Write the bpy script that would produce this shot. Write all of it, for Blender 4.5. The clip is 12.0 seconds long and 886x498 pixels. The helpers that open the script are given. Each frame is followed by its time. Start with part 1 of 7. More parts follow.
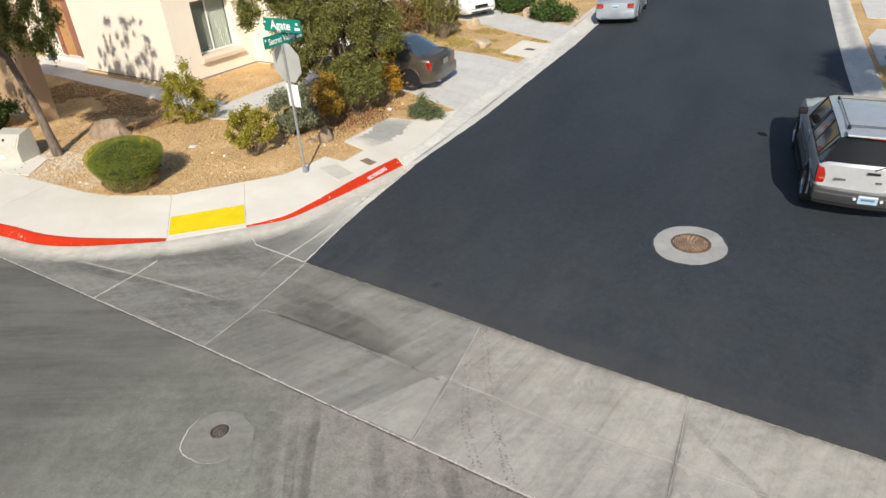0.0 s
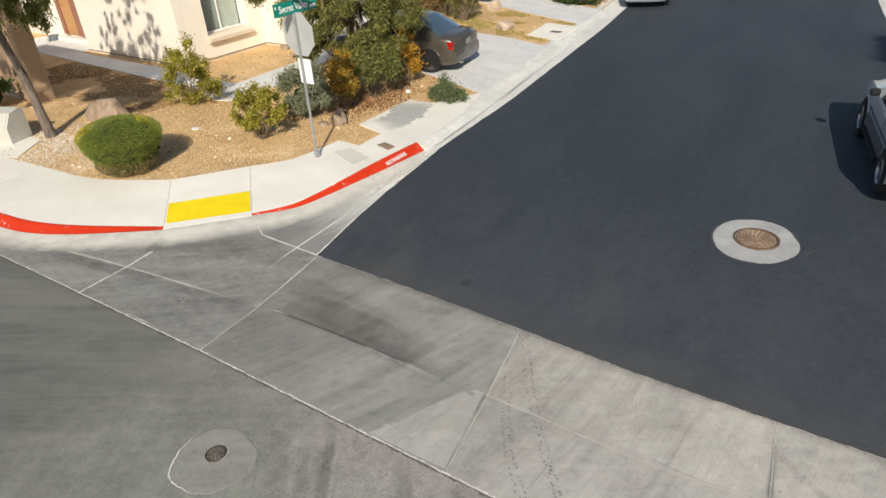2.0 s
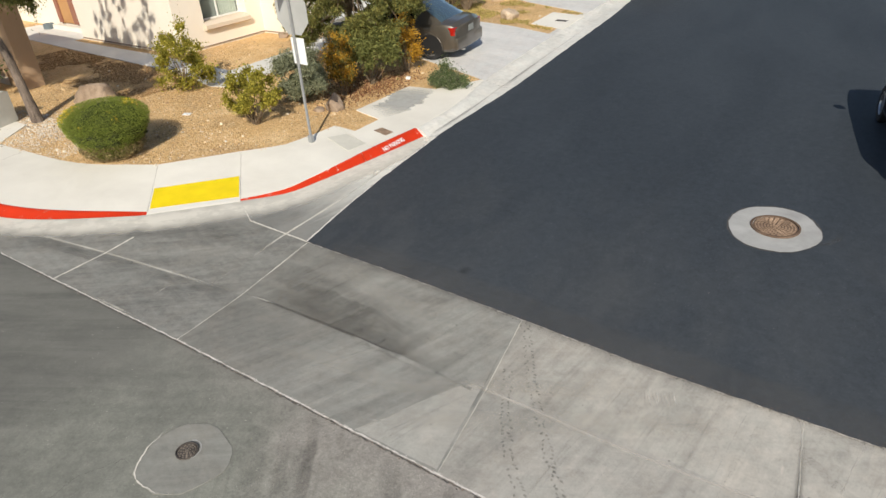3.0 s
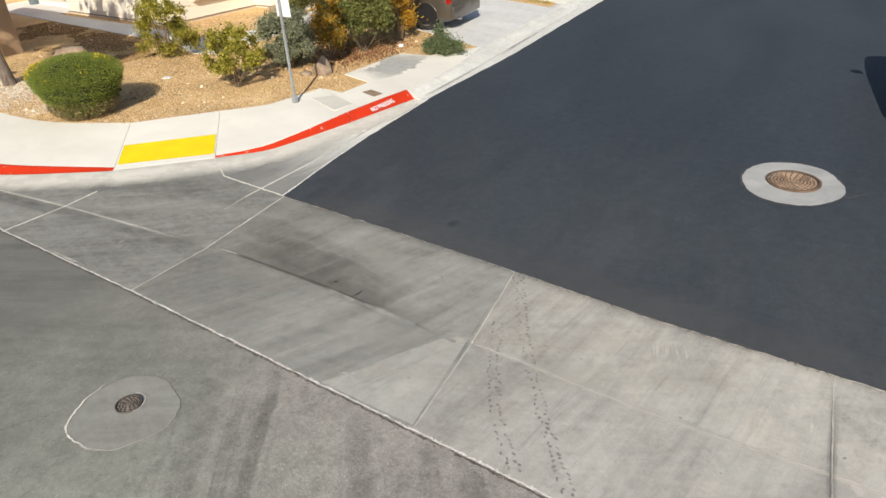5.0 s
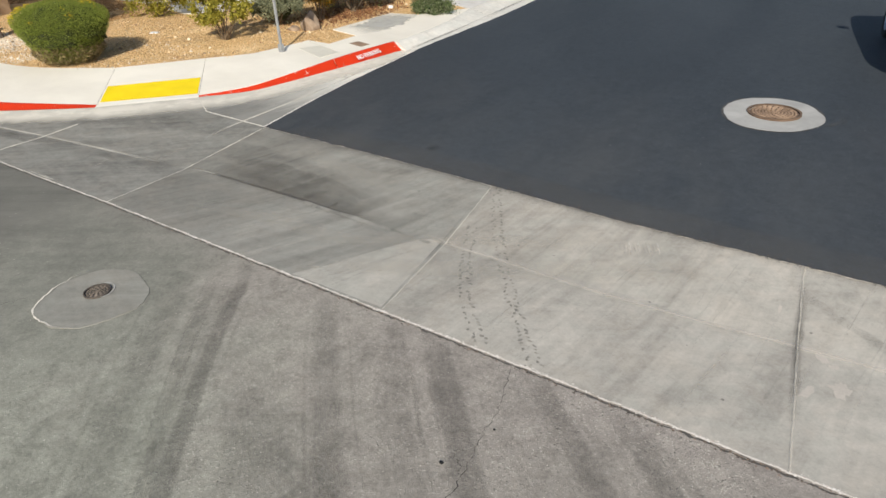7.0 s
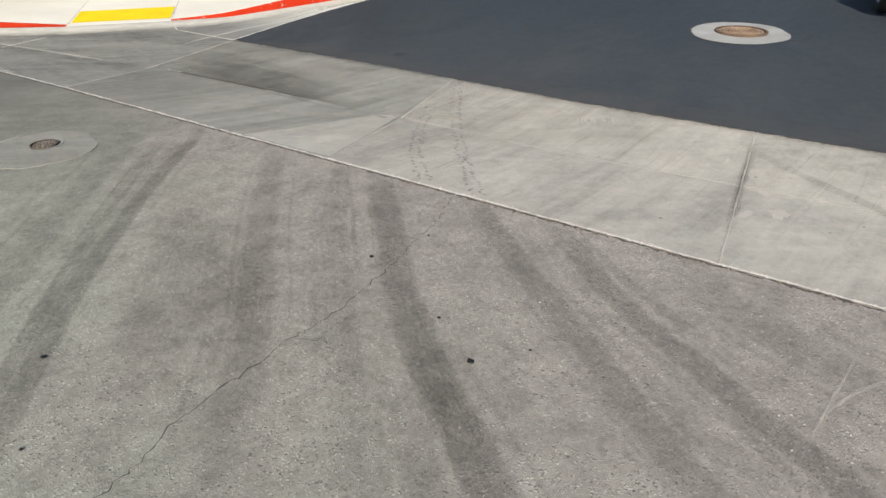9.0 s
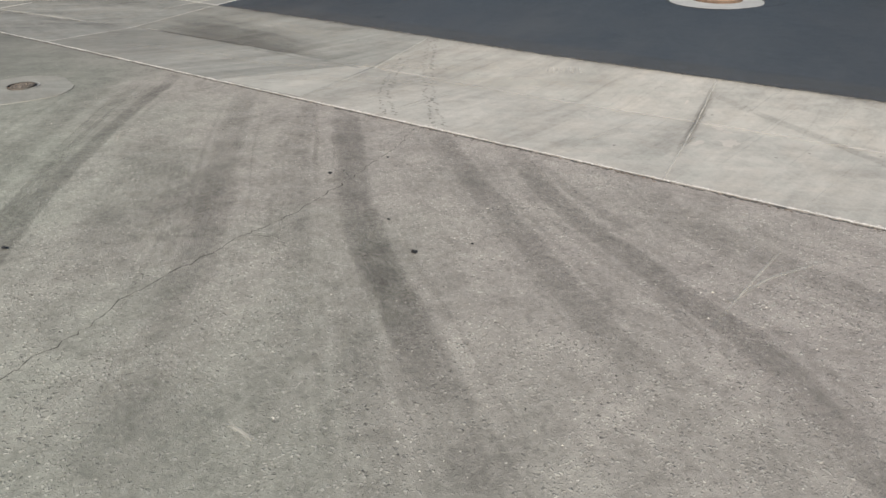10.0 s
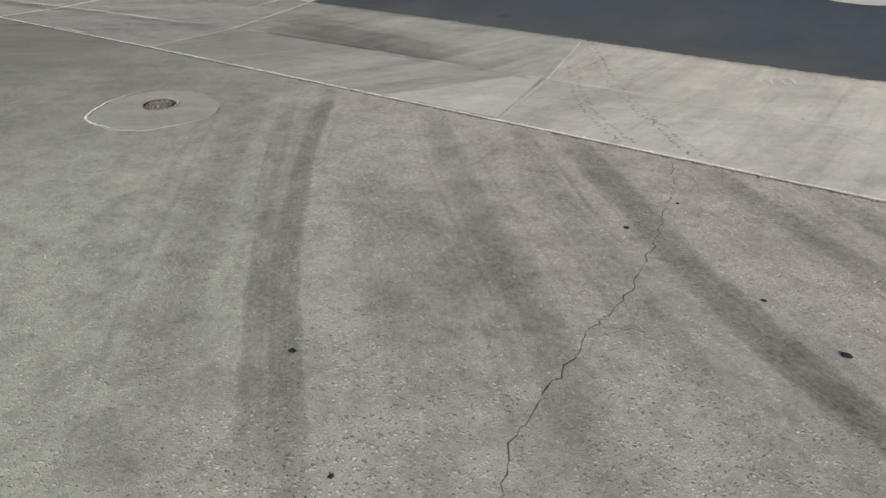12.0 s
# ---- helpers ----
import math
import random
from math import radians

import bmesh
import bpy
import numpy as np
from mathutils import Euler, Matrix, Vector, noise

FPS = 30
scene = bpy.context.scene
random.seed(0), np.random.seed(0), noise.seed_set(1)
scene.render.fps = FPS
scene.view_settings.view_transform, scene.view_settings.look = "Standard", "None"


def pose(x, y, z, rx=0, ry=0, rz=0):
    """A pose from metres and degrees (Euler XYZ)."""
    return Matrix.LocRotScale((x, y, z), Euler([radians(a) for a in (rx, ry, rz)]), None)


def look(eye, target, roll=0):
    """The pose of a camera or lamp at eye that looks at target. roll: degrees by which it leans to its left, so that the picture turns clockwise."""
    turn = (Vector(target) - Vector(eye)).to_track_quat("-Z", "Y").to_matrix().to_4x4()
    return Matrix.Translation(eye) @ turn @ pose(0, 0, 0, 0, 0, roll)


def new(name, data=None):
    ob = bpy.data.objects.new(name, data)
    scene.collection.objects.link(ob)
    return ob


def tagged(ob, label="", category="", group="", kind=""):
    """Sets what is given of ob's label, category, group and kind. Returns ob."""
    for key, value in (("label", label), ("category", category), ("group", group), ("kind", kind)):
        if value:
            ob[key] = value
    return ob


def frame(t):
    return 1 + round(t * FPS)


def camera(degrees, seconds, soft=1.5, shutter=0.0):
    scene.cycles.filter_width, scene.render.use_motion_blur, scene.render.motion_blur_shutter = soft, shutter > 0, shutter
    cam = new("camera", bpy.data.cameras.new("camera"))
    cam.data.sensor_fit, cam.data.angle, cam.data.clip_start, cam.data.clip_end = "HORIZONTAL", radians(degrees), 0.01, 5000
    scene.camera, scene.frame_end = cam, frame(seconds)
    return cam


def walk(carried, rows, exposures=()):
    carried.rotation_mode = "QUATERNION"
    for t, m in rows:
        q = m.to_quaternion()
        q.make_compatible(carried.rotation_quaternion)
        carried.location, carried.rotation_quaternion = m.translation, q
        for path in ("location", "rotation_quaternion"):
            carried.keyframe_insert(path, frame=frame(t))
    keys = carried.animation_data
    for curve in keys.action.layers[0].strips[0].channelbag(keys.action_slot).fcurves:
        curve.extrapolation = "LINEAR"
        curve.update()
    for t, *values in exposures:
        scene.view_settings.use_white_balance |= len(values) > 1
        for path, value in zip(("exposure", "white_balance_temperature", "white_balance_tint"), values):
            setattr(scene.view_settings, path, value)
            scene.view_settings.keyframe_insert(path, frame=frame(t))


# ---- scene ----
cam = camera(68.1, 12.0)
PATH = [
    (0, (7.651, -6.308, 5.641), (6.613, -4.922, 4.639), -4.4),
    (0.5, (7.401, -6.182, 5.486), (6.36, -4.802, 4.479), -4.3),
    (1, (7.182, -6.014, 5.323), (6.136, -4.639, 4.314), -4.2),
    (1.5, (6.928, -5.827, 5.171), (5.878, -4.456, 4.161), -4.1),
    (2, (6.734, -5.636, 4.999), (5.681, -4.27, 3.986), -4.1),
    (2.5, (6.601, -5.439, 4.773), (5.543, -4.075, 3.762), -3.9),
    (3, (6.548, -5.276, 4.53), (5.486, -3.916, 3.52), -3.9),
    (5, (6.436, -4.94, 3.613), (5.372, -3.575, 2.611), -3.3),
    (5.5, (6.505, -4.957, 3.406), (5.44, -3.589, 2.408), -3.1),
    (6, (6.62, -5.0, 3.192), (5.558, -3.63, 2.194), -2.9),
    (6.5, (6.721, -5.075, 3.007), (5.661, -3.704, 2.009), -2.8),
    (7, (6.825, -5.192, 2.822), (5.769, -3.819, 1.822), -2.6),
    (9, (7.389, -5.466, 1.784), (6.348, -4.069, 0.802), -1.1),
    (9.5, (7.583, -5.559, 1.541), (6.547, -4.16, 0.556), -0.8),
    (10, (7.766, -5.601, 1.443), (6.734, -4.2, 0.457), -0.6),
    (10.5, (7.888, -5.649, 1.398), (6.868, -4.239, 0.413), -0.4),
    (11, (7.514, -5.683, 1.357), (6.507, -4.262, 0.374), -0.2),
    (11.5, (6.663, -5.749, 1.364), (5.663, -4.332, 0.368), -0.6),
    (12, (6.075, -5.802, 1.432), (5.066, -4.407, 0.415), -0.7),
]
SUN = Vector((0.455, -0.69, 0.565)).normalized()
EXPOSURES = [(0.0, 0.0), (3.0, -0.05), (5.0, 0.08), (6.5, 0.13), (7.0, 0.01), (9.0, 0.07), (9.5, 0.11), (10.0, 0.13), (10.5, 0.10), (11.5, 0.08), (12.0, -0.06)]
walk(cam, [(t, look(eye, target, roll)) for t, eye, target, roll in PATH], EXPOSURES)

# ---- light ----
world = bpy.data.worlds.new("world")
scene.world = world
world.use_nodes = True
wn = world.node_tree
sky = wn.nodes.new("ShaderNodeTexSky")
sky.sky_type = "NISHITA"
sky.sun_disc = False
sky.sun_elevation = math.asin(SUN.z)
sky.sun_rotation = math.atan2(SUN.x, SUN.y)
wn.nodes["Background"].inputs[1].default_value = 0.104
wn.links.new(sky.outputs[0], wn.nodes["Background"].inputs[0])
sun_data = bpy.data.lights.new("sun", "SUN")
sun_data.energy = 4.88
sun_data.angle = radians(0.55)
sun_data.color = (1.0, 0.933, 0.80)
sun = new("sun", sun_data)
sun.matrix_world = look(SUN * 40, (0, 0, 0))


# ---- building helpers ----
def mesh_from(bm, name, smooth=0.0):
    me = bpy.data.meshes.new(name)
    bmesh.ops.recalc_face_normals(bm, faces=bm.faces)
    bm.to_mesh(me)
    bm.free()
    if smooth:
        for p in me.polygons:
            p.use_smooth = True
        me.set_sharp_from_angle(angle=radians(smooth))
    return me


def part(name, bm, material, parent=None, label="", smooth=0.0):
    """Links a bmesh or a mesh as one object, under a thing or a part."""
    me = bm if isinstance(bm, bpy.types.Mesh) else mesh_from(bm, name, smooth)
    if material is not None and not me.materials:
        me.materials.append(material)
    ob = new(name, me)
    if parent is not None:
        ob.parent = parent
    if label:
        tagged(ob, label)
    return ob


def thing(name, label, category, m=None, group="", kind=""):
    ob = new(name)
    ob.empty_display_size = 0.2
    if m is not None:
        ob.matrix_world = m
    return tagged(ob, label, category, group, kind)


def box(bm, x0, x1, y0, y1, z0, z1, bevel=0.0, m=None):
    """A box, its edges rounded by bevel, added to bm."""
    made = bmesh.ops.create_cube(bm, size=1.0)["verts"]
    for v in made:
        v.co = Vector(((x0 + x1) / 2 + v.co.x * (x1 - x0), (y0 + y1) / 2 + v.co.y * (y1 - y0), (z0 + z1) / 2 + v.co.z * (z1 - z0)))
    if m is not None:
        bmesh.ops.transform(bm, matrix=m, verts=made)
    if bevel:
        edges = list({e for v in made for e in v.link_edges})
        bmesh.ops.bevel(bm, geom=edges, offset=bevel, segments=2, affect="EDGES", profile=0.6)
    return bm


def boxed(*a, **k):
    return box(bmesh.new(), *a, **k)


def cyl(bm, r0, r1, depth, m, seg=24, caps=True):
    made = bmesh.ops.create_cone(bm, cap_ends=caps, segments=seg, radius1=r0, radius2=r1, depth=depth)["verts"]
    bmesh.ops.transform(bm, matrix=m, verts=made)
    return made


def spline(points, step=0.25):
    """A smooth line through points of any dimension, at about even steps."""
    p = [np.array(q, float) for q in points]
    p = [2 * p[0] - p[1]] + p + [2 * p[-1] - p[-2]]
    out = []
    for a, b, c, d in zip(p, p[1:], p[2:], p[3:]):
        n = max(1, int(np.linalg.norm((c - b)[:2]) / step))
        for i in range(n):
            t = i / n
            out.append(0.5 * (2 * b + (c - a) * t + (2 * a - 5 * b + 4 * c - d) * t * t + (3 * b - a - 3 * c + d) * t**3))
    return out + [p[-2]]


def dense(points, step=0.05):
    """A broken line cut into short straight steps."""
    out = []
    for a, b in zip(points, points[1:]):
        a, b = np.array(a, float), np.array(b, float)
        n = max(1, int(np.linalg.norm(b - a) / step))
        out += [a + (b - a) * i / n for i in range(n)]
    return out + [np.array(points[-1], float)]


def ragged(points, step=0.04, amount=0.012, seed=3.0):
    """A line with a rough broken edge."""
    out = []
    for q in dense(points, step):
        n = noise.noise(Vector((q[0] * 7 + seed, q[1] * 7, seed))) + 0.7 * noise.noise(Vector((q[0] * 23, q[1] * 23 + seed, seed)))
        m2 = noise.noise(Vector((q[0] * 7 - seed, q[1] * 7, 9.3))) + 0.7 * noise.noise(Vector((q[0] * 23, q[1] * 23 - seed, 4.1)))
        out.append((q[0] + amount * m2, q[1] + amount * n))
    return out


def loft(rows, closed=False):
    """A skin over rows of points that all have the same count."""
    bm = bmesh.new()
    grid = [[bm.verts.new(Vector([float(c) for c in q])) for q in row] for row in rows]
    for a, b in zip(grid, grid[1:]):
        n = len(a)
        for i in range(n if closed else n - 1):
            j = (i + 1) % n
            bm.faces.new((a[i], a[j], b[j], b[i]))
    return bm


def sheet(points, z, thick=0.0, gap=0.0):
    """A level plate with this outline; gap draws its edge in, thick gives it sides."""
    bm = bmesh.new()
    face = bm.faces.new([bm.verts.new((float(p[0]), float(p[1]), z)) for p in points])
    face.normal_update()
    if face.normal.z < 0:
        face.normal_flip()
    if gap:
        ring = bmesh.ops.inset_region(bm, faces=[face], thickness=gap)["faces"]
        bmesh.ops.delete(bm, geom=ring, context="FACES")
    if thick:
        top = list(bm.faces)
        edges = [e for e in bm.edges if len(e.link_faces) == 1]
        made = bmesh.ops.extrude_edge_only(bm, edges=edges)["geom"]
        for v in made:
            if isinstance(v, bmesh.types.BMVert):
                v.co.z -= thick
    bmesh.ops.triangulate(bm, faces=[f for f in bm.faces if len(f.verts) > 4])
    return bm


def tube(bm, path, radii, seg=8):
    """A tapered branch along a path."""
    rings = []
    for i, (q, r) in enumerate(zip(path, radii)):
        q = Vector(q)
        d = (Vector(path[min(i + 1, len(path) - 1)]) - Vector(path[max(i - 1, 0)])).normalized()
        a = d.orthogonal().normalized() if abs(d.z) < 0.95 else Vector((1, 0, 0))
        b = d.cross(a).normalized()
        a = b.cross(d).normalized()
        rings.append([bm.verts.new(q + r * (math.cos(w) * a + math.sin(w) * b)) for w in np.linspace(0, 2 * math.pi, seg, endpoint=False)])
    for a, b in zip(rings, rings[1:]):
        for i in range(seg):
            bm.faces.new((a[i], a[(i + 1) % seg], b[(i + 1) % seg], b[i]))
    bm.faces.new(rings[0][::-1])
    bm.faces.new(rings[-1])
    return bm


# ---- materials ----
class Nodes:
    """Short hand for a material's node tree."""

    def __init__(self, name):
        self.mat = bpy.data.materials.new(name)
        self.mat.use_nodes = True
        self.tree = self.mat.node_tree
        self.bsdf = self.tree.nodes["Principled BSDF"]
        self.out = self.tree.nodes["Material Output"]

    def node(self, kind):
        return self.tree.nodes.new(kind)

    def link(self, a, b):
        self.tree.links.new(a, b)

    def place(self, stretch=(1, 1, 1), turn=0.0, own=False):
        c = self.node("ShaderNodeTexCoord")
        m = self.node("ShaderNodeMapping")
        m.inputs["Scale"].default_value = stretch
        first = c.outputs["Object"]
        if turn:
            r = self.node("ShaderNodeMapping")
            r.inputs["Rotation"].default_value = (0, 0, -turn)
            self.link(first, r.inputs["Vector"])
            first = r.outputs[0]
        self.link(first, m.inputs["Vector"])
        if own:
            info = self.node("ShaderNodeObjectInfo")
            mul = self.math("MULTIPLY", info.outputs["Random"], 37.0)
            self.link(mul, m.inputs["Location"])
        return m.outputs[0]

    def math(self, op, a, b=0.0, clamp=False):
        n = self.node("ShaderNodeMath")
        n.operation, n.use_clamp = op, clamp
        for k, v in ((0, a), (1, b)):
            if isinstance(v, (int, float)):
                n.inputs[k].default_value = v
            else:
                self.link(v, n.inputs[k])
        return n.outputs[0]

    def noise(self, where, scale, detail=4.0, rough=0.55, warp=0.0):
        n = self.node("ShaderNodeTexNoise")
        n.inputs["Scale"].default_value = scale
        n.inputs["Detail"].default_value = detail
        n.inputs["Roughness"].default_value = rough
        n.inputs["Distortion"].default_value = warp
        self.link(where, n.inputs["Vector"])
        return n.outputs[0]

    def cells(self, where, scale):
        n = self.node("ShaderNodeTexVoronoi")
        n.inputs["Scale"].default_value = scale
        self.link(where, n.inputs["Vector"])
        return n

    def red(self, colour):
        n = self.node("ShaderNodeSeparateColor")
        self.link(colour, n.inputs[0])
        return n.outputs[0]

    def ramp(self, value, stops):
        n = self.node("ShaderNodeValToRGB")
        e = n.color_ramp.elements
        while len(e) < len(stops):
            e.new(0.5)
        for el, (pos, col) in zip(e, stops):
            el.position = pos
            el.color = (*col, 1) if not isinstance(col, (int, float)) else (col, col, col, 1)
        self.link(value, n.inputs[0])
        return n.outputs[0]

    def mix(self, factor, a, b, kind="MIX"):
        n = self.node("ShaderNodeMix")
        n.data_type, n.blend_type = "RGBA", kind
        for k, v in ((0, factor), (6, a), (7, b)):
            if isinstance(v, (int, float)):
                n.inputs[k].default_value = v
            elif isinstance(v, tuple):
                n.inputs[k].default_value = (*v, 1)
            else:
                self.link(v, n.inputs[k])
        return n.outputs[2]

    def finish(self, colour, rough=0.8, bump=None, strength=0.3, distance=0.01, metal=0.0, spec=0.5):
        if isinstance(colour, tuple):
            self.bsdf.inputs["Base Color"].default_value = (*colour, 1)
        else:
            self.link(colour, self.bsdf.inputs["Base Color"])
        if isinstance(rough, (int, float)):
            self.bsdf.inputs["Roughness"].default_value = rough
        else:
            self.link(rough, self.bsdf.inputs["Roughness"])
        self.bsdf.inputs["Metallic"].default_value = metal
        self.bsdf.inputs["Specular IOR Level"].default_value = spec
        if bump is not None:
            b = self.node("ShaderNodeBump")
            b.inputs["Strength"].default_value = strength
            b.inputs["Distance"].default_value = distance
            self.link(bump, b.inputs["Height"])
            self.link(b.outputs[0], self.bsdf.inputs["Normal"])
        return self.mat


def grainy(name, dark, light, big=0.6, fine=90.0, rough=0.85, bump=0.25, own=False, contrast=0.25, spec=0.4, metal=0.0, stretch=(1, 1, 1), turn=0.0):
    """A surface with slow patches and a fine grain between two colours."""
    n = Nodes(name)
    at = n.place(stretch, turn, own)
    patch = n.noise(at, big, 6, 0.6, 0.3)
    grain = n.noise(n.place(own=own), fine, 3, 0.7)
    both = n.math("ADD", n.math("MULTIPLY", patch, 1 - contrast), n.math("MULTIPLY", grain, contrast))
    colour = n.ramp(both, [(0.34, dark), (0.66, light)])
    return n.finish(colour, rough, grain, bump, 0.004, metal, spec)


def speckled(name, dark, light, specks, patch_stretch=(1, 1, 1), turn=0.0, size=130.0, amount=0.16, pits=(0.03, 0.03, 0.03), rough=0.9, fine_amp=0.35, spec=0.3, dust=None):
    """Worn asphalt: patches, grain, pale chips of stone and dark pits."""
    n = Nodes(name)
    at = n.place()
    patch = n.noise(n.place(patch_stretch, turn), 0.55, 7, 0.62, 0.4)
    mid = n.noise(at, 9.0, 5, 0.65, 0.2)
    grain = n.noise(at, size, 2, 0.7)
    blot = n.noise(at, 34.0, 4, 0.7, 0.3)
    both = n.math("ADD", n.math("ADD", n.math("MULTIPLY", patch, 0.30), n.math("MULTIPLY", mid, 0.25)), n.math("ADD", n.math("MULTIPLY", blot, 0.45 - fine_amp), n.math("MULTIPLY", grain, fine_amp)))
    colour = n.ramp(both, [(0.41, dark), (0.60, light)])
    if dust:
        # paler tone near the cross street, thinning up the road
        where = n.node("ShaderNodeSeparateXYZ")
        n.link(at, where.inputs[0])
        thin = n.node("ShaderNodeMapRange")
        thin.inputs["From Min"].default_value, thin.inputs["From Max"].default_value = dust[0]
        thin.inputs["To Min"].default_value, thin.inputs["To Max"].default_value = 1.0, 0.0
        n.link(n.math("ADD", where.outputs["Y"], n.math("MULTIPLY", n.math("SUBTRACT", patch, 0.5), 9.0)), thin.inputs["Value"])
        cloud_tone = n.ramp(n.noise(n.place((1.0, 0.5, 1.0), turn), 1.3, 6, 0.6, 0.8), [(0.35, 0.25), (0.65, 1.0)])
        colour = n.mix(n.math("MULTIPLY", n.math("MULTIPLY", thin.outputs[0], cloud_tone), dust[2]), colour, dust[1])
    stone = n.cells(at, size * 0.42)
    pick = n.math("MULTIPLY", n.math("LESS_THAN", stone.outputs["Distance"], 0.26), n.math("GREATER_THAN", n.math("ADD", n.ramp(stone.outputs["Color"], [(0, 0.0), (1, 1.0)]), n.math("MULTIPLY", mid, 0.4)), 1.12 - amount))
    colour = n.mix(pick, colour, specks)
    pit = n.cells(at, size * 0.3)
    hole = n.math("MULTIPLY", n.math("LESS_THAN", pit.outputs["Distance"], 0.22), n.math("GREATER_THAN", n.ramp(pit.outputs["Color"], [(0, 0.0), (1, 1.0)]), 0.8))
    colour = n.mix(n.math("MULTIPLY", hole, 0.75), colour, pits)
    height = n.math("SUBTRACT", n.math("ADD", grain, n.math("MULTIPLY", pick, 0.3)), hole)
    return n.finish(colour, rough, height, 0.55, 0.004, 0.0, spec)


def worn_asphalt(name):
    """Old pale asphalt: warm and greenish areas, smooth binder, and drifts of bare stone chips and pits."""
    n = Nodes(name)
    at = n.place()
    wide = n.noise(at, 0.5, 5, 0.6, 0.6)
    drift = n.noise(at, 1.5, 6, 0.68, 0.5)
    mid = n.noise(at, 5.0, 7, 0.72, 0.4)
    blot = n.noise(at, 30.0, 5, 0.72, 0.6)
    grain = n.noise(at, 170.0, 3, 0.75)
    where = n.node("ShaderNodeSeparateXYZ")
    n.link(at, where.inputs[0])
    east = n.math("ADD", n.math("MULTIPLY", n.math("SUBTRACT", where.outputs["X"], 5.6), 0.048), n.math("MULTIPLY", n.math("ADD", where.outputs["Y"], 4.0), 0.11))
    warm = n.ramp(n.math("ADD", n.math("ADD", n.math("MULTIPLY", wide, 0.55), 0.225), east), [(0.36, (0.262, 0.264, 0.225)), (0.45, (0.265, 0.257, 0.224)), (0.55, (0.276, 0.256, 0.229)), (0.72, (0.287, 0.260, 0.237))])
    tone = n.math("ADD", n.math("ADD", n.math("MULTIPLY", mid, 0.38), n.math("MULTIPLY", drift, 0.20)), n.math("ADD", n.math("MULTIPLY", blot, 0.30), n.math("MULTIPLY", grain, 0.12)))
    colour = n.mix(1.0, warm, n.ramp(tone, [(0.40, 0.72), (0.49, 1.06), (0.59, 1.40)]), "MULTIPLY")
    # the asphalt turns darker and more streaked towards the west
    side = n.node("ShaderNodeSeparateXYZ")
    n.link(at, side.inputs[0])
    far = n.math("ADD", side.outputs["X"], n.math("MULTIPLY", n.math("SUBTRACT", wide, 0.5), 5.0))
    west_dark = n.node("ShaderNodeMapRange")
    west_dark.inputs["From Min"].default_value, west_dark.inputs["From Max"].default_value = -0.6, 3.3
    west_dark.inputs["To Min"].default_value, west_dark.inputs["To Max"].default_value = 1.0, 0.0
    n.link(far, west_dark.inputs["Value"])
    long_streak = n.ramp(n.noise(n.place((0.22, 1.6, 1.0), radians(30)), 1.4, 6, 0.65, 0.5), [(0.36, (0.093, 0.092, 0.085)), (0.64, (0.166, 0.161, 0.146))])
    colour = n.mix(n.math("MULTIPLY", west_dark.outputs[0], 0.85), colour, long_streak)
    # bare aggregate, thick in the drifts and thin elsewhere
    calm = n.math("SUBTRACT", 1.0, n.math("MULTIPLY", west_dark.outputs[0], 0.8))
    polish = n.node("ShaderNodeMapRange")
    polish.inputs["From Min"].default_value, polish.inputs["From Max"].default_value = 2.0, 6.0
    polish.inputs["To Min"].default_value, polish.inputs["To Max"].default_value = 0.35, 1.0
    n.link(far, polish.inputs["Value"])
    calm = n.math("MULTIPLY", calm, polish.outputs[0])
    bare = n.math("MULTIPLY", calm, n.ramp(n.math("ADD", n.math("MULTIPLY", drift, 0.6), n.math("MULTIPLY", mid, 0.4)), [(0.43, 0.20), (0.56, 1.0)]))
    bend = n.node("ShaderNodeTexNoise")
    bend.inputs["Scale"].default_value = 95.0
    n.link(at, bend.inputs["Vector"])
    push = n.node("ShaderNodeVectorMath")
    push.operation = "MULTIPLY_ADD"
    n.link(bend.outputs["Color"], push.inputs[0])
    push.inputs[1].default_value = (0.013, 0.013, 0.0)
    n.link(at, push.inputs[2])
    height = n.math("ADD", n.math("MULTIPLY", blot, 0.30), n.math("MULTIPLY", grain, 0.45))
    for scale, stretch, turn in ((44.0, (1.0, 1.5, 0.0), 25), (66.0, (1.5, 1.0, 0.0), -35), (105.0, (1.2, 1.0, 0.0), 10)):
        m = n.node("ShaderNodeMapping")
        m.inputs["Scale"].default_value = stretch
        m.inputs["Rotation"].default_value = (0, 0, radians(turn))
        n.link(push.outputs[0], m.inputs["Vector"])
        stone = n.cells(m.outputs[0], scale)
        sep = n.node("ShaderNodeSeparateColor")
        n.link(stone.outputs["Color"], sep.inputs[0])
        # each chip has its own size
        body = n.ramp(n.math("SUBTRACT", stone.outputs["Distance"], n.math("MULTIPLY", sep.outputs[1], 0.16)), [(0.14, 1.0), (0.24, 0.0)])
        rnd = sep.outputs[0]
        pale = n.math("MULTIPLY", body, n.math("MULTIPLY", n.ramp(rnd, [(0.63, 0.0), (0.75, 1.0)]), bare))
        pit = n.math("MULTIPLY", body, n.math("MULTIPLY", n.ramp(rnd, [(0.13, 1.0), (0.23, 0.0)]), bare))
        colour = n.mix(n.math("MULTIPLY", pale, 0.80), colour, (0.54, 0.51, 0.455))
        colour = n.mix(n.math("MULTIPLY", pit, 0.55), colour, (0.095, 0.09, 0.083))
        height = n.math("SUBTRACT", n.math("ADD", height, n.math("MULTIPLY", pale, 0.8)), n.math("MULTIPLY", pit, 0.9))
    glint = n.cells(n.place((1.0, 1.5, 0.0), radians(40)), 26.0)
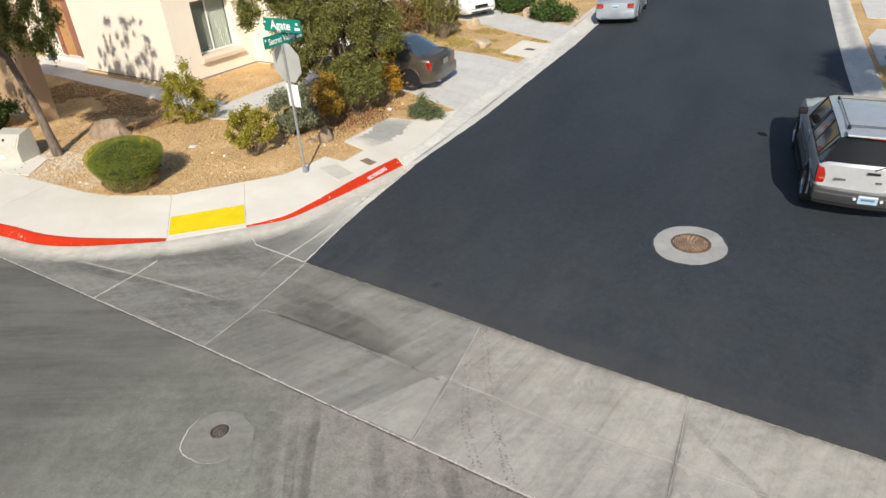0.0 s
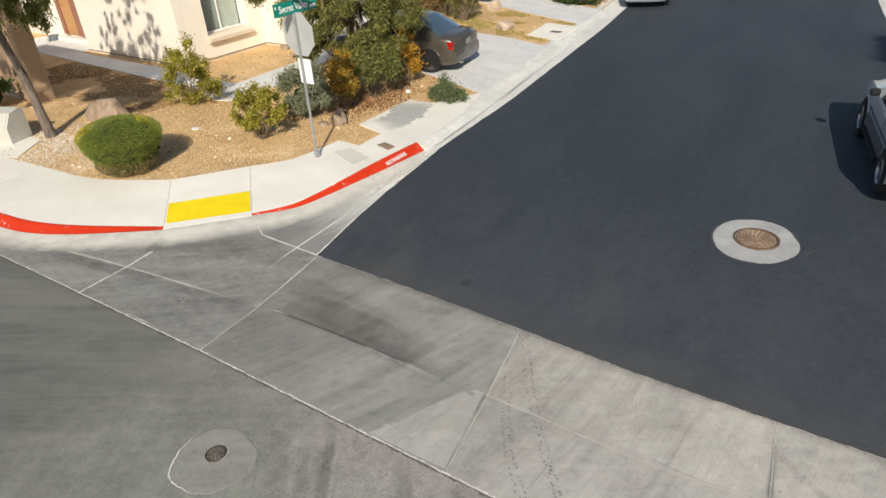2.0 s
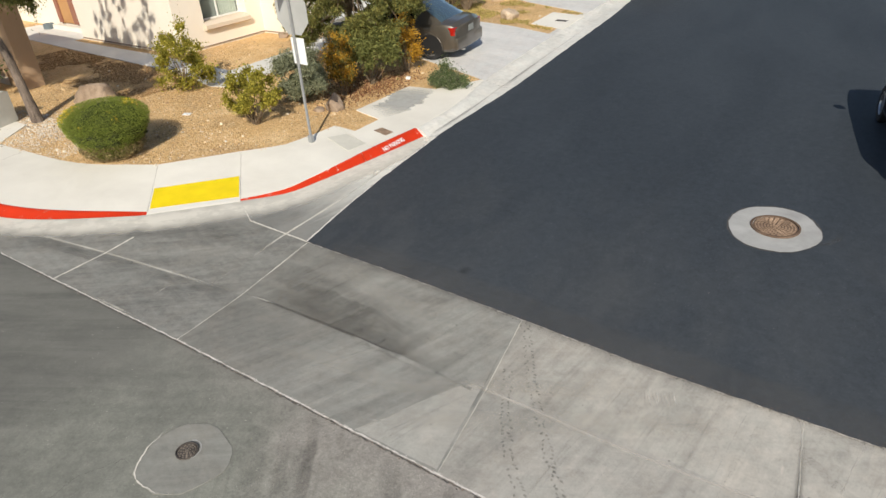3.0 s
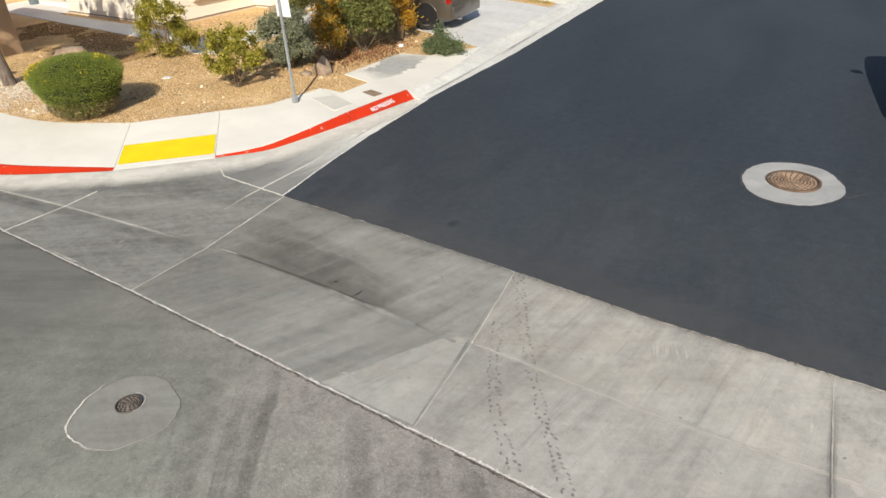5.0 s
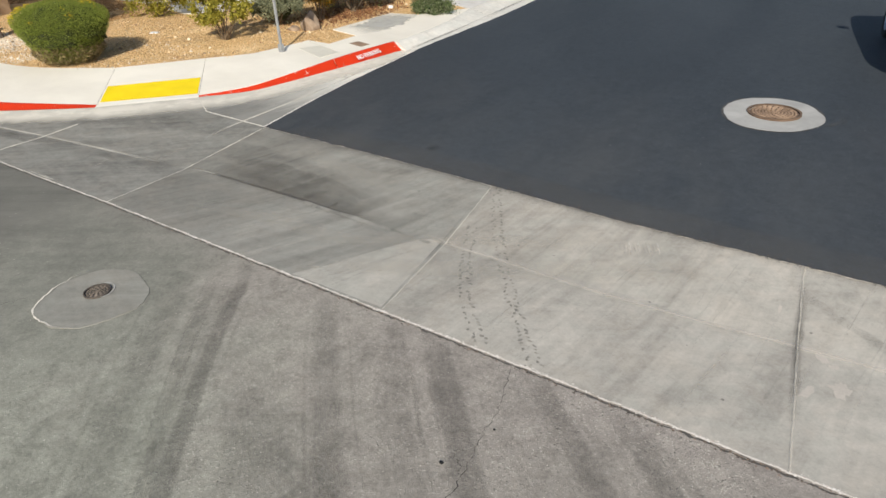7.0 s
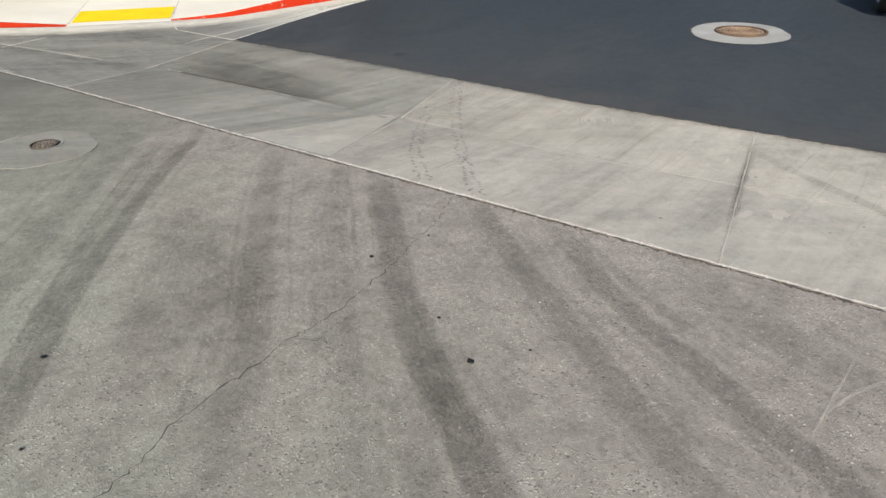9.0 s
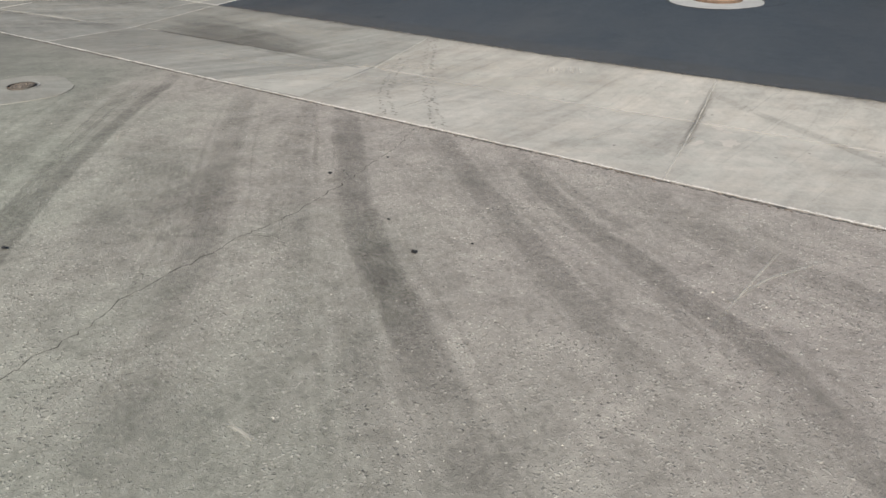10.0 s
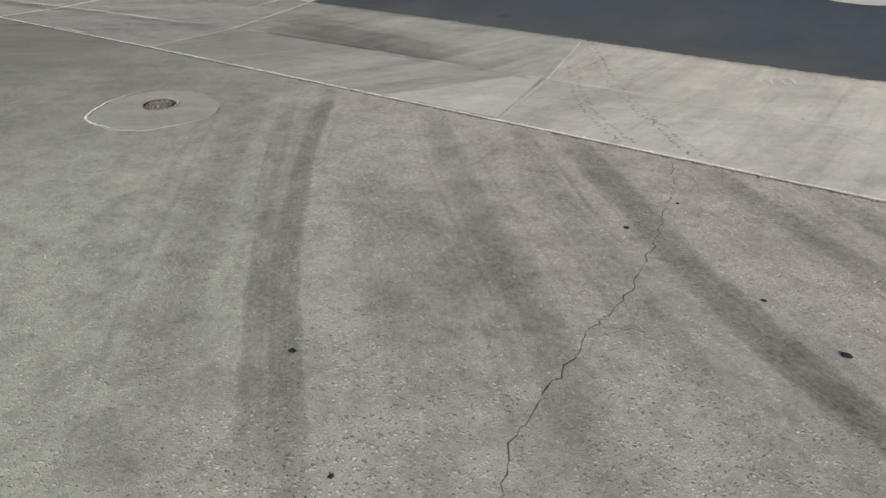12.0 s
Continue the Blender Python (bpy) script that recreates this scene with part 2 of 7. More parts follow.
    spark = n.math("MULTIPLY", n.math("LESS_THAN", glint.outputs["Distance"], 0.11), n.math("GREATER_THAN", n.math("ADD", n.ramp(glint.outputs["Color"], [(0, 0.0), (1, 1.0)]), n.math("MULTIPLY", bare, 0.25)), 0.86))
    colour = n.mix(n.math("MULTIPLY", spark, 0.8), colour, (0.68, 0.64, 0.57))
    return n.finish(colour, 0.92, height, 0.75, 0.008, 0.0, 0.25)


def stained_concrete(name, dark, light, streak=(1, 1, 1), turn=0.0, marks=0.5, rough=0.85, dirt=None, axis="X", soil=(0.60, 0.595, 0.585)):
    """Street concrete: long wheel streaks, blotches, fine sand, small dark spots."""
    n = Nodes(name)
    at = n.place()
    streaks = n.noise(n.place(streak, turn), 1.0, 6, 0.6, 0.6)
    blot = n.noise(at, 0.9, 6, 0.65, 0.5)
    grain = n.noise(at, 160, 2, 0.7)
    fine = n.noise(n.place(tuple(6.0 * s for s in streak), turn), 1.0, 5, 0.65, 0.4)
    across = n.noise(n.place(tuple(3.5 * s for s in streak), turn - 0.9), 1.0, 5, 0.6, 0.3)
    mottle = n.noise(at, 9.0, 7, 0.75, 0.5)
    sand = n.noise(at, 46.0, 4, 0.75, 0.3)
    small = n.math("ADD", n.math("MULTIPLY", fine, 0.19), n.math("ADD", n.math("MULTIPLY", across, 0.21), n.math("ADD", n.math("MULTIPLY", mottle, 0.38), n.math("MULTIPLY", sand, 0.22))))
    wide = n.math("ADD", n.math("MULTIPLY", streaks, marks), n.math("ADD", n.math("MULTIPLY", blot, 0.85 - marks), n.math("MULTIPLY", grain, 0.15)))
    both = n.math("ADD", n.math("MULTIPLY", wide, 0.46), n.math("MULTIPLY", small, 0.54))
    colour = n.ramp(both, [(0.40, dark), (0.5, tuple((a + b) / 2 for a, b in zip(dark, light))), (0.61, light)])
    tint = n.ramp(n.noise(at, 2.6, 5, 0.65, 0.8), [(0.38, (0.985, 1.0, 1.0)), (0.5, (1.0, 1.0, 1.0)), (0.62, (1.015, 1.0, 0.985))])
    colour = n.mix(1.0, colour, tint, "MULTIPLY")
    if dirt:
        side = n.node("ShaderNodeSeparateXYZ")
        n.link(at, side.inputs[0])
        soiled = n.node("ShaderNodeMapRange")
        soiled.inputs["From Min"].default_value, soiled.inputs["From Max"].default_value = dirt
        soiled.inputs["To Min"].default_value, soiled.inputs["To Max"].default_value = 1.0, 0.0
        n.link(n.math("ADD", side.outputs[axis], n.math("MULTIPLY", n.math("SUBTRACT", streaks, 0.5), 7.0 if axis == "X" else 3.0)), soiled.inputs["Value"])
        colour = n.mix(soiled.outputs[0], colour, n.mix(1.0, colour, soil, "MULTIPLY"))
    dots = n.cells(at, 5.0)
    small = n.math("MULTIPLY", n.math("LESS_THAN", dots.outputs["Distance"], 0.055), n.math("GREATER_THAN", n.ramp(dots.outputs["Color"], [(0, 0.0), (1, 1.0)]), 0.62))
    colour = n.mix(n.math("MULTIPLY", small, 0.55), colour, (0.05, 0.05, 0.05))
    return n.finish(colour, rough, grain, 0.25, 0.003, 0.0, 0.35)


def mark(name, colour, strength, along=1.2, across=14.0, patchy=0.6, rough=0.9, edge=2.6, grip=0.0):
    """A thin mark laid on a road along its UV strip; it fades to the sides and is broken by wear."""
    n = Nodes(name)
    uv = n.node("ShaderNodeUVMap")
    sep = n.node("ShaderNodeSeparateXYZ")
    n.link(uv.outputs[0], sep.inputs[0])
    m = n.node("ShaderNodeMapping")
    m.inputs["Scale"].default_value = (along, across / 10, 1)
    n.link(uv.outputs[0], m.inputs["Vector"])
    lines = n.noise(m.outputs[0], 2.4, 5, 0.65, 0.2)
    wear = n.noise(n.place(), 3.0, 6, 0.7)
    side = n.math("SUBTRACT", 1.0, n.math("POWER", n.math("ABSOLUTE", sep.outputs["Y"]), edge), True)
    broken = n.ramp(n.math("ADD", n.math("MULTIPLY", lines, 0.5), n.math("MULTIPLY", wear, 0.5)), [(0.5 - 0.28 * patchy, 0.0 if patchy > 0.5 else 1 - patchy), (0.5 + 0.2 * patchy, 1.0)])
    ends = n.node("ShaderNodeAttribute")
    ends.attribute_name = "fade"
    through_it = n.ramp(n.noise(n.place(), 58.0, 3, 0.65, 0.6), [(0.40, 1.0), (0.58, 1.0 - grip)])
    alpha = n.math("MULTIPLY", n.math("MULTIPLY", n.math("MULTIPLY", side, through_it), broken), n.math("MULTIPLY", ends.outputs["Fac"], strength))
    n.link(alpha, n.bsdf.inputs["Alpha"])
    return n.finish(colour, rough, spec=0.2)


def leafy(name, dark, light, glow=0.35):
    """Leaves: each one its own tone, some light passing through."""
    n = Nodes(name)
    geo = n.node("ShaderNodeNewGeometry")
    colour = n.ramp(geo.outputs["Random Per Island"], [(0.0, dark), (0.6, tuple((a + b) / 2 for a, b in zip(dark, light))), (1.0, light)])
    n.finish(colour, 0.6, spec=0.3)
    tr = n.node("ShaderNodeBsdfTranslucent")
    n.link(colour, tr.inputs[0])
    mixer = n.node("ShaderNodeMixShader")
    mixer.inputs[0].default_value = glow
    n.link(n.bsdf.outputs[0], mixer.inputs[1])
    n.link(tr.outputs[0], mixer.inputs[2])
    n.link(mixer.outputs[0], n.out.inputs[0])
    return n.mat


def plain(name, colour, rough=0.5, metal=0.0, spec=0.5, coat=0.0):
    n = Nodes(name)
    at = n.place()
    v = n.noise(at, 6.0, 4, 0.6)
    low = tuple(c * 0.88 for c in colour)
    n.finish(n.ramp(v, [(0.3, low), (0.7, colour)]), rough, metal=metal, spec=spec)
    n.bsdf.inputs["Coat Weight"].default_value = coat
    n.bsdf.inputs["Coat Roughness"].default_value = 0.08
    return n.mat


M_NEW_ASPHALT = speckled("sealed_asphalt", (0.023, 0.029, 0.037), (0.050, 0.059, 0.070), (0.12, 0.122, 0.125), (1.0, 0.30, 1), radians(10), 150, 0.05, (0.02, 0.022, 0.026), 0.75, 0.15, 0.35, ((-0.5, 4.0), (0.118, 0.119, 0.119), 0.40))
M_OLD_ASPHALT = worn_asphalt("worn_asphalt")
M_GUTTER = stained_concrete("gutter_concrete", (0.268, 0.253, 0.228), (0.565, 0.531, 0.476), (0.35, 2.2, 1), radians(85), 0.5, dirt=(1.2, 5.9))
M_GUTTER_FIRST = stained_concrete("gutter_concrete_first", (0.220, 0.213, 0.195), (0.425, 0.412, 0.374), (0.35, 2.2, 1), radians(70), 0.5, dirt=(1.2, 4.6), soil=(0.70, 0.695, 0.685))
M_GUTTER_CLEAN = stained_concrete("gutter_concrete_clean", (0.30, 0.285, 0.257), (0.535, 0.508, 0.456), (0.35, 2.2, 1), radians(85), 0.5)
M_SPANDREL = stained_concrete("corner_concrete", (0.135, 0.131, 0.120), (0.355, 0.345, 0.313), (0.3, 2.2, 1), radians(41), 0.62)
M_APRON = stained_concrete("kerb_apron_concrete", (0.62, 0.60, 0.545), (0.86, 0.83, 0.76), (0.35, 2.0, 1), radians(80), 0.5, dirt=(0.5, 2.2), axis="Y", soil=(0.34, 0.345, 0.35))
M_WALK = grainy("pavement_concrete", (0.70, 0.66, 0.585), (0.84, 0.80, 0.715), 0.8, 120, 0.85, 0.15, True)
M_JOINT = grainy("joint_mortar", (0.58, 0.53, 0.485), (0.85, 0.81, 0.765), 9, 80, 0.9, 0.3, contrast=0.5)
M_KERB = stained_concrete("kerb_concrete", (0.46, 0.447, 0.417), (0.80, 0.775, 0.72), (0.45, 2.6, 1), radians(97), 0.45)
M_DRIVE = stained_concrete("driveway_concrete", (0.52, 0.507, 0.49), (0.76, 0.742, 0.718), (0.25, 1.6, 1), radians(-18), 0.5)
M_PATH = grainy("path_concrete", (0.62, 0.605, 0.57), (0.78, 0.76, 0.72), 0.7, 110, 0.85, 0.15, True)
M_LID = grainy("lid_concrete", (0.58, 0.555, 0.485), (0.70, 0.67, 0.59), 2.5, 120, 0.85, 0.2)
M_COLLAR = grainy("collar_concrete", (0.315, 0.31, 0.30), (0.46, 0.455, 0.44), 3, 120, 0.85, 0.25)
M_PATCH = stained_concrete("patch_concrete", (0.195, 0.190, 0.171), (0.325, 0.317, 0.285), (0.8, 5.0, 1), radians(35), 0.6, 0.9)


def painted(name, colour, chips, amount=0.42):
    n = Nodes(name)
    at = n.place()
    wear = n.noise(at, 11, 6, 0.7, 0.3)
    tone = n.noise(at, 2.2, 4, 0.6)
    c = n.ramp(tone, [(0.3, tuple(v * 0.85 for v in colour)), (0.7, colour)])
    c = n.mix(n.ramp(wear, [(amount - 0.1, 1.0), (amount - 0.07, 0.0)]), c, chips)
    return n.finish(c, 0.75, n.noise(at, 120, 2), 0.15, 0.003, 0.0, 0.2)


M_RED = painted("red_kerb_paint", (0.55, 0.033, 0.007), (0.66, 0.47, 0.41), 0.445)
M_YELLOW = painted("yellow_paint", (0.92, 0.69, 0.012), (0.75, 0.62, 0.25), 0.30)
M_STUCCO = grainy("cream_stucco", (0.79, 0.71, 0.605), (0.86, 0.795, 0.695), 0.5, 60, 0.9, 0.45, contrast=0.3)
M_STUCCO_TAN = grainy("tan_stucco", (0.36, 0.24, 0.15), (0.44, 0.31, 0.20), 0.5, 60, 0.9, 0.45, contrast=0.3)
M_TRIM = grainy("trim_stucco", (0.60, 0.51, 0.41), (0.70, 0.61, 0.50), 1, 60, 0.9, 0.35)


def gravel(name):
    """Desert yard: packed tan dirt with small stones of several tones."""
    n = Nodes(name)
    at = n.place()
    patch = n.noise(at, 0.7, 6, 0.65, 0.4)
    stones = n.cells(at, 38)
    grain = n.noise(at, 70, 4, 0.7)
    soil = n.ramp(n.math("ADD", n.math("MULTIPLY", patch, 0.6), n.math("MULTIPLY", grain, 0.4)), [(0.39, (0.28, 0.145, 0.047)), (0.49, (0.68, 0.405, 0.148)), (0.61, (0.92, 0.68, 0.38))])
    tone = n.ramp(stones.outputs["Color"], [(0.1, (0.38, 0.235, 0.11)), (0.5, (0.71, 0.475, 0.238)), (0.9, (0.83, 0.66, 0.43))])
    colour = n.mix(n.ramp(patch, [(0.35, 0.75), (0.65, 0.35)]), soil, tone)
    height = n.math("SUBTRACT", grain, stones.outputs["Distance"])
    return n.finish(colour, 0.95, height, 0.8, 0.02, 0.0, 0.2)


def island(name, stops, rough=0.9):
    """Loose pieces, each with its own tone."""
    n = Nodes(name)
    geo = n.node("ShaderNodeNewGeometry")
    c = n.ramp(geo.outputs["Random Per Island"], stops)
    return n.finish(c, rough, n.noise(n.place(), 60, 3), 0.3, 0.004, 0.0, 0.25)


M_GRAVEL = gravel("yard_gravel")
M_PEBBLE = island("pebbles", [(0.0, (0.30, 0.18, 0.10)), (0.4, (0.57, 0.38, 0.19)), (0.85, (0.68, 0.49, 0.28)), (1.0, (0.78, 0.68, 0.52))])
M_ROCK = grainy("rock", (0.18, 0.125, 0.085), (0.40, 0.305, 0.225), 3, 40, 0.95, 0.6)
M_RUST = grainy("rusty_iron", (0.17, 0.11, 0.075), (0.40, 0.28, 0.19), 8, 90, 0.8, 0.4, spec=0.4)
M_IRON = grainy("dark_iron", (0.045, 0.04, 0.036), (0.12, 0.10, 0.085), 8, 90, 0.7, 0.4)
M_STEEL = grainy("galvanised_steel", (0.22, 0.225, 0.23), (0.33, 0.335, 0.34), 5, 90, 0.5, 0.1, spec=0.5)
M_SIGNBACK = grainy("sign_back", (0.36, 0.365, 0.36), (0.44, 0.445, 0.44), 2, 60, 0.55, 0.05)
M_WHITE = plain("white_sign", (0.82, 0.83, 0.84), 0.5)
M_GREEN = plain("green_sign", (0.0, 0.22, 0.17), 0.45)
M_LETTER = plain("white_letters", (0.85, 0.85, 0.85), 0.6)
M_FRAME = plain("white_frame", (0.80, 0.79, 0.76), 0.5)
M_DOOR = grainy("door_paint", (0.42, 0.22, 0.09), (0.50, 0.28, 0.12), 2, 50, 0.6, 0.1)
M_SCREED = grainy("weep_screed", (0.20, 0.15, 0.11), (0.30, 0.23, 0.17), 3, 50)
M_DOORTRIM = grainy("door_trim", (0.25, 0.11, 0.075), (0.32, 0.15, 0.10), 2, 50, 0.7, 0.1)
M_CURTAIN = plain("curtain", (0.52, 0.54, 0.48), 0.9)
M_DIM = plain("dim_room", (0.26, 0.27, 0.255), 0.9)
M_BEIGE = plain("beige_plastic", (0.53, 0.51, 0.455), 0.55)
M_BARK = grainy("bark", (0.06, 0.045, 0.035), (0.24, 0.19, 0.155), 5, 40, 0.95, 0.9, stretch=(3, 3, 0.5))
M_TILE = grainy("roof_tile", (0.30, 0.16, 0.10), (0.44, 0.26, 0.17), 2, 30, 0.9, 0.5)
M_TYRE = plain("tyre_rubber", (0.022, 0.022, 0.023), 0.85)
M_RIM = plain("alloy", (0.55, 0.55, 0.56), 0.3, 0.9)
M_BLACK = plain("black_trim", (0.02, 0.02, 0.021), 0.6, spec=0.2)
M_DARKGREY = plain("grey_bumper", (0.10, 0.105, 0.11), 0.55)
M_TAIL = plain("tail_lamp_red", (0.36, 0.012, 0.008), 0.15, coat=1.0)
M_LENSRED = plain("pale_red_lens", (0.55, 0.11, 0.06), 0.2, coat=1.0)
M_LENS = plain("clear_lamp", (0.70, 0.72, 0.74), 0.12, coat=1.0)
M_PLATE = plain("plate_blue_white", (0.36, 0.50, 0.62), 0.5)
M_SILVER = plain("silver_paint", (0.56, 0.58, 0.61), 0.35, 0.35, coat=0.8)
M_BROWNGREY = plain("bronze_grey_paint", (0.105, 0.092, 0.076), 0.35, 0.4, coat=0.8)
M_WHITEPAINT = plain("white_car_paint", (0.78, 0.79, 0.80), 0.4, coat=0.8)
M_BLUESILVER = plain("blue_silver_paint", (0.40, 0.45, 0.52), 0.35, 0.35, coat=0.8)
M_CHARCOAL = plain("charcoal_paint", (0.05, 0.052, 0.058), 0.35, 0.3, coat=0.8)


def glass(name, tint, rough=0.04, coat=1.0):
    n = Nodes(name)
    n.finish(tint, rough, spec=0.9 * coat)
    n.bsdf.inputs["Coat Weight"].default_value = coat
    n.bsdf.inputs["Coat Roughness"].default_value = 0.03
    return n.mat


M_CARGLASS = glass("tinted_car_glass", (0.014, 0.015, 0.016), 0.06, 0.35)
# the blue puts a sky reflection into the rear window's base colour
M_REARGLASS = glass("rear_glass_sky_tint", (0.050, 0.080, 0.100))
M_PANE = Nodes("window_pane")
M_PANE.finish((0.85, 0.9, 0.88), 0.02)
M_PANE.bsdf.inputs["Transmission Weight"].default_value = 1.0
M_PANE.bsdf.inputs["IOR"].default_value = 1.05
M_PANE = M_PANE.mat

# ---- streets and ground ----
GUTTER_LINE = lambda x: -2.40 + 0.040 * (x - 0.34) if x < 0.34 else -2.40 + 0.0255 * (x - 0.34)
EDGE_WEST = [(-0.02, 0.0), (-0.33, 1.2), (-0.53, 2.23), (-0.85, 4.24), (-0.97, 5.6), (-1.07, 7.0), (-1.20, 8.2), (-1.52, 10.55), (-1.95, 13.8), (-2.25, 16.0), (-2.70, 18.6), (-3.4, 24.0), (-5.2, 40.0), (-7.8, 62.0)]
EDGE_EAST = [(10.2, 0.15), (9.1, 1.6), (8.45, 3.6), (7.95, 6.3), (7.2, 10.0), (6.62, 12.97), (6.2, 15.05), (5.65, 17.96), (4.5, 24.29), (1.7, 40.0), (-2.0, 62.0)]

ground = part("ground", sheet([(-400, -400), (400, -400), (400, 400), (-400, 400)], -0.09), M_GRAVEL)
tagged(ground, "tan desert ground reaching to the horizon", "ground", kind="structure")

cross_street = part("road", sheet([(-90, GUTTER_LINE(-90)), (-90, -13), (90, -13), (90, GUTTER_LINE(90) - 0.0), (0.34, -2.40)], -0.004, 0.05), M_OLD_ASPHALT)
tagged(cross_street, "worn grey asphalt cross street with tyre marks and cracks", "road", kind="structure")

front = ragged([(-0.02, 0.0), (1.8, 0.02), (3.49, 0.0), (4.85, -0.04), (6.43, 0.0), (8.41, 0.06), (10.2, 0.15)], 0.028, 0.011)
east = [tuple(q) for q in spline(EDGE_EAST, 0.8)]
west = ragged(spline(EDGE_WEST, 0.5)[::-1], 0.06, 0.020)
EAST_X = ([q[1] for q in east], [q[0] for q in east])
WEST_X = ([q[1] for q in west[::-1]], [q[0] for q in west[::-1]])
FRONT_Y = ([q[0] for q in front], [q[1] for q in front])


def street_edges(y):
    return float(np.interp(y, *WEST_X)), float(np.interp(y, *EAST_X))


def street_z(x, y):
    """Height of the side street: a low crown that dies out at the gutter."""
    a, b = street_edges(y)
    u = min(max((x - a) / (b - a), 0.0), 1.0)
    s = min(max(y / 4.0, 0.0), 1.0)
    return 0.006 + 0.085 * s * s * (3 - 2 * s) * 4 * u * (1 - u)


road_rows = []
for y in list(np.arange(0, 6, 0.07)) + list(np.arange(6, 24, 0.25)) + list(np.arange(24, 61, 2.0)):
    a, b = street_edges(y)
    row = []
    for u in np.linspace(0, 1, 150):
        x = a + (b - a) * u
        row.append((x, y + float(np.interp(x, *FRONT_Y)) * math.exp(-y / 0.25), street_z(x, y)))
    road_rows.append([(row[0][0], row[0][1], -0.04)] + row)
road_rows = [[(p[0], p[1], -0.04) for p in road_rows[0]]] + road_rows
new_street = part("road", loft(road_rows), M_NEW_ASPHALT)
tagged(new_street, "dark freshly sealed asphalt side street", "road", kind="structure")

# concrete bed under the slabs, seen in the open joints
bed_pts = [(-40, GUTTER_LINE(-40) + 0.01), (0.34, -2.39), (16, GUTTER_LINE(16) + 0.01), (16, 0.3), (10.2, 0.35), (0.3, 0.25)]
bed_pts += [(x + 0.2, y) for x, y in EDGE_WEST[1:4]] + [(-1.15, 4.2), (-1.35, 2.4), (-1.5, 1.4), (-2.0, 0.5), (-2.95, -0.6), (-4.3, -1.45), (-6.3, -2.1), (-10, -2.2), (-40, -3.3)]
FLOW = ([-9.0, -4.6, -2.3, -0.2, 3.7, 6.58, 16.0], [-2.5, -2.08, -1.71, -1.40, -1.17, -1.04, -0.82])


def gutter_z(x, y):
    """The gutter is a shallow valley: depth under its two edges, deepest along the flow line."""
    flow = float(np.interp(x, *FLOW))
    deep = float(np.interp(x, [-6.0, -1.0, 1.0], [0.0, 0.035, 0.05]))
    low = GUTTER_LINE(x)
    u = (y - low) / max(flow - low, 0.05) if y < flow else 1 - (y - flow) / 1.15
    return -deep * min(max(u, 0.0), 1.0)


def cut_up(bm):
    """Cuts a level plate into small fields, so that it can follow the valley."""
    for axis, places in ((1, np.arange(-2.6, 0.3, 0.11)), (0, np.arange(-6.5, 13.0, 0.75))):
        for p in places.tolist():
            co, no = [0, 0, 0], [0, 0, 0]
            co[axis], no[axis] = p, 1
            bmesh.ops.bisect_plane(bm, geom=bm.verts[:] + bm.edges[:] + bm.faces[:], plane_co=co, plane_no=no, dist=0.0004)
    return bm


gutter = part("gutter", cut_up(sheet(bed_pts, -0.006)), M_JOINT)
tagged(gutter, "grey concrete cross gutter with pale joints between slabs", "gutter", kind="structure")

G = GUTTER_LINE
J = [((0.0, 0.05), (0.34, -2.40)), ((3.50, 0.05), (4.00, G(4.0))), ((6.42, 0.05), (6.79, G(6.79))), ((9.35, 0.15), (9.65, G(9.65))), ((12.4, 0.2), (12.6, G(12.6))), ((16, 0.25), (16, G(16)))]
for k, ((a, b), (c, d)) in enumerate(zip(J, J[1:])):
    part("slab", cut_up(sheet([a, b, d, c], 0.0, 0.05, 0.006)), M_GUTTER_FIRST if k == 0 else M_GUTTER, gutter)
part("worn_patch", cut_up(sheet([(3.03, -2.31), (3.17, -2.03), (3.28, -1.74), (3.40, -1.46), (3.49, -1.27), (3.60, -1.15), (3.70, -1.16), (3.965, -2.27)], 0.0006)), M_GUTTER_CLEAN, gutter, "cleaner pale corner of the slab")
KERB_FOOT_W = [(-2.95, -0.73), (-4.24, -1.58), (-4.75, -1.85), (-5.42, -2.06), (-6.23, -2.20), (-8.0, -2.30), (-10, -2.36), (-40, -3.45)]
part("slab", cut_up(sheet([(-0.02, 0.02), (-0.3, 1.2), (-0.5, 2.23), (-0.56, 2.62), (-1.22, 2.60), (-1.30, 2.25), (-1.38, 1.5), (-1.60, 0.95), (-1.95, 0.36), (-1.27, 0.01)], 0.0, 0.05, 0.004)), M_APRON, gutter)
part("slab", cut_up(sheet([(-0.56, 2.62), (-0.80, 4.24), (-1.13, 4.12), (-1.22, 2.60)], 0.0, 0.05, 0.004)), M_APRON, gutter)
part("slab", cut_up(sheet([(0.34, -2.40), (0.0, 0.02), (-1.27, 0.01), (-1.95, 0.36), (-2.50, -0.15), (-2.95, -0.73), (-2.46, -1.23), (-2.33, G(-2.33))], 0.0, 0.05, 0.006)), M_SPANDREL, gutter)
part("slab", cut_up(sheet([(-2.33, G(-2.33)), (-2.46, -1.23)] + KERB_FOOT_W[:6] + [(-8.0, G(-8.0))], 0.0, 0.05, 0.006)), M_SPANDREL, gutter)
part("slab", cut_up(sheet([(-8.0, G(-8.0))] + KERB_FOOT_W[5:] + [(-40, G(-40))], 0.0, 0.05, 0.006)), M_SPANDREL, gutter)


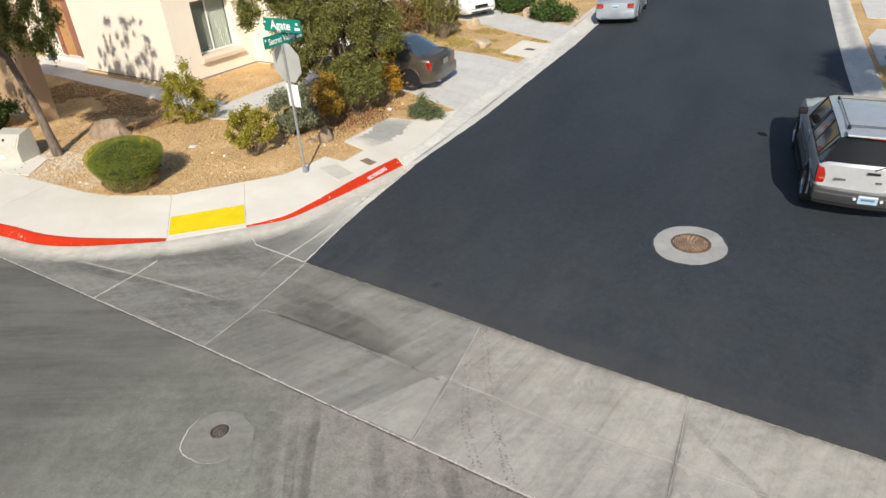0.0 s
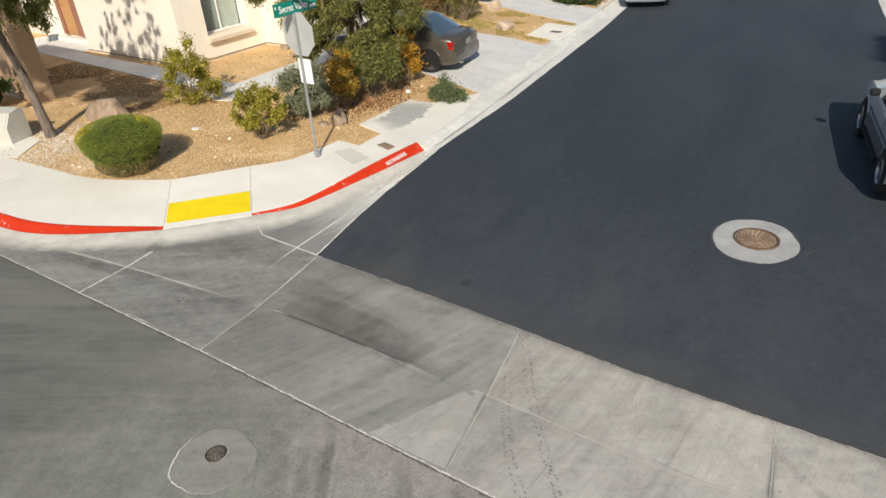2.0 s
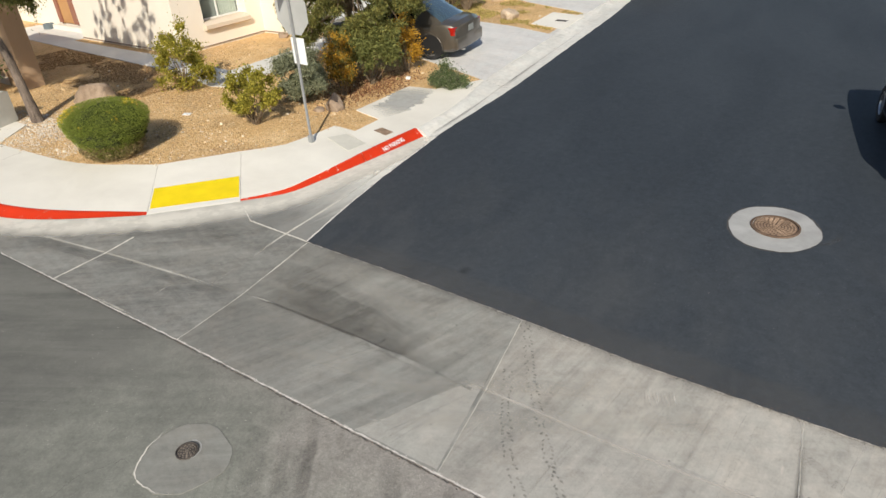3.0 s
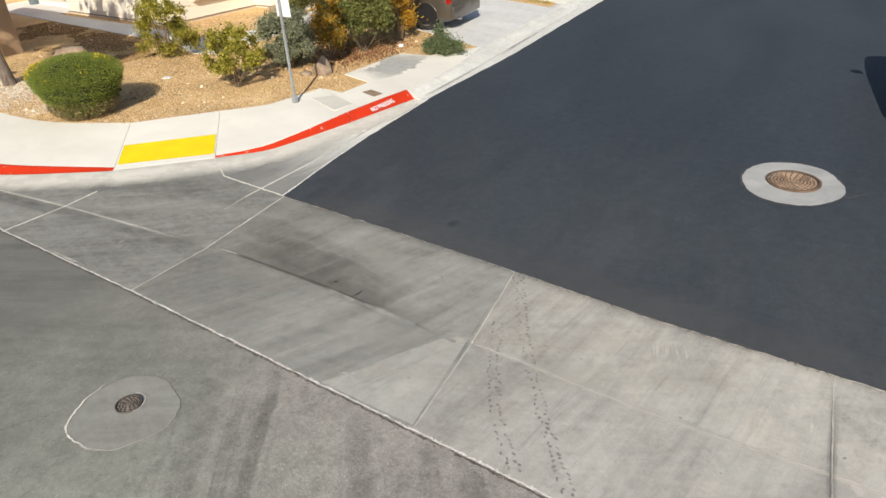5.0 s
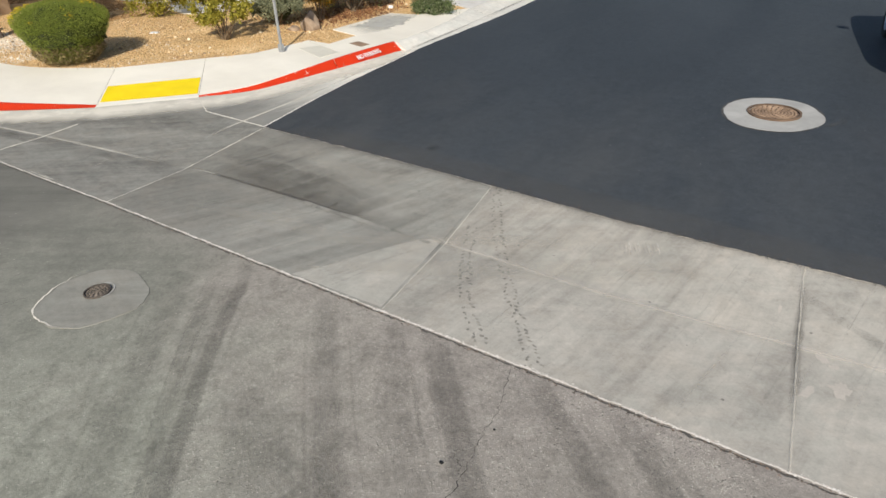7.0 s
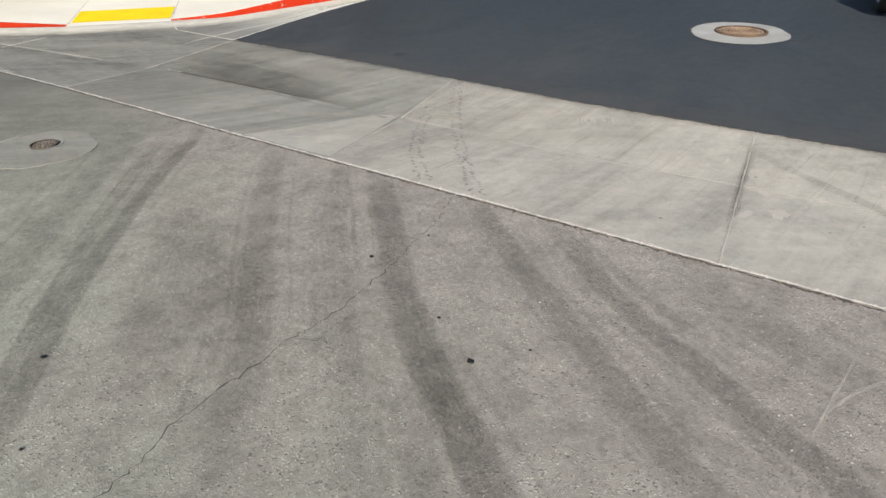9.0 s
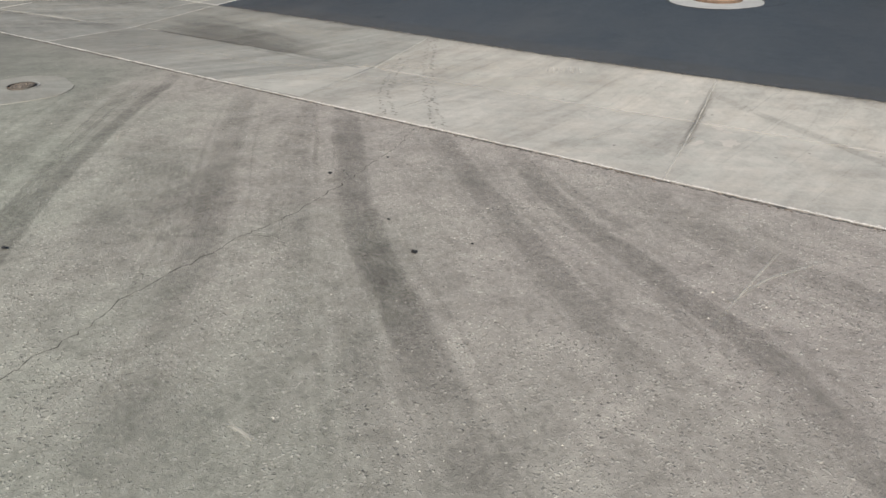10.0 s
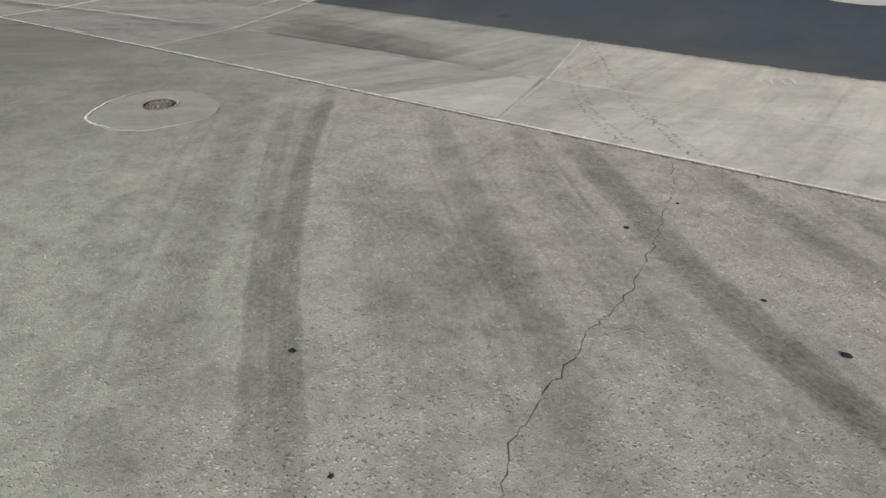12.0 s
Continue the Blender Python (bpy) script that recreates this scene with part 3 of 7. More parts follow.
def strip(line, width, z, seed=0.0, rough=0.5, fading=True):
    """A thin ragged ribbon along a line, with UV: metres along, -1 to 1 across. Its ends fade out unless told not to."""
    bm = bmesh.new()
    uv = bm.loops.layers.uv.new("UVMap")
    fade = bm.verts.layers.float.new("fade")
    pts = [Vector((q[0], q[1])) for q in line]
    cols = np.linspace(1, -1, 2 + int(width / 0.03)).tolist()
    rows, run = [], 0.0
    for i, q in enumerate(pts):
        d = (pts[min(i + 1, len(pts) - 1)] - pts[max(i - 1, 0)]).normalized()
        side = Vector((-d.y, d.x))
        if i:
            run += (q - pts[i - 1]).length
        w1 = width * (1 + rough * noise.noise(Vector((q.x * 17, q.y * 17, seed))) + 0.6 * rough * noise.noise(Vector((q.x * 47, q.y * 47, seed))))
        w2 = width * (1 + rough * noise.noise(Vector((q.x * 17, q.y * 17, seed + 5))) + 0.6 * rough * noise.noise(Vector((q.x * 47, q.y * 47, seed + 5))))
        row = []
        for c in cols:
            p = q + side * c * max(w1 if c > 0 else w2, 0.0005)
            row.append(bm.verts.new((p.x, p.y, z)))
        rows.append((row, run))
    for row, s in rows:
        for v in row:
            v[fade] = 1.0 if not fading else min(1.0, s / min(0.6, 0.34 * run + 0.001), (run - s) / min(1.1, 0.34 * run + 0.001))
    for (a, s), (b, t) in zip(rows, rows[1:]):
        for j in range(len(cols) - 1):
            f = bm.faces.new((a[j], a[j + 1], b[j + 1], b[j]))
            for loop, val in zip(f.loops, ((s, cols[j]), (s, cols[j + 1]), (t, cols[j + 1]), (t, cols[j]))):
                loop[uv].uv = val
    return bm


# the pale broken lip where old asphalt meets the gutter
lip = ragged([(-30, G(-30)), (-5, G(-5)), (0.34, -2.40)], 0.03, 0.005, 5.0) + ragged([(0.34, -2.40), (12, G(12))], 0.02, 0.005, 5.0)[1:]
part("joint", strip(lip, 0.0046, 0.0006, 2.0, 2.3), M_JOINT, gutter, "pale mortar line between asphalt and concrete")
M_JOINTDARK = plain("joint_dirt", (0.09, 0.085, 0.08), 0.95)
part("joint", strip([(q[0], q[1] - 0.020) for q in lip[200:]], 0.006, -0.0036, 8.0, 2.6), M_JOINTDARK, gutter, "dark gap beside the mortar line")
part("joint", strip(ragged([(-0.03, 0.0), (-0.31, 1.15), (-0.52, 2.2), (-0.84, 4.2)], 0.03, 0.006, 7.0), 0.011, 0.0075, 8.5, 1.0), M_JOINT, gutter, "pale edge beside the new asphalt")
part("joint", strip([(q[0], q[1] - 0.004) for q in front], 0.006, 0.0045, 8.0, 1.3), M_JOINT, gutter, "pale edge beside the new asphalt")

# ---- marks on the streets ----
M_SEAL = mark("joint_line", (0.76, 0.72, 0.64), 0.97, 3.0, 6, 0.3, edge=5.0)
M_SEAL_THIN = mark("thin_joint_line", (0.74, 0.70, 0.62), 0.84, 2.4, 6, 0.44, edge=5.0)
M_SEAL_FAINT = mark("worn_joint_line", (0.66, 0.62, 0.55), 0.72, 2.0, 6, 0.6)
SEAMS = [(J[0], 0.006), (J[1], 0.0050), (J[2], 0.008), (J[3], 0.008), (((-1.27, 0.01), (-0.02, 0.0)), 0.016), (((-1.27, 0.01), (-1.95, 0.36)), 0.009), (((-2.33, G(-2.33)), (-2.46, -1.23)), 0.018)]
for k, ((a, b), width) in enumerate(SEAMS):
    part("joint", strip(ragged([a, b], 0.03, 0.003, 2.0 + k), width, (0.0058 if k < 4 else 0.0066) + 0.0001 * k, k, 0.5, False), M_SEAL_FAINT if k in (2, 3) else M_SEAL_THIN if k == 1 else M_SEAL, gutter, "pale joint line")
M_JOINTGREY = plain("slab_joint", (0.20, 0.19, 0.175), 0.95)
for a, b in J[3:4]:
    part("joint", strip(ragged([(a[0] + 0.012, a[1]), (b[0] + 0.012, b[1])], 0.02, 0.003, 4.4), 0.0022, 0.0048, 3.0, 1.2), M_JOINTGREY, gutter, "thin dark slab joint")
M_TYREMARK = mark("tyre_mark_dark", (0.075, 0.07, 0.065), 0.37, 0.16, 60, 0.49, edge=5.0, grip=0.45)
M_TYREMID = mark("tyre_mark_worn", (0.080, 0.075, 0.07), 0.31, 0.16, 60, 0.49, edge=5.0, grip=0.42)
M_BROAD = mark("broad_rubber_film", (0.085, 0.08, 0.074), 0.13, 0.16, 40, 0.9, edge=2.5, grip=0.4)
M_STRIPE = mark("tyre_stripe", (0.085, 0.08, 0.074), 0.20, 0.2, 16, 0.9, edge=2.0, grip=0.5)
M_TYREFAINT = mark("tyre_mark_faint", (0.085, 0.08, 0.074), 0.27, 0.22, 50, 0.62, edge=4.0, grip=0.45)
M_SMUDGE = mark("rubber_smudge", (0.06, 0.057, 0.053), 0.36, 0.3, 14, 0.75)
M_PALE = mark("pale_wear_line", (0.64, 0.60, 0.53), 0.74, 1.6, 8, 0.60)
M_PALE_BAND = mark("pale_gutter_pan", (0.72, 0.68, 0.60), 0.97, 0.5, 5, 0.16, edge=2.4)
M_DUST = mark("dust_on_asphalt", (0.145, 0.140, 0.135), 0.36, 0.5, 6, 0.98)
M_PALE_FAINT = mark("pale_scuff", (0.55, 0.52, 0.46), 0.30, 0.8, 10, 0.9)
M_PALE_SOFT = mark("pale_soft_line", (0.70, 0.65, 0.585), 0.58, 1.2, 8, 0.5, edge=1.8)
M_SPLASH = mark("pale_mortar_splash", (0.60, 0.57, 0.50), 0.70, 2.0, 6, 0.55)


def road_mark(name, points, width, material, z, owner, label="", rough=0.2, seed=1.0, step=0.12):
    return part(name, strip(spline(points, step), width, z, seed, rough), material, owner, label)


TRACKS = [
    ([(2.42, -2.36), (2.70, -2.52), (3.12, -3.08), (3.50, -3.55), (3.88, -3.98), (4.20, -4.32), (4.50, -4.60), (4.79, -4.86), (5.03, -5.08), (5.5, -5.5)], 0.066, 0),
    ([(2.35, -2.55), (2.75, -2.96), (3.08, -3.34), (3.39, -3.67), (3.68, -3.97), (3.95, -4.22), (4.36, -4.60), (4.70, -4.92), (5.2, -5.4)], 0.06, 2),
    ([(2.2, -2.75), (2.65, -3.27), (3.05, -3.71), (3.45, -4.13), (3.85, -4.55), (4.15, -4.86), (4.41, -5.10), (4.9, -5.6)], 0.13, 2),
    ([(3.3, -2.22), (3.56, -2.44), (4.09, -2.98), (4.48, -3.36), (4.78, -3.63), (5.0, -3.82), (5.28, -4.10), (5.6, -4.45), (6.0, -4.9)], 0.105, 2),
    ([(3.98, -2.16), (4.22, -2.40), (4.79, -3.05), (5.19, -3.43), (5.62, -3.84), (6.0, -4.2), (6.5, -4.7)], 0.075, 2),
    ([(4.35, -2.20), (4.65, -2.47), (5.02, -2.83), (5.30, -3.12), (5.57, -3.39), (5.79, -3.57), (6.0, -3.74), (6.24, -3.92), (6.53, -4.11), (6.76, -4.28), (6.96, -4.41), (7.16, -4.55), (7.4, -4.72)], 0.10, 0),
    ([(5.05, -2.12), (5.34, -2.36), (5.76, -2.69), (6.06, -2.93), (6.32, -3.13), (6.54, -3.28), (6.70, -3.40), (6.88, -3.55), (7.1, -3.71), (7.29, -3.83), (7.7, -4.12)], 0.085, 1),
    ([(5.66, -2.16), (5.93, -2.38), (6.30, -2.70), (6.62, -2.94), (6.92, -3.11), (7.18, -3.26), (7.38, -3.37), (7.62, -3.51), (7.80, -3.68), (7.97, -3.87), (8.2, -4.1)], 0.08, 1),
    ([(5.95, -2.28), (6.25, -2.52), (6.55, -2.72), (6.9, -2.92), (7.2, -3.05)], 0.04, 2),
    ([(6.6, -2.4), (7.3, -2.75), (8.2, -3.0), (9.2, -3.1)], 0.12, 2),
    ([(5.9, -3.85), (6.26, -4.12), (6.51, -4.37), (6.74, -4.56), (6.93, -4.72), (7.2, -4.95)], 0.07, 2),
    ([(3.7, -3.3), (4.3, -3.75), (4.9, -4.35), (5.3, -4.9)], 0.22, 2),
]
for i, (line, width, faint) in enumerate(TRACKS):
    road_mark("tyre_mark", line, width, (M_TYREMARK, M_TYREMID, M_TYREFAINT)[faint], -0.0034 + 0.00012 * i, cross_street, seed=i)
stripe_rng = random.Random(41)
for i, (line, width, faint) in enumerate(TRACKS[:-1]):
    if i in (1, 8):
        continue
    run = spline(line, 0.12)
    for k in range(3):
        shift = (-1.9, -1.2, 1.6)[k] * max(width, 0.07) * stripe_rng.uniform(0.85, 1.15)
        a, b = sorted(stripe_rng.sample(range(len(run)), 2))
        a, b = (a, b) if b - a > 6 else (0, len(run) - 1)
        beside = []
        for j in range(a, b + 1):
            p, q = run[max(j - 1, 0)], run[min(j + 1, len(run) - 1)]
            d = math.hypot(q[0] - p[0], q[1] - p[1])
            beside.append((run[j][0] - shift * (q[1] - p[1]) / d, run[j][1] + shift * (q[0] - p[0]) / d))
        beside = [q for q in beside if q[1] < G(q[0]) - 0.06]
        if len(beside) > 4:
            part("tyre_stripe", strip(beside, stripe_rng.uniform(0.010, 0.034), -0.0016 + 0.00002 * (5 * i + k), i + k, 0.2), M_STRIPE, cross_street)
for i, (line, width) in enumerate([([(5.82, -3.58), (6.05, -3.74), (6.25, -3.84), (6.50, -4.02)], 0.13), ([(4.55, -3.55), (4.85, -3.85), (5.15, -4.2)], 0.16), ([(4.3, -3.25), (4.7, -3.65), (5.19, -4.11), (5.95, -4.78), (6.36, -5.13), (6.9, -5.6)], 0.22), ([(7.3, -3.2), (7.64, -3.49), (7.83, -3.66), (8.05, -3.86), (8.4, -4.2)], 0.13), ([(5.9, -4.2), (6.29, -4.53), (6.61, -4.78), (6.87, -4.91), (7.3, -5.2)], 0.14)]):
    road_mark("rubber_smudge", line, width, M_TYREFAINT if i < 2 else M_BROAD, -0.0020 + 0.00012 * i, cross_street, seed=20 + i)
road_mark("green_stain", [(5.75, -4.80), (6.0, -4.95), (6.25, -5.05), (6.55, -5.15)], 0.30, mark("greenish_stain", (0.10, 0.118, 0.097), 0.17, 0.8, 6, 0.9, edge=2.0, grip=0.3), -0.0012, cross_street, "dull greenish stain on the asphalt")
M_DARKLINE = mark("dark_silt_line", (0.075, 0.07, 0.064), 0.46, 0.5, 6, 0.3, edge=1.4)
M_SILT = mark("brown_silt", (0.085, 0.078, 0.070), 0.25, 0.25, 8, 0.5, edge=1.7)
M_FLOW = mark("pale_flow_line", (0.70, 0.665, 0.59), 0.66, 1.6, 6, 0.45, edge=3.0)
GUTTER_MARKS = [
    ([(0.15, -1.31), (0.60, -1.275), (1.16, -1.245), (1.84, -1.215), (2.49, -1.21), (3.05, -1.215), (3.65, -1.23)], 0.026, M_DARKLINE),
    ([(0.35, -1.20), (1.05, -1.14), (1.84, -1.12), (2.49, -1.14), (3.1, -1.16), (3.6, -1.10)], 0.19, M_SILT),
    ([(0.9, -1.19), (1.5, -1.16), (2.1, -1.17), (2.9, -1.21)], 0.10, M_SILT),
    ([(0.4, -1.00), (1.2, -0.92), (1.9, -0.92), (2.7, -1.02)], 0.22, M_TYREMID),
    ([(-0.3, -0.75), (0.9, -0.70), (2.0, -0.85), (3.3, -1.1)], 0.25, M_TYREFAINT),
    ([(-6.0, -2.42), (-4.2, -2.12), (-2.2, -1.80), (-0.5, -1.52), (0.4, -1.40)], 0.13, M_TYREFAINT),
    ([(-5.0, -2.14), (-4.38, -2.05), (-2.42, -1.71), (-1.11, -1.52), (-0.15, -1.39)], 0.030, M_FLOW),
    ([(0.28, -1.31), (0.48, -1.285), (0.70, -1.265)], 0.013, M_FLOW),
    ([(3.45, -1.16), (3.72, -1.16), (4.28, -1.145), (4.93, -1.15), (5.82, -1.11), (6.59, -1.03), (7.6, -0.98), (9.3, -0.93)], 0.028, M_PALE_SOFT),
    ([(-0.40, -0.70), (-0.42, -0.52), (-0.44, -0.36), (-0.48, 0.11), (-0.52, 0.74), (-0.58, 1.48), (-0.66, 2.1)], 0.024, M_SEAL_THIN),
    ([(-0.62, 1.8), (-0.76, 2.6), (-0.90, 3.3)], 0.030, M_PALE),
    ([(-0.36, -1.48), (-0.38, -1.22), (-0.39, -0.90)], 0.020, M_PALE_FAINT),
    ([(-0.79, -1.98), (-0.80, -1.86), (-0.82, -1.70)], 0.012, M_FLOW),
    ([(-1.22, 0.03), (-1.6, 0.2), (-1.95, 0.40)], 0.012, M_FLOW),
    ([(0.02, 0.02), (0.08, -0.45), (0.16, -1.05)], 0.014, M_FLOW),
    ([(6.44, -0.05), (6.52, -0.53), (6.59, -1.02), (6.68, -1.55), (6.75, -1.98)], 0.036, M_SMUDGE),
    ([(6.47, -0.25), (6.53, -0.62), (6.59, -1.02), (6.66, -1.45)], 0.014, M_SMUDGE),
    ([(3.58, -0.50), (3.66, -0.90), (3.77, -1.38), (3.83, -1.62)], 0.013, M_TYREFAINT),
    ([(6.3, -0.22), (6.73, -0.55), (7.02, -0.73), (7.24, -0.85), (7.43, -0.97), (7.9, -1.30), (8.6, -1.75)], 0.05, M_TYREFAINT),
    ([(2.6, -1.9), (3.2, -1.45), (4.1, -0.9), (5.2, -0.4)], 0.10, M_PALE_FAINT),
    ([(3.0, -2.1), (3.9, -1.6), (5.0, -0.9), (6.1, -0.3)], 0.16, M_PALE_FAINT),
    ([(1.0, -1.95), (2.0, -1.7), (3.0, -1.6), (3.8, -1.4)], 0.12, M_PALE_FAINT),
    ([(0.9, -0.3), (1.9, -0.45), (2.9, -0.55)], 0.14, M_PALE_FAINT),
    ([(-1.7, -0.65), (-0.9, -0.5), (-0.1, -0.35), (0.8, -0.25)], 0.16, M_TYREFAINT),
    ([(-4.4, -1.95), (-2.8, -1.15), (-1.6, -0.5), (-1.0, 0.1), (-0.85, 1.2)], 0.28, M_TYREFAINT),
    ([(-3.4, -2.2), (-2.0, -1.65), (-0.9, -1.13), (-0.3, -0.55)], 0.14, M_TYREFAINT),
    ([(3.03, -2.15), (3.12, -2.11), (3.2, -2.09)], 0.010, M_FLOW),
    ([(-1.5, -2.45), (-0.92, -2.42), (-0.40, -2.40)], 0.026, M_SPLASH),
]
for k in range(8):
    # a row of short scrape strokes
    x, y = 5.08 + 0.034 * k, -0.36 + 0.018 * k
    GUTTER_MARKS.append(([(x, y), (x + 0.05, y - 0.10), (x + 0.09 + 0.02 * (k % 3), y - 0.20)], 0.012 + 0.004 * (k % 2), M_PALE_SOFT if k % 2 else M_PALE_FAINT))
for i, (line, width, material) in enumerate(GUTTER_MARKS):
    road_mark("wheel_mark" if material in (M_TYREMARK, M_SMUDGE, M_TYREFAINT) else "wear_line", line, width, material, 0.0012 + 0.0002 * i, gutter, seed=i, step=0.1)
road_mark("pale_band", [(-9.0, -2.52), (-7.1, -2.44), (-5.9, -2.28), (-5.0, -2.10), (-4.1, -1.72), (-2.80, -0.86), (-2.3, -0.36), (-1.80, 0.20), (-1.45, 0.70), (-1.25, 1.3), (-1.15, 2.2), (-1.05, 3.2), (-0.98, 4.4)], 0.42, M_PALE_BAND, 0.0062, gutter, "pale concrete strip along the kerb foot")
road_mark("dust", [(0.2, 0.16), (2.5, 0.18), (5.0, 0.13), (7.5, 0.19), (9.6, 0.24)], 0.30, M_DUST, 0.0085, new_street, "dusty edge of the dark asphalt")
# a small dark spot on the sealed asphalt
road_mark("oil_spot", [(2.27, 0.50), (2.36, 0.52), (2.45, 0.50)], 0.09, mark("dark_spot_tone", (0.012, 0.012, 0.014), 0.40, 1, 6, 0.5), 0.0135, new_street, "small dark spot")
for i, (line, width) in enumerate([([(7.38, -3.30), (7.40, -3.26), (7.49, -2.99), (7.56, -2.86), (7.67, -2.67)], 0.011), ([(7.40, -3.46), (7.41, -3.41), (7.44, -3.08), (7.49, -2.63)], 0.008), ([(6.34, -4.80), (6.42, -4.80), (6.50, -4.80)], 0.010), ([(7.89, -2.72), (7.94, -3.0), (7.98, -3.38)], 0.009)]):
    road_mark("scratch", line, width, M_SPLASH, -0.0005 + 0.00012 * i, cross_street, seed=i, step=0.04)

# dried mortar spilt on the slab
def spill(cx, cy, rx, ry, turn, seed, label=""):
    pts = []
    for w in np.linspace(0, 2 * math.pi, 26, endpoint=False):
        k = 1 + 0.75 * noise.noise(Vector((math.cos(w) * 2.1, math.sin(w) * 2.1, seed)))
        u, v = rx * k * math.cos(w), ry * k * math.sin(w)
        pts.append((cx + u * math.cos(turn) - v * math.sin(turn), cy + u * math.sin(turn) + v * math.cos(turn)))
    return part("mortar_spill", sheet(pts, 0.0016), M_SPILL, gutter, label)


M_SPILL = grainy("spilt_mortar", (0.43, 0.398, 0.357), (0.57, 0.522, 0.468), 7, 70, 0.9, 0.3, contrast=0.4)
for k, (x, y, rx, ry, turn) in enumerate([(6.75, -1.07, 0.034, 0.062, 0.6), (6.74, -1.49, 0.028, 0.075, -0.2), (6.90, -1.36, 0.055, 0.085, 0.2), (6.83, -1.13, 0.03, 0.024, 0.6), (6.40, -0.66, 0.011, 0.05, 0.1)]):
    spill(x, y, rx, ry, turn, 4.0 + k, "pale dried mortar")

# crumbs of mortar and dirt along the lip, crumbs of asphalt along the new edge
def crumbs(name, line, count, offset, spread, sizes, material, z, seed, owner, label):
    rc = random.Random(seed)
    verts, faces = [], []
    for k in range(count):
        i = rc.randrange(len(line) - 1)
        a, b = line[i], line[i + 1]
        t = rc.random()
        x, y = a[0] + (b[0] - a[0]) * t, a[1] + (b[1] - a[1]) * t + offset + rc.gauss(0, spread)
        if noise.noise(Vector((x * 3.1, y * 3.1, seed))) + 0.6 * noise.noise(Vector((x * 11, y * 11, seed))) < rc.uniform(-0.6, 0.25):
            continue
        r = sizes[0] + (sizes[1] - sizes[0]) * rc.random() ** 2.2
        base, turn, n = len(verts), rc.uniform(0, 6.3), 5
        for j in range(n):
            w = turn + j * 6.283 / n
            f = r * rc.uniform(0.6, 1.3)
            verts.append((x + 1.3 * f * math.cos(w), y + 0.8 * f * math.sin(w), z))
        verts.append((x, y, z + r * rc.uniform(0.06, 0.22)))
        faces += [(base + j, base + (j + 1) % n, base + n) for j in range(n)]
    me = bpy.data.meshes.new(name)
    me.from_pydata(verts, [], faces)
    ob = part(name, me, material, owner, label)
    tagged(ob, kind="stuff")
    return ob


near_lip = [q for q in lip if -3 < q[0] < 11]
M_CRUMB = island("mortar_crumbs", [(0.0, (0.46, 0.36, 0.31)), (0.3, (0.70, 0.64, 0.59)), (1.0, (0.86, 0.83, 0.79))])
crumbs("mortar_rubble", near_lip, 5200, 0.003, 0.008, (0.0015, 0.007), M_CRUMB, 0.0002, 31, gutter, "pale crumbling mortar along the joint")
M_DIRTCRUMB = island("dirt_crumbs", [(0.0, (0.04, 0.035, 0.03)), (0.6, (0.13, 0.10, 0.08)), (1.0, (0.30, 0.22, 0.17))])
crumbs("dirt_rubble", near_lip, 4600, -0.020, 0.011, (0.002, 0.008), M_DIRTCRUMB, -0.0038, 32, gutter, "brown dirt in the joint")
front_line = [q for q in front if q[0] < 10]
part("broken_edge", strip(ragged(front_line, 0.014, 0.005, 12.0), 0.008, 0.0066, 9.0, 0.6), M_NEW_ASPHALT, new_street, "broken edge of the dark asphalt")
M_BLACKCRUMB = island("asphalt_crumbs", [(0.0, (0.02, 0.022, 0.026)), (0.7, (0.06, 0.06, 0.062)), (1.0, (0.22, 0.20, 0.175))])
crumbs("asphalt_rubble", front_line, 4800, -0.004, 0.016, (0.002, 0.007), M_BLACKCRUMB, 0.004, 33, new_street, "crumbs of asphalt along the broken edge")

# grit lying on the sealed asphalt
grit_rng = random.Random(52)
verts, faces = [], []
for k in range(260):
    x, y = grit_rng.uniform(0.4, 9.0), 0.06 + 5.0 * grit_rng.random() ** 2
    r, turn, base = 0.0016 + 0.0034 * grit_rng.random() ** 2, grit_rng.uniform(0, 6.3), len(verts)
    z = street_z(x, y) + 0.001
    for w in (0, 1.4, 2.9, 4.5):
        verts.append((x + r * math.cos(turn + w), y + r * math.sin(turn + w), z))
    verts.append((x, y, z + 0.7 * r))
    faces += [(base + j, base + (j + 1) % 4, base + 4) for j in range(4)]
me = bpy.data.meshes.new("grit")
me.from_pydata(verts, [], faces)
tagged(part("grit", me, island("grey_grit", [(0.0, (0.07, 0.068, 0.066)), (0.7, (0.24, 0.23, 0.215)), (1.0, (0.50, 0.48, 0.45))]), new_street, "grey grit on the dark asphalt"), kind="stuff")
crumbs("dirt_rubble", front_line, 3600, 0.022, 0.022, (0.0015, 0.006), M_DIRTCRUMB, 0.0075, 34, new_street, "brown dirt along the broken edge")

# thin scuffs left by tyres on the slabs
scuff_rng = random.Random(77)


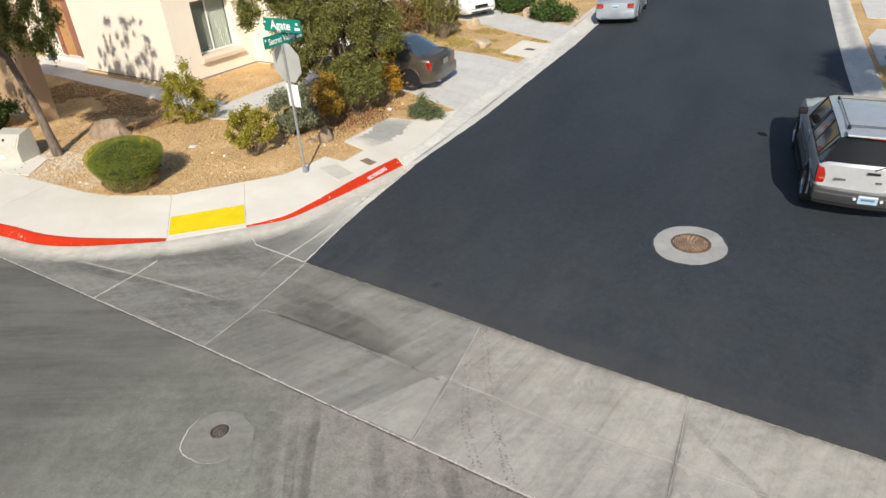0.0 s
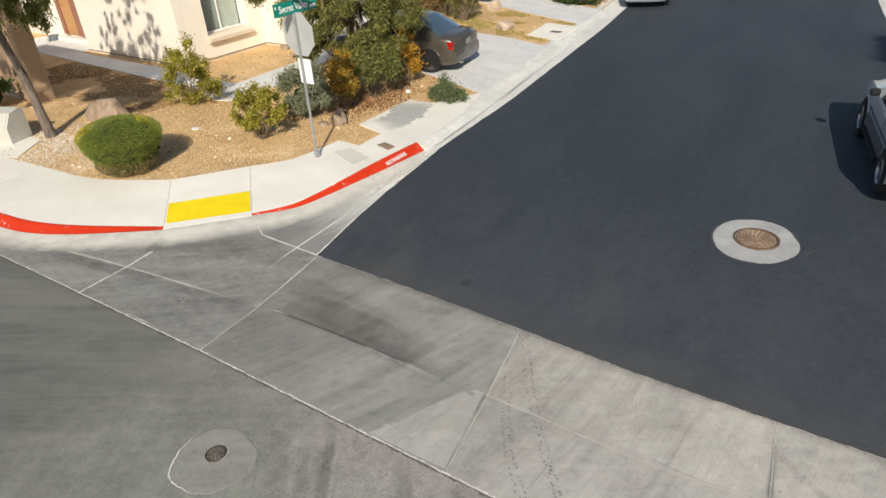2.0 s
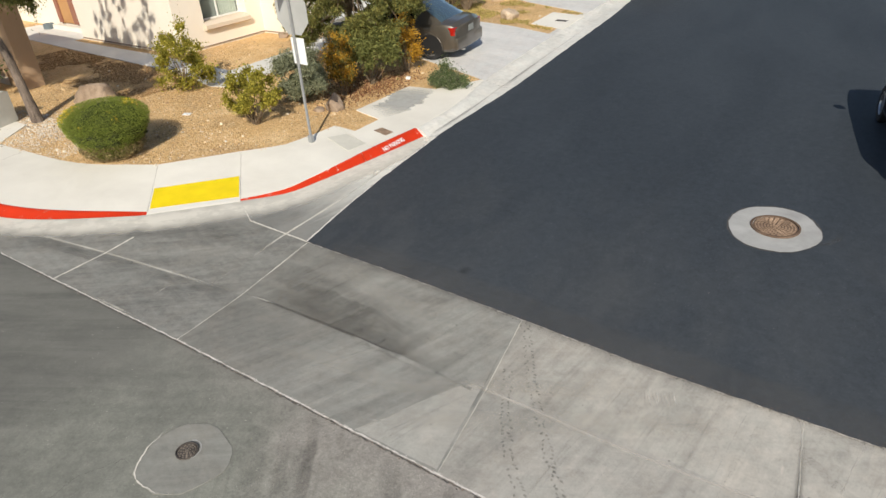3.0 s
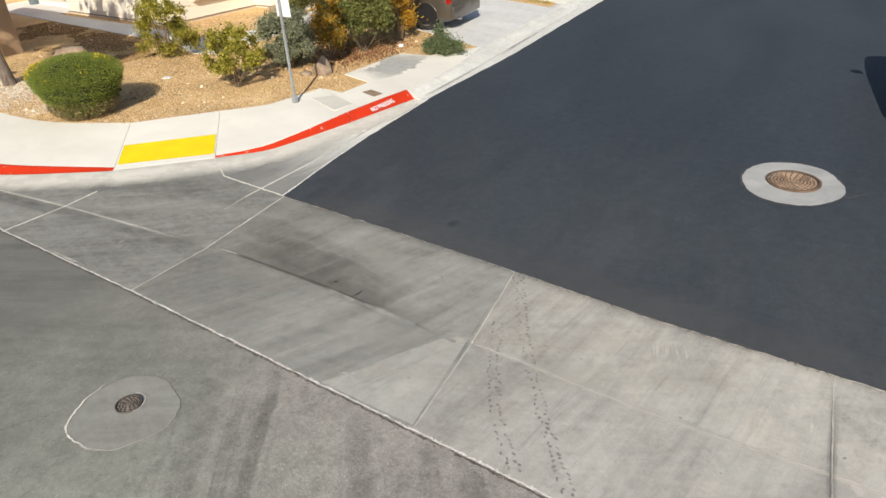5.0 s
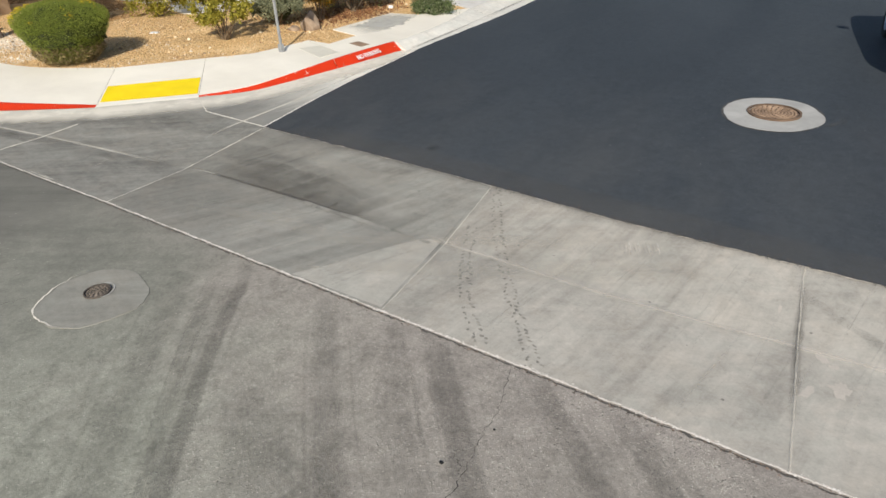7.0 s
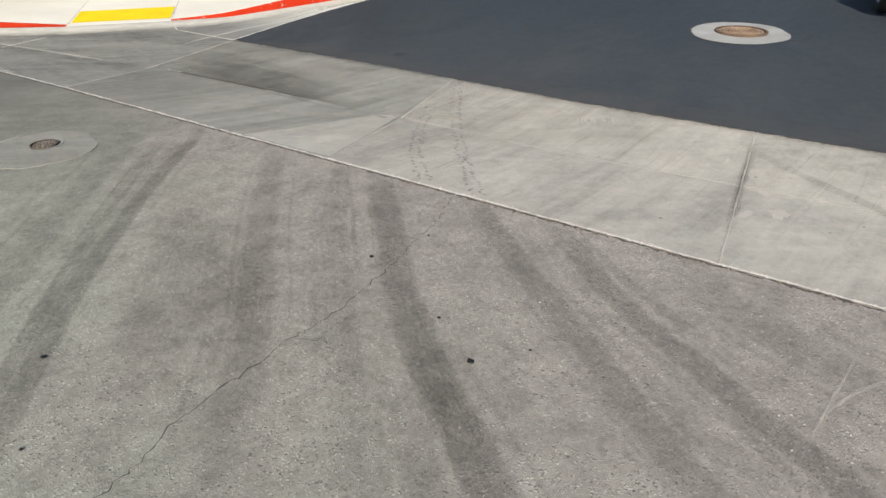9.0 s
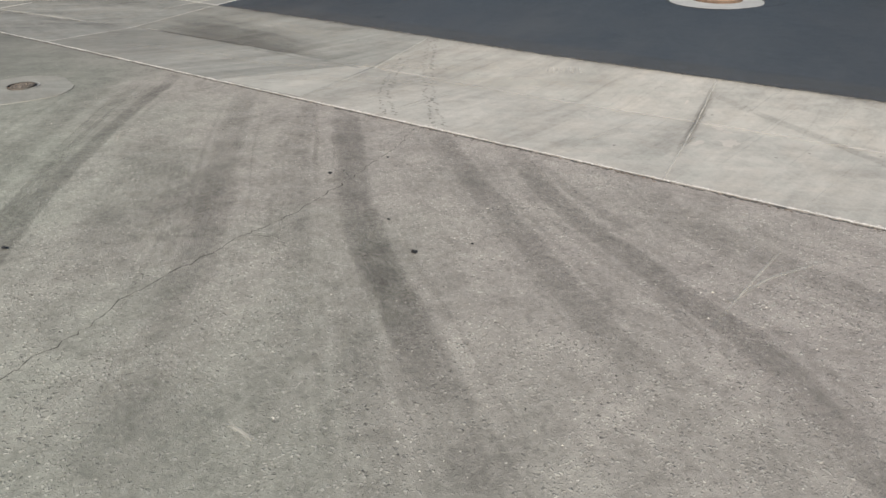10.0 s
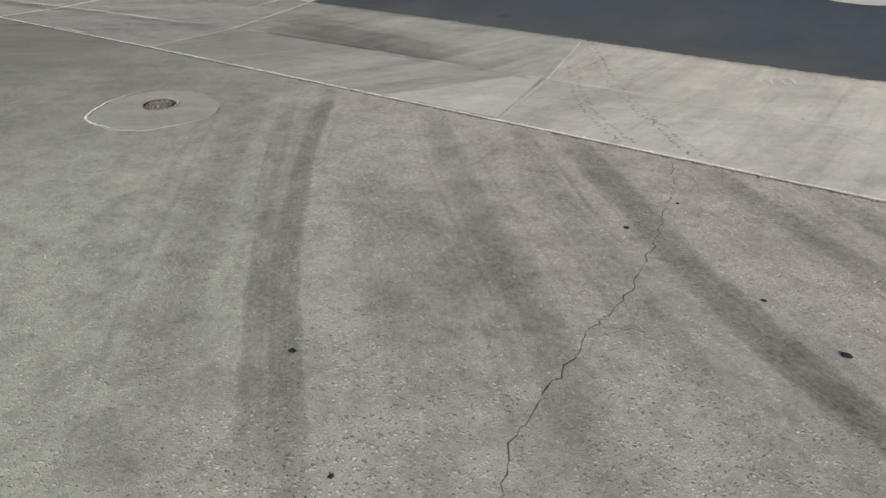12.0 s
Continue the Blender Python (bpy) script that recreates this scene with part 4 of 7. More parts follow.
def scuffs(name, count, material, z, widths, label):
    for k in range(count):
        pieces = bmesh.new()
        uv = pieces.loops.layers.uv.new("UVMap")
        fade = pieces.verts.layers.float.new("fade")
        x, y = scuff_rng.uniform(0.4, 10.5), scuff_rng.uniform(-2.2, -0.15)
        w = radians((70 if x < 3.7 else 85) + scuff_rng.gauss(0, 4))
        bend = scuff_rng.gauss(0, 0.05)
        length, half = scuff_rng.uniform(0.3, 1.8), scuff_rng.uniform(*widths)
        rows = []
        for s in np.linspace(-0.5, 0.5, 9):
            a = w + bend * s
            px, py = x + s * length * math.cos(a), y + s * length * math.sin(a)
            if not (G(px) + 0.03 < py < -0.03):
                continue
            f = 1 - (2 * s) ** 2
            rows.append((s, [pieces.verts.new((px - o * half * math.sin(a), py + o * half * math.cos(a), z + 0.000012 * k)) for o in (1, -1)]))
            for v in rows[-1][1]:
                v[fade] = f
        for (s, p), (t, q) in zip(rows, rows[1:]):
            face = pieces.faces.new((p[0], p[1], q[1], q[0]))
            for loop, val in zip(face.loops, ((s * length + k, 1), (s * length + k, -1), (t * length + k, -1), (t * length + k, 1))):
                loop[uv].uv = val
        if len(rows) > 1:
            part(name, pieces, material, gutter)


M_SCUFF_DARK = mark("dark_scuff", (0.10, 0.097, 0.09), 0.10, 0.6, 20, 0.7, edge=2.0)
M_SCUFF_PALE = mark("light_scuff", (0.62, 0.59, 0.52), 0.14, 0.6, 20, 0.7, edge=2.0)
scuffs("dark_scuff", 60, M_SCUFF_DARK, 0.0005, (0.004, 0.022), "thin dark tyre scuffs on the concrete")
scuffs("pale_scuff", 60, M_SCUFF_PALE, 0.0022, (0.004, 0.022), "thin pale scuffs on the concrete")

# the long crack and its side cracks
M_CRACK = plain("crack_dark", (0.06, 0.056, 0.05), 0.95)


def jagged(points, seed, amount=0.011):
    """A line broken into short straight pieces of uneven length and angle."""
    rj = random.Random(seed)
    out = [tuple(points[0])]
    for a, b in zip(points, points[1:]):
        a, b = Vector(a), Vector(b)
        d = b - a
        side = Vector((-d.y, d.x)).normalized()
        t = 0.0
        while True:
            t += rj.uniform(0.008, 0.045) / d.length
            if t >= 1:
                break
            out.append(tuple(a + d * t + side * rj.gauss(0, amount * 0.7)))
    return out + [tuple(points[-1])]


def crack(points, width, z, seed, gaps=0.1, label=""):
    """A crack as a run of jagged slits with sound places between them."""
    rj = random.Random(seed)
    line = jagged(points, seed)
    bm = bmesh.new()
    i = 0
    while i < len(line) - 3:
        n = rj.randint(6, 16)
        near = rj.random() > gaps
        piece = line[i : i + n + 1]
        if near and len(piece) > 2:
            last = None
            for k, q in enumerate(piece):
                a, b = Vector(piece[max(k - 1, 0)]), Vector(piece[min(k + 1, len(piece) - 1)])
                s = Vector((a.y - b.y, b.x - a.x)).normalized()
                w = width * rj.uniform(0.4, 1.2) * (0.3 if k in (0, len(piece) - 1) else 1)
                if rj.random() < 0.10:
                    w *= 1.3
                row = (bm.verts.new((q[0] + s.x * w, q[1] + s.y * w, z)), bm.verts.new((q[0] - s.x * w, q[1] - s.y * w, z)))
                if last:
                    bm.faces.new((last[0], last[1], row[1], row[0]))
                last = row
            i += n
        else:
            i += rj.randint(2, 4)
    return part("crack", bm, M_CRACK, cross_street, label)


LONG_CRACK = [(5.9, -6.6), (5.75, -5.9), (5.54, -5.0), (5.52, -4.80), (5.46, -4.66), (5.45, -4.50), (5.42, -4.36), (5.43, -4.20), (5.41, -3.98), (5.42, -3.85), (5.44, -3.70), (5.41, -3.52), (5.37, -3.25)]
crack(LONG_CRACK, 0.0027, -0.0037, 4, 0.0, "thin dark wandering crack")
crack([(5.37, -3.25), (5.31, -2.95), (5.24, -2.60), (5.14, -2.34)], 0.0019, -0.0037, 5, 0.15)
for k, line in enumerate([[(5.42, -3.96), (5.55, -3.90), (5.66, -3.93)], [(5.36, -3.22), (5.24, -3.12)], [(1.55, -3.6), (1.3, -4.1), (1.35, -4.8)]]):
    crack(line, 0.0015, -0.0037, 16 + k, 0.25)

# foot marks tracked over the slab
steps = bmesh.new()
rng = random.Random(5)
for line in ([(3.55, -0.06), (3.62, -0.13), (3.82, -0.41), (4.11, -0.85), (4.30, -1.09), (4.53, -1.38), (4.74, -1.65), (4.94, -1.88), (5.16, -2.12), (5.26, -2.22)], [(3.80, -0.80), (4.0, -1.19), (4.17, -1.46), (4.37, -1.75), (4.54, -1.94), (4.71, -2.11), (4.82, -2.22)]):
    run = dense(line, 0.046)
    for i, q in enumerate(run):
        d = (Vector(run[min(i + 1, len(run) - 1)][:2]) - Vector(run[max(i - 1, 0)][:2])).normalized()
        wide = 0.036 if q[1] > -1.2 else 0.032
        for s in (-1, 1):
            if rng.random() < 0.86:
                a = math.atan2(d.y, d.x) + s * 0.5 + rng.gauss(0, 0.35)
                along = 0.023 * (0.5 if s > 0 else -0.5) + rng.gauss(0, 0.008)
                aside = s * wide + rng.gauss(0, 0.010)
                long, thin = rng.uniform(0.013, 0.023), rng.uniform(0.008, 0.014)
                c = Vector((q[0] + d.x * along - d.y * aside, q[1] + d.y * along + d.x * aside, 0.0034))
                steps.faces.new([steps.verts.new(c + Matrix.Rotation(a, 3, "Z") @ Vector((math.cos(w) * long * rng.uniform(0.8, 1.2), math.sin(w) * thin * rng.uniform(0.8, 1.2), 0))) for w in np.linspace(0, 6.28, 8, endpoint=False)])
dusty = Nodes("dusty_print")
dusty.link(dusty.ramp(dusty.noise(dusty.place(), 26.0, 3, 0.6), [(0.35, 0.10), (0.62, 0.38)]), dusty.bsdf.inputs["Alpha"])
M_STEPS = dusty.finish((0.085, 0.08, 0.072), 0.95, spec=0.2)
tagged(part("foot_marks", steps, M_STEPS, gutter, "trail of small dark dusty marks"), kind="stuff")

# the slabs and all that lies on them follow the valley of the gutter
for ob in (gutter, *gutter.children):
    for v in ob.data.vertices:
        v.co.z += gutter_z(v.co.x, v.co.y)

# loose bits lying on the asphalt
bits = bmesh.new()
for x, y, r in [(5.23, -3.22, 0.017), (6.17, -3.65, 0.02), (5.34, -2.85, 0.011), (5.87, -3.47, 0.011), (4.63, -4.69, 0.015), (6.34, -3.44, 0.008), (5.11, -5.0, 0.009)]:
    made = bmesh.ops.create_icosphere(bits, subdivisions=1, radius=r)["verts"]
    for v in made:
        v.co = Vector((v.co.x * rng.uniform(0.7, 1.3) + x, v.co.y * rng.uniform(0.6, 1.1) + y, max(v.co.z, -0.2 * r) * 0.35 + 0.004))
tagged(part("litter", bits, M_BLACK), "small dark lumps lying on the grey asphalt", "litter", kind="stuff")

verts, faces = [], []
while len(verts) < 4 * 2600:
    x, y = rng.uniform(2.5, 9.0), rng.uniform(-6.2, -2.35)
    if noise.noise(Vector((x * 1.3, y * 1.3, 4.0))) + 0.6 * noise.noise(Vector((x * 4, y * 4, 1.0))) < rng.uniform(-0.2, 0.5):
        continue
    r, a, base = 0.0016 + 0.0042 * rng.random() ** 3, rng.uniform(0, 6.3), len(verts)
    thin = rng.uniform(0.3, 0.9)
    for w in (0, 2.1, 4.2):
        u, v = math.cos(w) * r * rng.uniform(0.7, 1.6), math.sin(w) * r * thin
        verts.append((x + u * math.cos(a) - v * math.sin(a), y + u * math.sin(a) + v * math.cos(a), -0.002))
    verts.append((x, y, -0.002 + r * rng.uniform(0.6, 1.0)))
    faces += [(base, base + 1, base + 3), (base + 1, base + 2, base + 3), (base + 2, base, base + 3)]
me = bpy.data.meshes.new("stone_chips")
me.from_pydata(verts, [], faces)
M_CHIP = island("stone_chips", [(0.0, (0.05, 0.05, 0.05)), (0.5, (0.12, 0.115, 0.11)), (0.55, (0.36, 0.335, 0.30)), (1.0, (0.62, 0.58, 0.52))])
tagged(part("stone_chips", me, M_CHIP), "tiny loose stone chips on worn asphalt", "chips", kind="stuff")


# ---- iron covers ----
def disc(cx, cy, radius, z, wobble=0.0, seed=0.0, n=64, thick=0.02, deep=1.0):
    pts = []
    for w in np.linspace(0, 2 * math.pi, n, endpoint=False):
        r = radius * (1 + wobble * noise.noise(Vector((math.cos(w) * 1.6, math.sin(w) * 1.6, seed))) + 0.25 * wobble * noise.noise(Vector((math.cos(w) * 9, math.sin(w) * 9, seed))))
        pts.append((cx + r * math.cos(w), cy + deep * r * math.sin(w)))
    return sheet(pts, z, thick)


def ring(cx, cy, r0, r1, z0, z1, n=48):
    rows = []
    for r, z in ((r0, z0), (r0, z1), (r1, z1), (r1, z0)):
        rows.append([(cx + r * math.cos(w), cy + r * math.sin(w), z) for w in np.linspace(0, 2 * math.pi, n, endpoint=False)])
    return loft(rows, True)


def arc_block(bm, r0, r1, a0, a1, z0, z1):
    """A raised curved bar of a cast cover."""
    rows = []
    n = max(2, int((a1 - a0) / 0.15))
    for w in np.linspace(a0, a1, n + 1):
        rows.append([bm.verts.new((r * math.cos(w), r * math.sin(w), z)) for r, z in ((r0, z0), (r0 + 0.002, z1), (r1 - 0.002, z1), (r1, z0))])
    for a, b in zip(rows, rows[1:]):
        for k in range(3):
            bm.faces.new((a[k], a[k + 1], b[k + 1], b[k]))
    bm.faces.new(rows[0])
    bm.faces.new(rows[-1][::-1])


def iron_cover(cx, cy, radius, z, material, hollow, rim, parent_label, rings, lift):
    """Cast cover: rim, sunken plate, rings of raised bars and a barred middle."""
    th = thing("manhole_cover", parent_label, "manhole cover", pose(cx, cy, 0, 0, 0, 25))
    part("rim", ring(0, 0, radius * 1.02, radius * 1.12, z - 0.02, z + lift * 0.8), rim, th, "iron rim", 40)
    part("plate", disc(0, 0, radius * 0.985, z - lift, thick=0.015), hollow, th)
    bm = bmesh.new()
    step = radius * 0.96 / rings
    for k in range(1, rings):
        r0, r1 = k * step + step * 0.16, k * step + step * 0.80
        n = 4 + 3 * k
        for i in range(n):
            a = 2 * math.pi * (i + 0.5 * (k % 2)) / n
            arc_block(bm, r0, r1, a, a + 2 * math.pi / n - 0.018 / r1, z - lift, z)
    for k in (-1, 0, 1):
        box(bm, -step * 0.8, step * 0.8, k * step * 0.55 - step * 0.2, k * step * 0.55 + step * 0.2, z - lift, z)
    part("raised_pattern", bm, material, th)
    return th


COVER_Z = street_z(5.40, 3.45) - 0.006
collar = part("collar", disc(5.385, 3.42, 0.56, 0.0095, 0.07, 4.0, 110, 0.02, 1.14), M_COLLAR)
tagged(collar, "pale concrete collar set in dark asphalt", "collar", kind="structure")
rim_line = [(5.385 + 0.566 * math.cos(w), 3.42 + 0.646 * math.sin(w)) for w in np.linspace(0, 2 * math.pi, 120)]
part("gap", strip(ragged(rim_line, 0.02, 0.012, 3.3), 0.010, 0.0088, 3.0, 1.3), M_JOINTDARK, collar, "dark crumbled gap round the collar")
for ob in (collar, *collar.children):
    for v in ob.data.vertices:
        v.co.z += street_z(v.co.x, v.co.y) - 0.004
road_mark("dust", [(5.85, 3.20), (6.03, 3.30), (6.15, 3.5), (6.13, 3.7)], 0.05, M_DUST, 0.004 + street_z(6.0, 3.5), new_street, "crumbs beside the collar")
M_RUSTDARK = grainy("rust_in_grooves", (0.085, 0.055, 0.038), (0.19, 0.125, 0.085), 8, 90, 0.9, 0.4)
iron_cover(5.40, 3.45, 0.276, 0.025 + COVER_Z, M_RUST, M_RUSTDARK, M_RUSTDARK, "round rusty brown iron manhole cover in a concrete collar", 7, 0.007)
patch = part("collar", disc(1.945, -3.42, 0.42, 0.0015, 0.13, 11.0, 110, 0.02), M_PATCH)
tagged(patch, "rough grey concrete patch round a valve cover", "patch", kind="structure")
M_IRONWORN = grainy("worn_iron", (0.10, 0.085, 0.07), (0.24, 0.20, 0.165), 8, 90, 0.7, 0.4)
iron_cover(1.905, -3.365, 0.093, 0.0115, M_IRONWORN, M_IRON, M_IRON, "small dark iron valve cover in a concrete patch", 4, 0.006)
edge = [(1.945 + 0.425 * math.cos(w) * (1 + 0.06 * math.sin(3 * w)), -3.42 + 0.425 * math.sin(w) * (1 + 0.05 * math.sin(2 * w + 1))) for w in np.linspace(2.6, 5.6, 60)]
part("edge", strip(ragged(edge, 0.02, 0.014, 2.2), 0.008, 0.0062, 3.0, 1.6), M_SEAL, patch, "crumbling pale edge of the patch")
crescent = [(1.90 + 0.118 * math.cos(w), -3.35 + 0.118 * math.sin(w)) for w in np.linspace(-0.4, 2.2, 24)]
part("edge", strip(crescent, 0.005, 0.0066, 6.0, 0.6), M_COLLAR, patch, "pale mortar beside the valve cover")

# ---- pavement, kerbs, driveways ----
PAVE = [
    ((-40, -2.3), (-40, -3.3), 0.14), ((-14, -0.95), (-13.6, -2.34), 0.14), ((-10.6, -0.75), (-10.2, -2.24), 0.14), ((-7.51, -0.46), (-7.2, -2.16), 0.14),
    ((-6.30, -0.35), (-5.95, -1.98), 0.135), ((-5.53, -0.15), (-5.15, -1.84), 0.115), ((-4.95, 0.14), (-4.30, -1.47), 0.075), ((-4.35, 0.46), (-3.0, -0.66), 0.012),
    ((-3.47, 1.64), (-2.02, 0.42), 0.012), ((-2.97, 2.28), (-1.58, 1.0), 0.065), ((-2.90, 2.75), (-1.46, 1.6), 0.10), ((-2.86, 3.12), (-1.39, 2.33), 0.13), ((-2.84, 3.49), (-1.34, 2.95), 0.14),
]
pavement = thing("pavement", "pale concrete corner pavement with a kerb ramp", "pavement", kind="structure")
cuts = [0, 1, 2, 3, 7, 8, 12]
for a, b in zip(cuts, cuts[1:]):
    run = spline([(*p[0], *p[1], p[2]) for p in PAVE[a : b + 1]], 0.3)
    rows = []
    for i, q in enumerate(run):
        back, fore = Vector((q[0], q[1], 0.14)), Vector((q[2], q[3], q[4]))
        if i in (0, len(run) - 1):
            other = run[1] if i == 0 else run[-2]
            back += (Vector((other[0], other[1], 0.14)) - back).normalized() * 0.003
            fore += (Vector((other[2], other[3], other[4])) - fore).normalized() * 0.003
        row = [back + (fore - back) * (k / 8) for k in range(9)]
        rows.append([row[0] - Vector((0, 0, 0.12))] + row + [row[-1] - Vector((0, 0, 0.12))])
    part("slab", loft(rows), M_WALK, pavement, smooth=30)
bed2 = spline([(*p[0], *p[1], p[2]) for p in PAVE[1:]], 0.4)
part("joint_bed", loft([[(q[0], q[1], 0.125), (q[2], q[3], q[4] - 0.015)] for q in bed2]), grainy("joint_sand", (0.26, 0.23, 0.19), (0.42, 0.37, 0.31), 9), pavement)
PAD = [(-2.84, 3.50), (-1.34, 2.96), (-1.31, 3.5), (-1.24, 4.1), (-1.34, 5.3), (-1.50, 6.2), (-1.85, 7.5), (-2.46, 6.36), (-3.15, 6.27), (-3.11, 4.42), (-2.27, 4.21), (-2.25, 3.45)]
part("slab", sheet(PAD, 0.14, 0.1, 0.004), M_WALK, pavement)
M_DAMP = mark("repair_mortar", (0.47, 0.47, 0.45), 0.80, 0.9, 5, 0.20, edge=8.0)
road_mark("mortar_patch", [(-2.62, 4.50), (-2.52, 4.75), (-2.55, 5.2), (-2.66, 5.6), (-2.82, 6.1), (-2.92, 6.35)], 0.45, M_DAMP, 0.1425, pavement, "greyer mortar patch on the concrete pad", 0.35, 6.0, 0.06)
part("lid", sheet([(-2.50, 2.93), (-2.29, 3.25), (-1.60, 3.05), (-1.64, 2.62)], 0.1435, 0.02), M_LID, pavement, "grey concrete meter box lid")
lid = part("lid", sheet([(-1.92, 3.64), (-1.88, 3.84), (-1.52, 3.75), (-1.54, 3.54)], 0.146, 0.02, 0.0), M_RUST, pavement, "small rusty brown meter box lid")
rows = []
for v in np.linspace(0, 1, 6):
    a = (Vector((-3.0, -0.66)) + (Vector((-4.35, 0.46)) - Vector((-3.0, -0.66))) * (0.06 + 0.40 * v))
    b = (Vector((-2.02, 0.42)) + (Vector((-3.47, 1.64)) - Vector((-2.02, 0.42))) * (0.05 + 0.40 * v))
    w = 0.055 + 0.40 * v
    rows.append([(*(a + (b - a) * k), 0.012 + 0.128 * w + 0.004) for k in np.linspace(0.02, 0.985, 8)])
part("yellow_band", loft(rows), M_YELLOW, pavement, "worn yellow painted warning band")


def kerb_rows(run):
    """Kerb face from pavement edge to gutter: rounded nose, sloping face."""
    rows = []
    for i, q in enumerate(run):
        top, foot, h = Vector((q[0], q[1])), Vector((q[2], q[3])), q[4]
        out = foot - top
        prof = [(-0.16, 1.0), (0.0, 1.02), (0.12, 0.98), (0.25, 0.86), (0.55, 0.5), (0.85, 0.16), (1.0, 0.05), (1.12, 0.0)]
        rows.append([(*(top + out * u), 0.004 + h * z) for u, z in prof])
    return rows


WEST_KERB = [(-40, -3.3, -40, -3.45, 0.14), (-10.2, -2.24, -10.1, -2.37, 0.14), (-7.2, -2.16, -7.08, -2.30, 0.14), (-5.95, -1.98, -5.82, -2.13, 0.135), (-5.15, -1.84, -5.02, -1.97, 0.115), (-4.30, -1.47, -4.20, -1.58, 0.075), (-3.0, -0.66, -2.94, -0.72, 0.012)]
EAST_KERB = [(-2.02, 0.42, -1.98, 0.39, 0.012), (-1.58, 1.0, -1.53, 0.97, 0.052), (-1.46, 1.6, -1.39, 1.58, 0.085), (-1.39, 2.33, -1.29, 2.31, 0.122), (-1.34, 2.95, -1.215, 2.93, 0.14), (-1.31, 3.5, -1.16, 3.49, 0.14), (-1.26, 4.12, -1.10, 4.13, 0.14)]
ramp_kerb = [(-3.0, -0.66, -2.93, -0.73, 0.009), (-2.52, -0.13, -2.45, -0.20, 0.008), (-2.02, 0.42, -1.95, 0.36, 0.009)]
kerb = thing("kerb", "concrete kerb painted red on both sides of the ramp", "kerb", kind="structure")
part("kerb_stone", loft(kerb_rows(spline(WEST_KERB[1:], 0.2))), M_RED, kerb, "red painted kerb", 50)
part("kerb_stone", loft(kerb_rows(spline(WEST_KERB[:2], 0.5))), M_KERB, kerb, "", 50)
part("kerb_stone", loft(kerb_rows(spline(ramp_kerb, 0.2))), M_WALK, kerb, "", 50)
east_run = spline(EAST_KERB, 0.15)
cut = next(i for i, q in enumerate(east_run) if q[1] > 2.62)
part("kerb_stone", loft(kerb_rows(east_run[: cut + 1])), M_RED, kerb, "red painted kerb", 50)
e_rows = kerb_rows([east_run[cut] * np.array([1, 1, 1, 1, 1]) + np.array([0, 0.008, 0, 0.008, 0])] + list(east_run[cut + 1 :]))
bm = loft(e_rows)
bm.verts.ensure_lookup_table()
end = [bm.verts[i] for i in range(len(bm.verts) - 8, len(bm.verts))]
bm.faces.new(end + [bm.verts.new((end[-1].co.x, end[-1].co.y, 0.0)), bm.verts.new((end[0].co.x, end[0].co.y, 0.0))])
part("kerb_stone", bm, M_RED, kerb, "red painted kerb", 50)


def lettering(text, size, depth, material, parent, m, name="lettering"):
    cu = bpy.data.curves.new("text", "FONT")
    cu.body, cu.size, cu.extrude, cu.align_x, cu.align_y = text, size, depth, "CENTER", "CENTER"
    cu.offset = size * 0.018
    tmp = bpy.data.objects.new("text", cu)
    me = bpy.data.meshes.new_from_object(tmp)
    bpy.data.objects.remove(tmp)
    me.materials.clear()
    me.materials.append(material)
    ob = new(name, me)
    ob.parent = parent
    ob.matrix_local = m
    return ob


# white stencil on the sloping red face
face_x, face_y = Vector((-0.058, 0.998, 0)).normalized(), Vector((-0.155, 0.0, 0.118)).normalized()
face_n = face_x.cross(face_y)
stencil = Matrix((( face_x.x, face_y.x, face_n.x, -1.185), (face_x.y, face_y.y, face_n.y, 3.36), (face_x.z, face_y.z, face_n.z, 0.088), (0, 0, 0, 1)))
letters = lettering("NO PARKING", 0.155, 0.001, M_LETTER, kerb, stencil @ Matrix.Diagonal((0.66, 0.78, 1, 1)))
tagged(letters, "white stencilled words")


def rolled_kerb(edge_line, side, name, label):
    """A low rolled kerb with its gutter pan, on the given side of the street's edge."""
    th = thing(name, label, "kerb", kind="structure")
    run = spline(edge_line, 0.6)
    rows = []
    for i, q in enumerate(run):
        d = Vector(run[min(i + 1, len(run) - 1)]) - Vector(run[max(i - 1, 0)])
        s = Vector((-d.y, d.x)).normalized() * side
        f = float(np.interp(q[1], [4.0, 5.2, 6.0, 7.6, 8.6], [0.58, 0.60, 0.80, 1.20, 1.38])) if side > 0 else 1.0
        prof = [(-0.04, 0.0), (0.0, 0.002), (0.20, 0.006), (0.29, 0.022), (0.38, 0.065), (0.46, 0.108), (0.54, 0.132), (0.66, 0.136), (0.70, 0.1)]
        rows.append([(q[0] + s.x * u * f, q[1] + s.y * u * f, z) for u, z in prof])
    cap = bmesh.new()
    first = [cap.verts.new(p) for p in rows[0]]
    cap.faces.new(first + [cap.verts.new((rows[0][-1][0], rows[0][-1][1], -0.03)), cap.verts.new((rows[0][0][0], rows[0][0][1], -0.03))])
    part("kerb_end", cap, M_KERB, th)
    pieces = list(range(0, len(rows) - 1, 5)) + [len(rows) - 1]
    for a, b in zip(pieces, pieces[1:]):
        seg = [list(r) for r in rows[a : b + 1]]
        seg[0] = [tuple(Vector(p) + (Vector(n) - Vector(p)).normalized() * 0.005) for p, n in zip(seg[0], seg[1])]
        part("kerb_stone", loft(seg), M_KERB, th, smooth=50)
    part("joint_bed", loft([[(p[0], p[1], p[2] - 0.012) for p in r] for r in rows[1:]]), M_JOINTDARK, th)
    return th


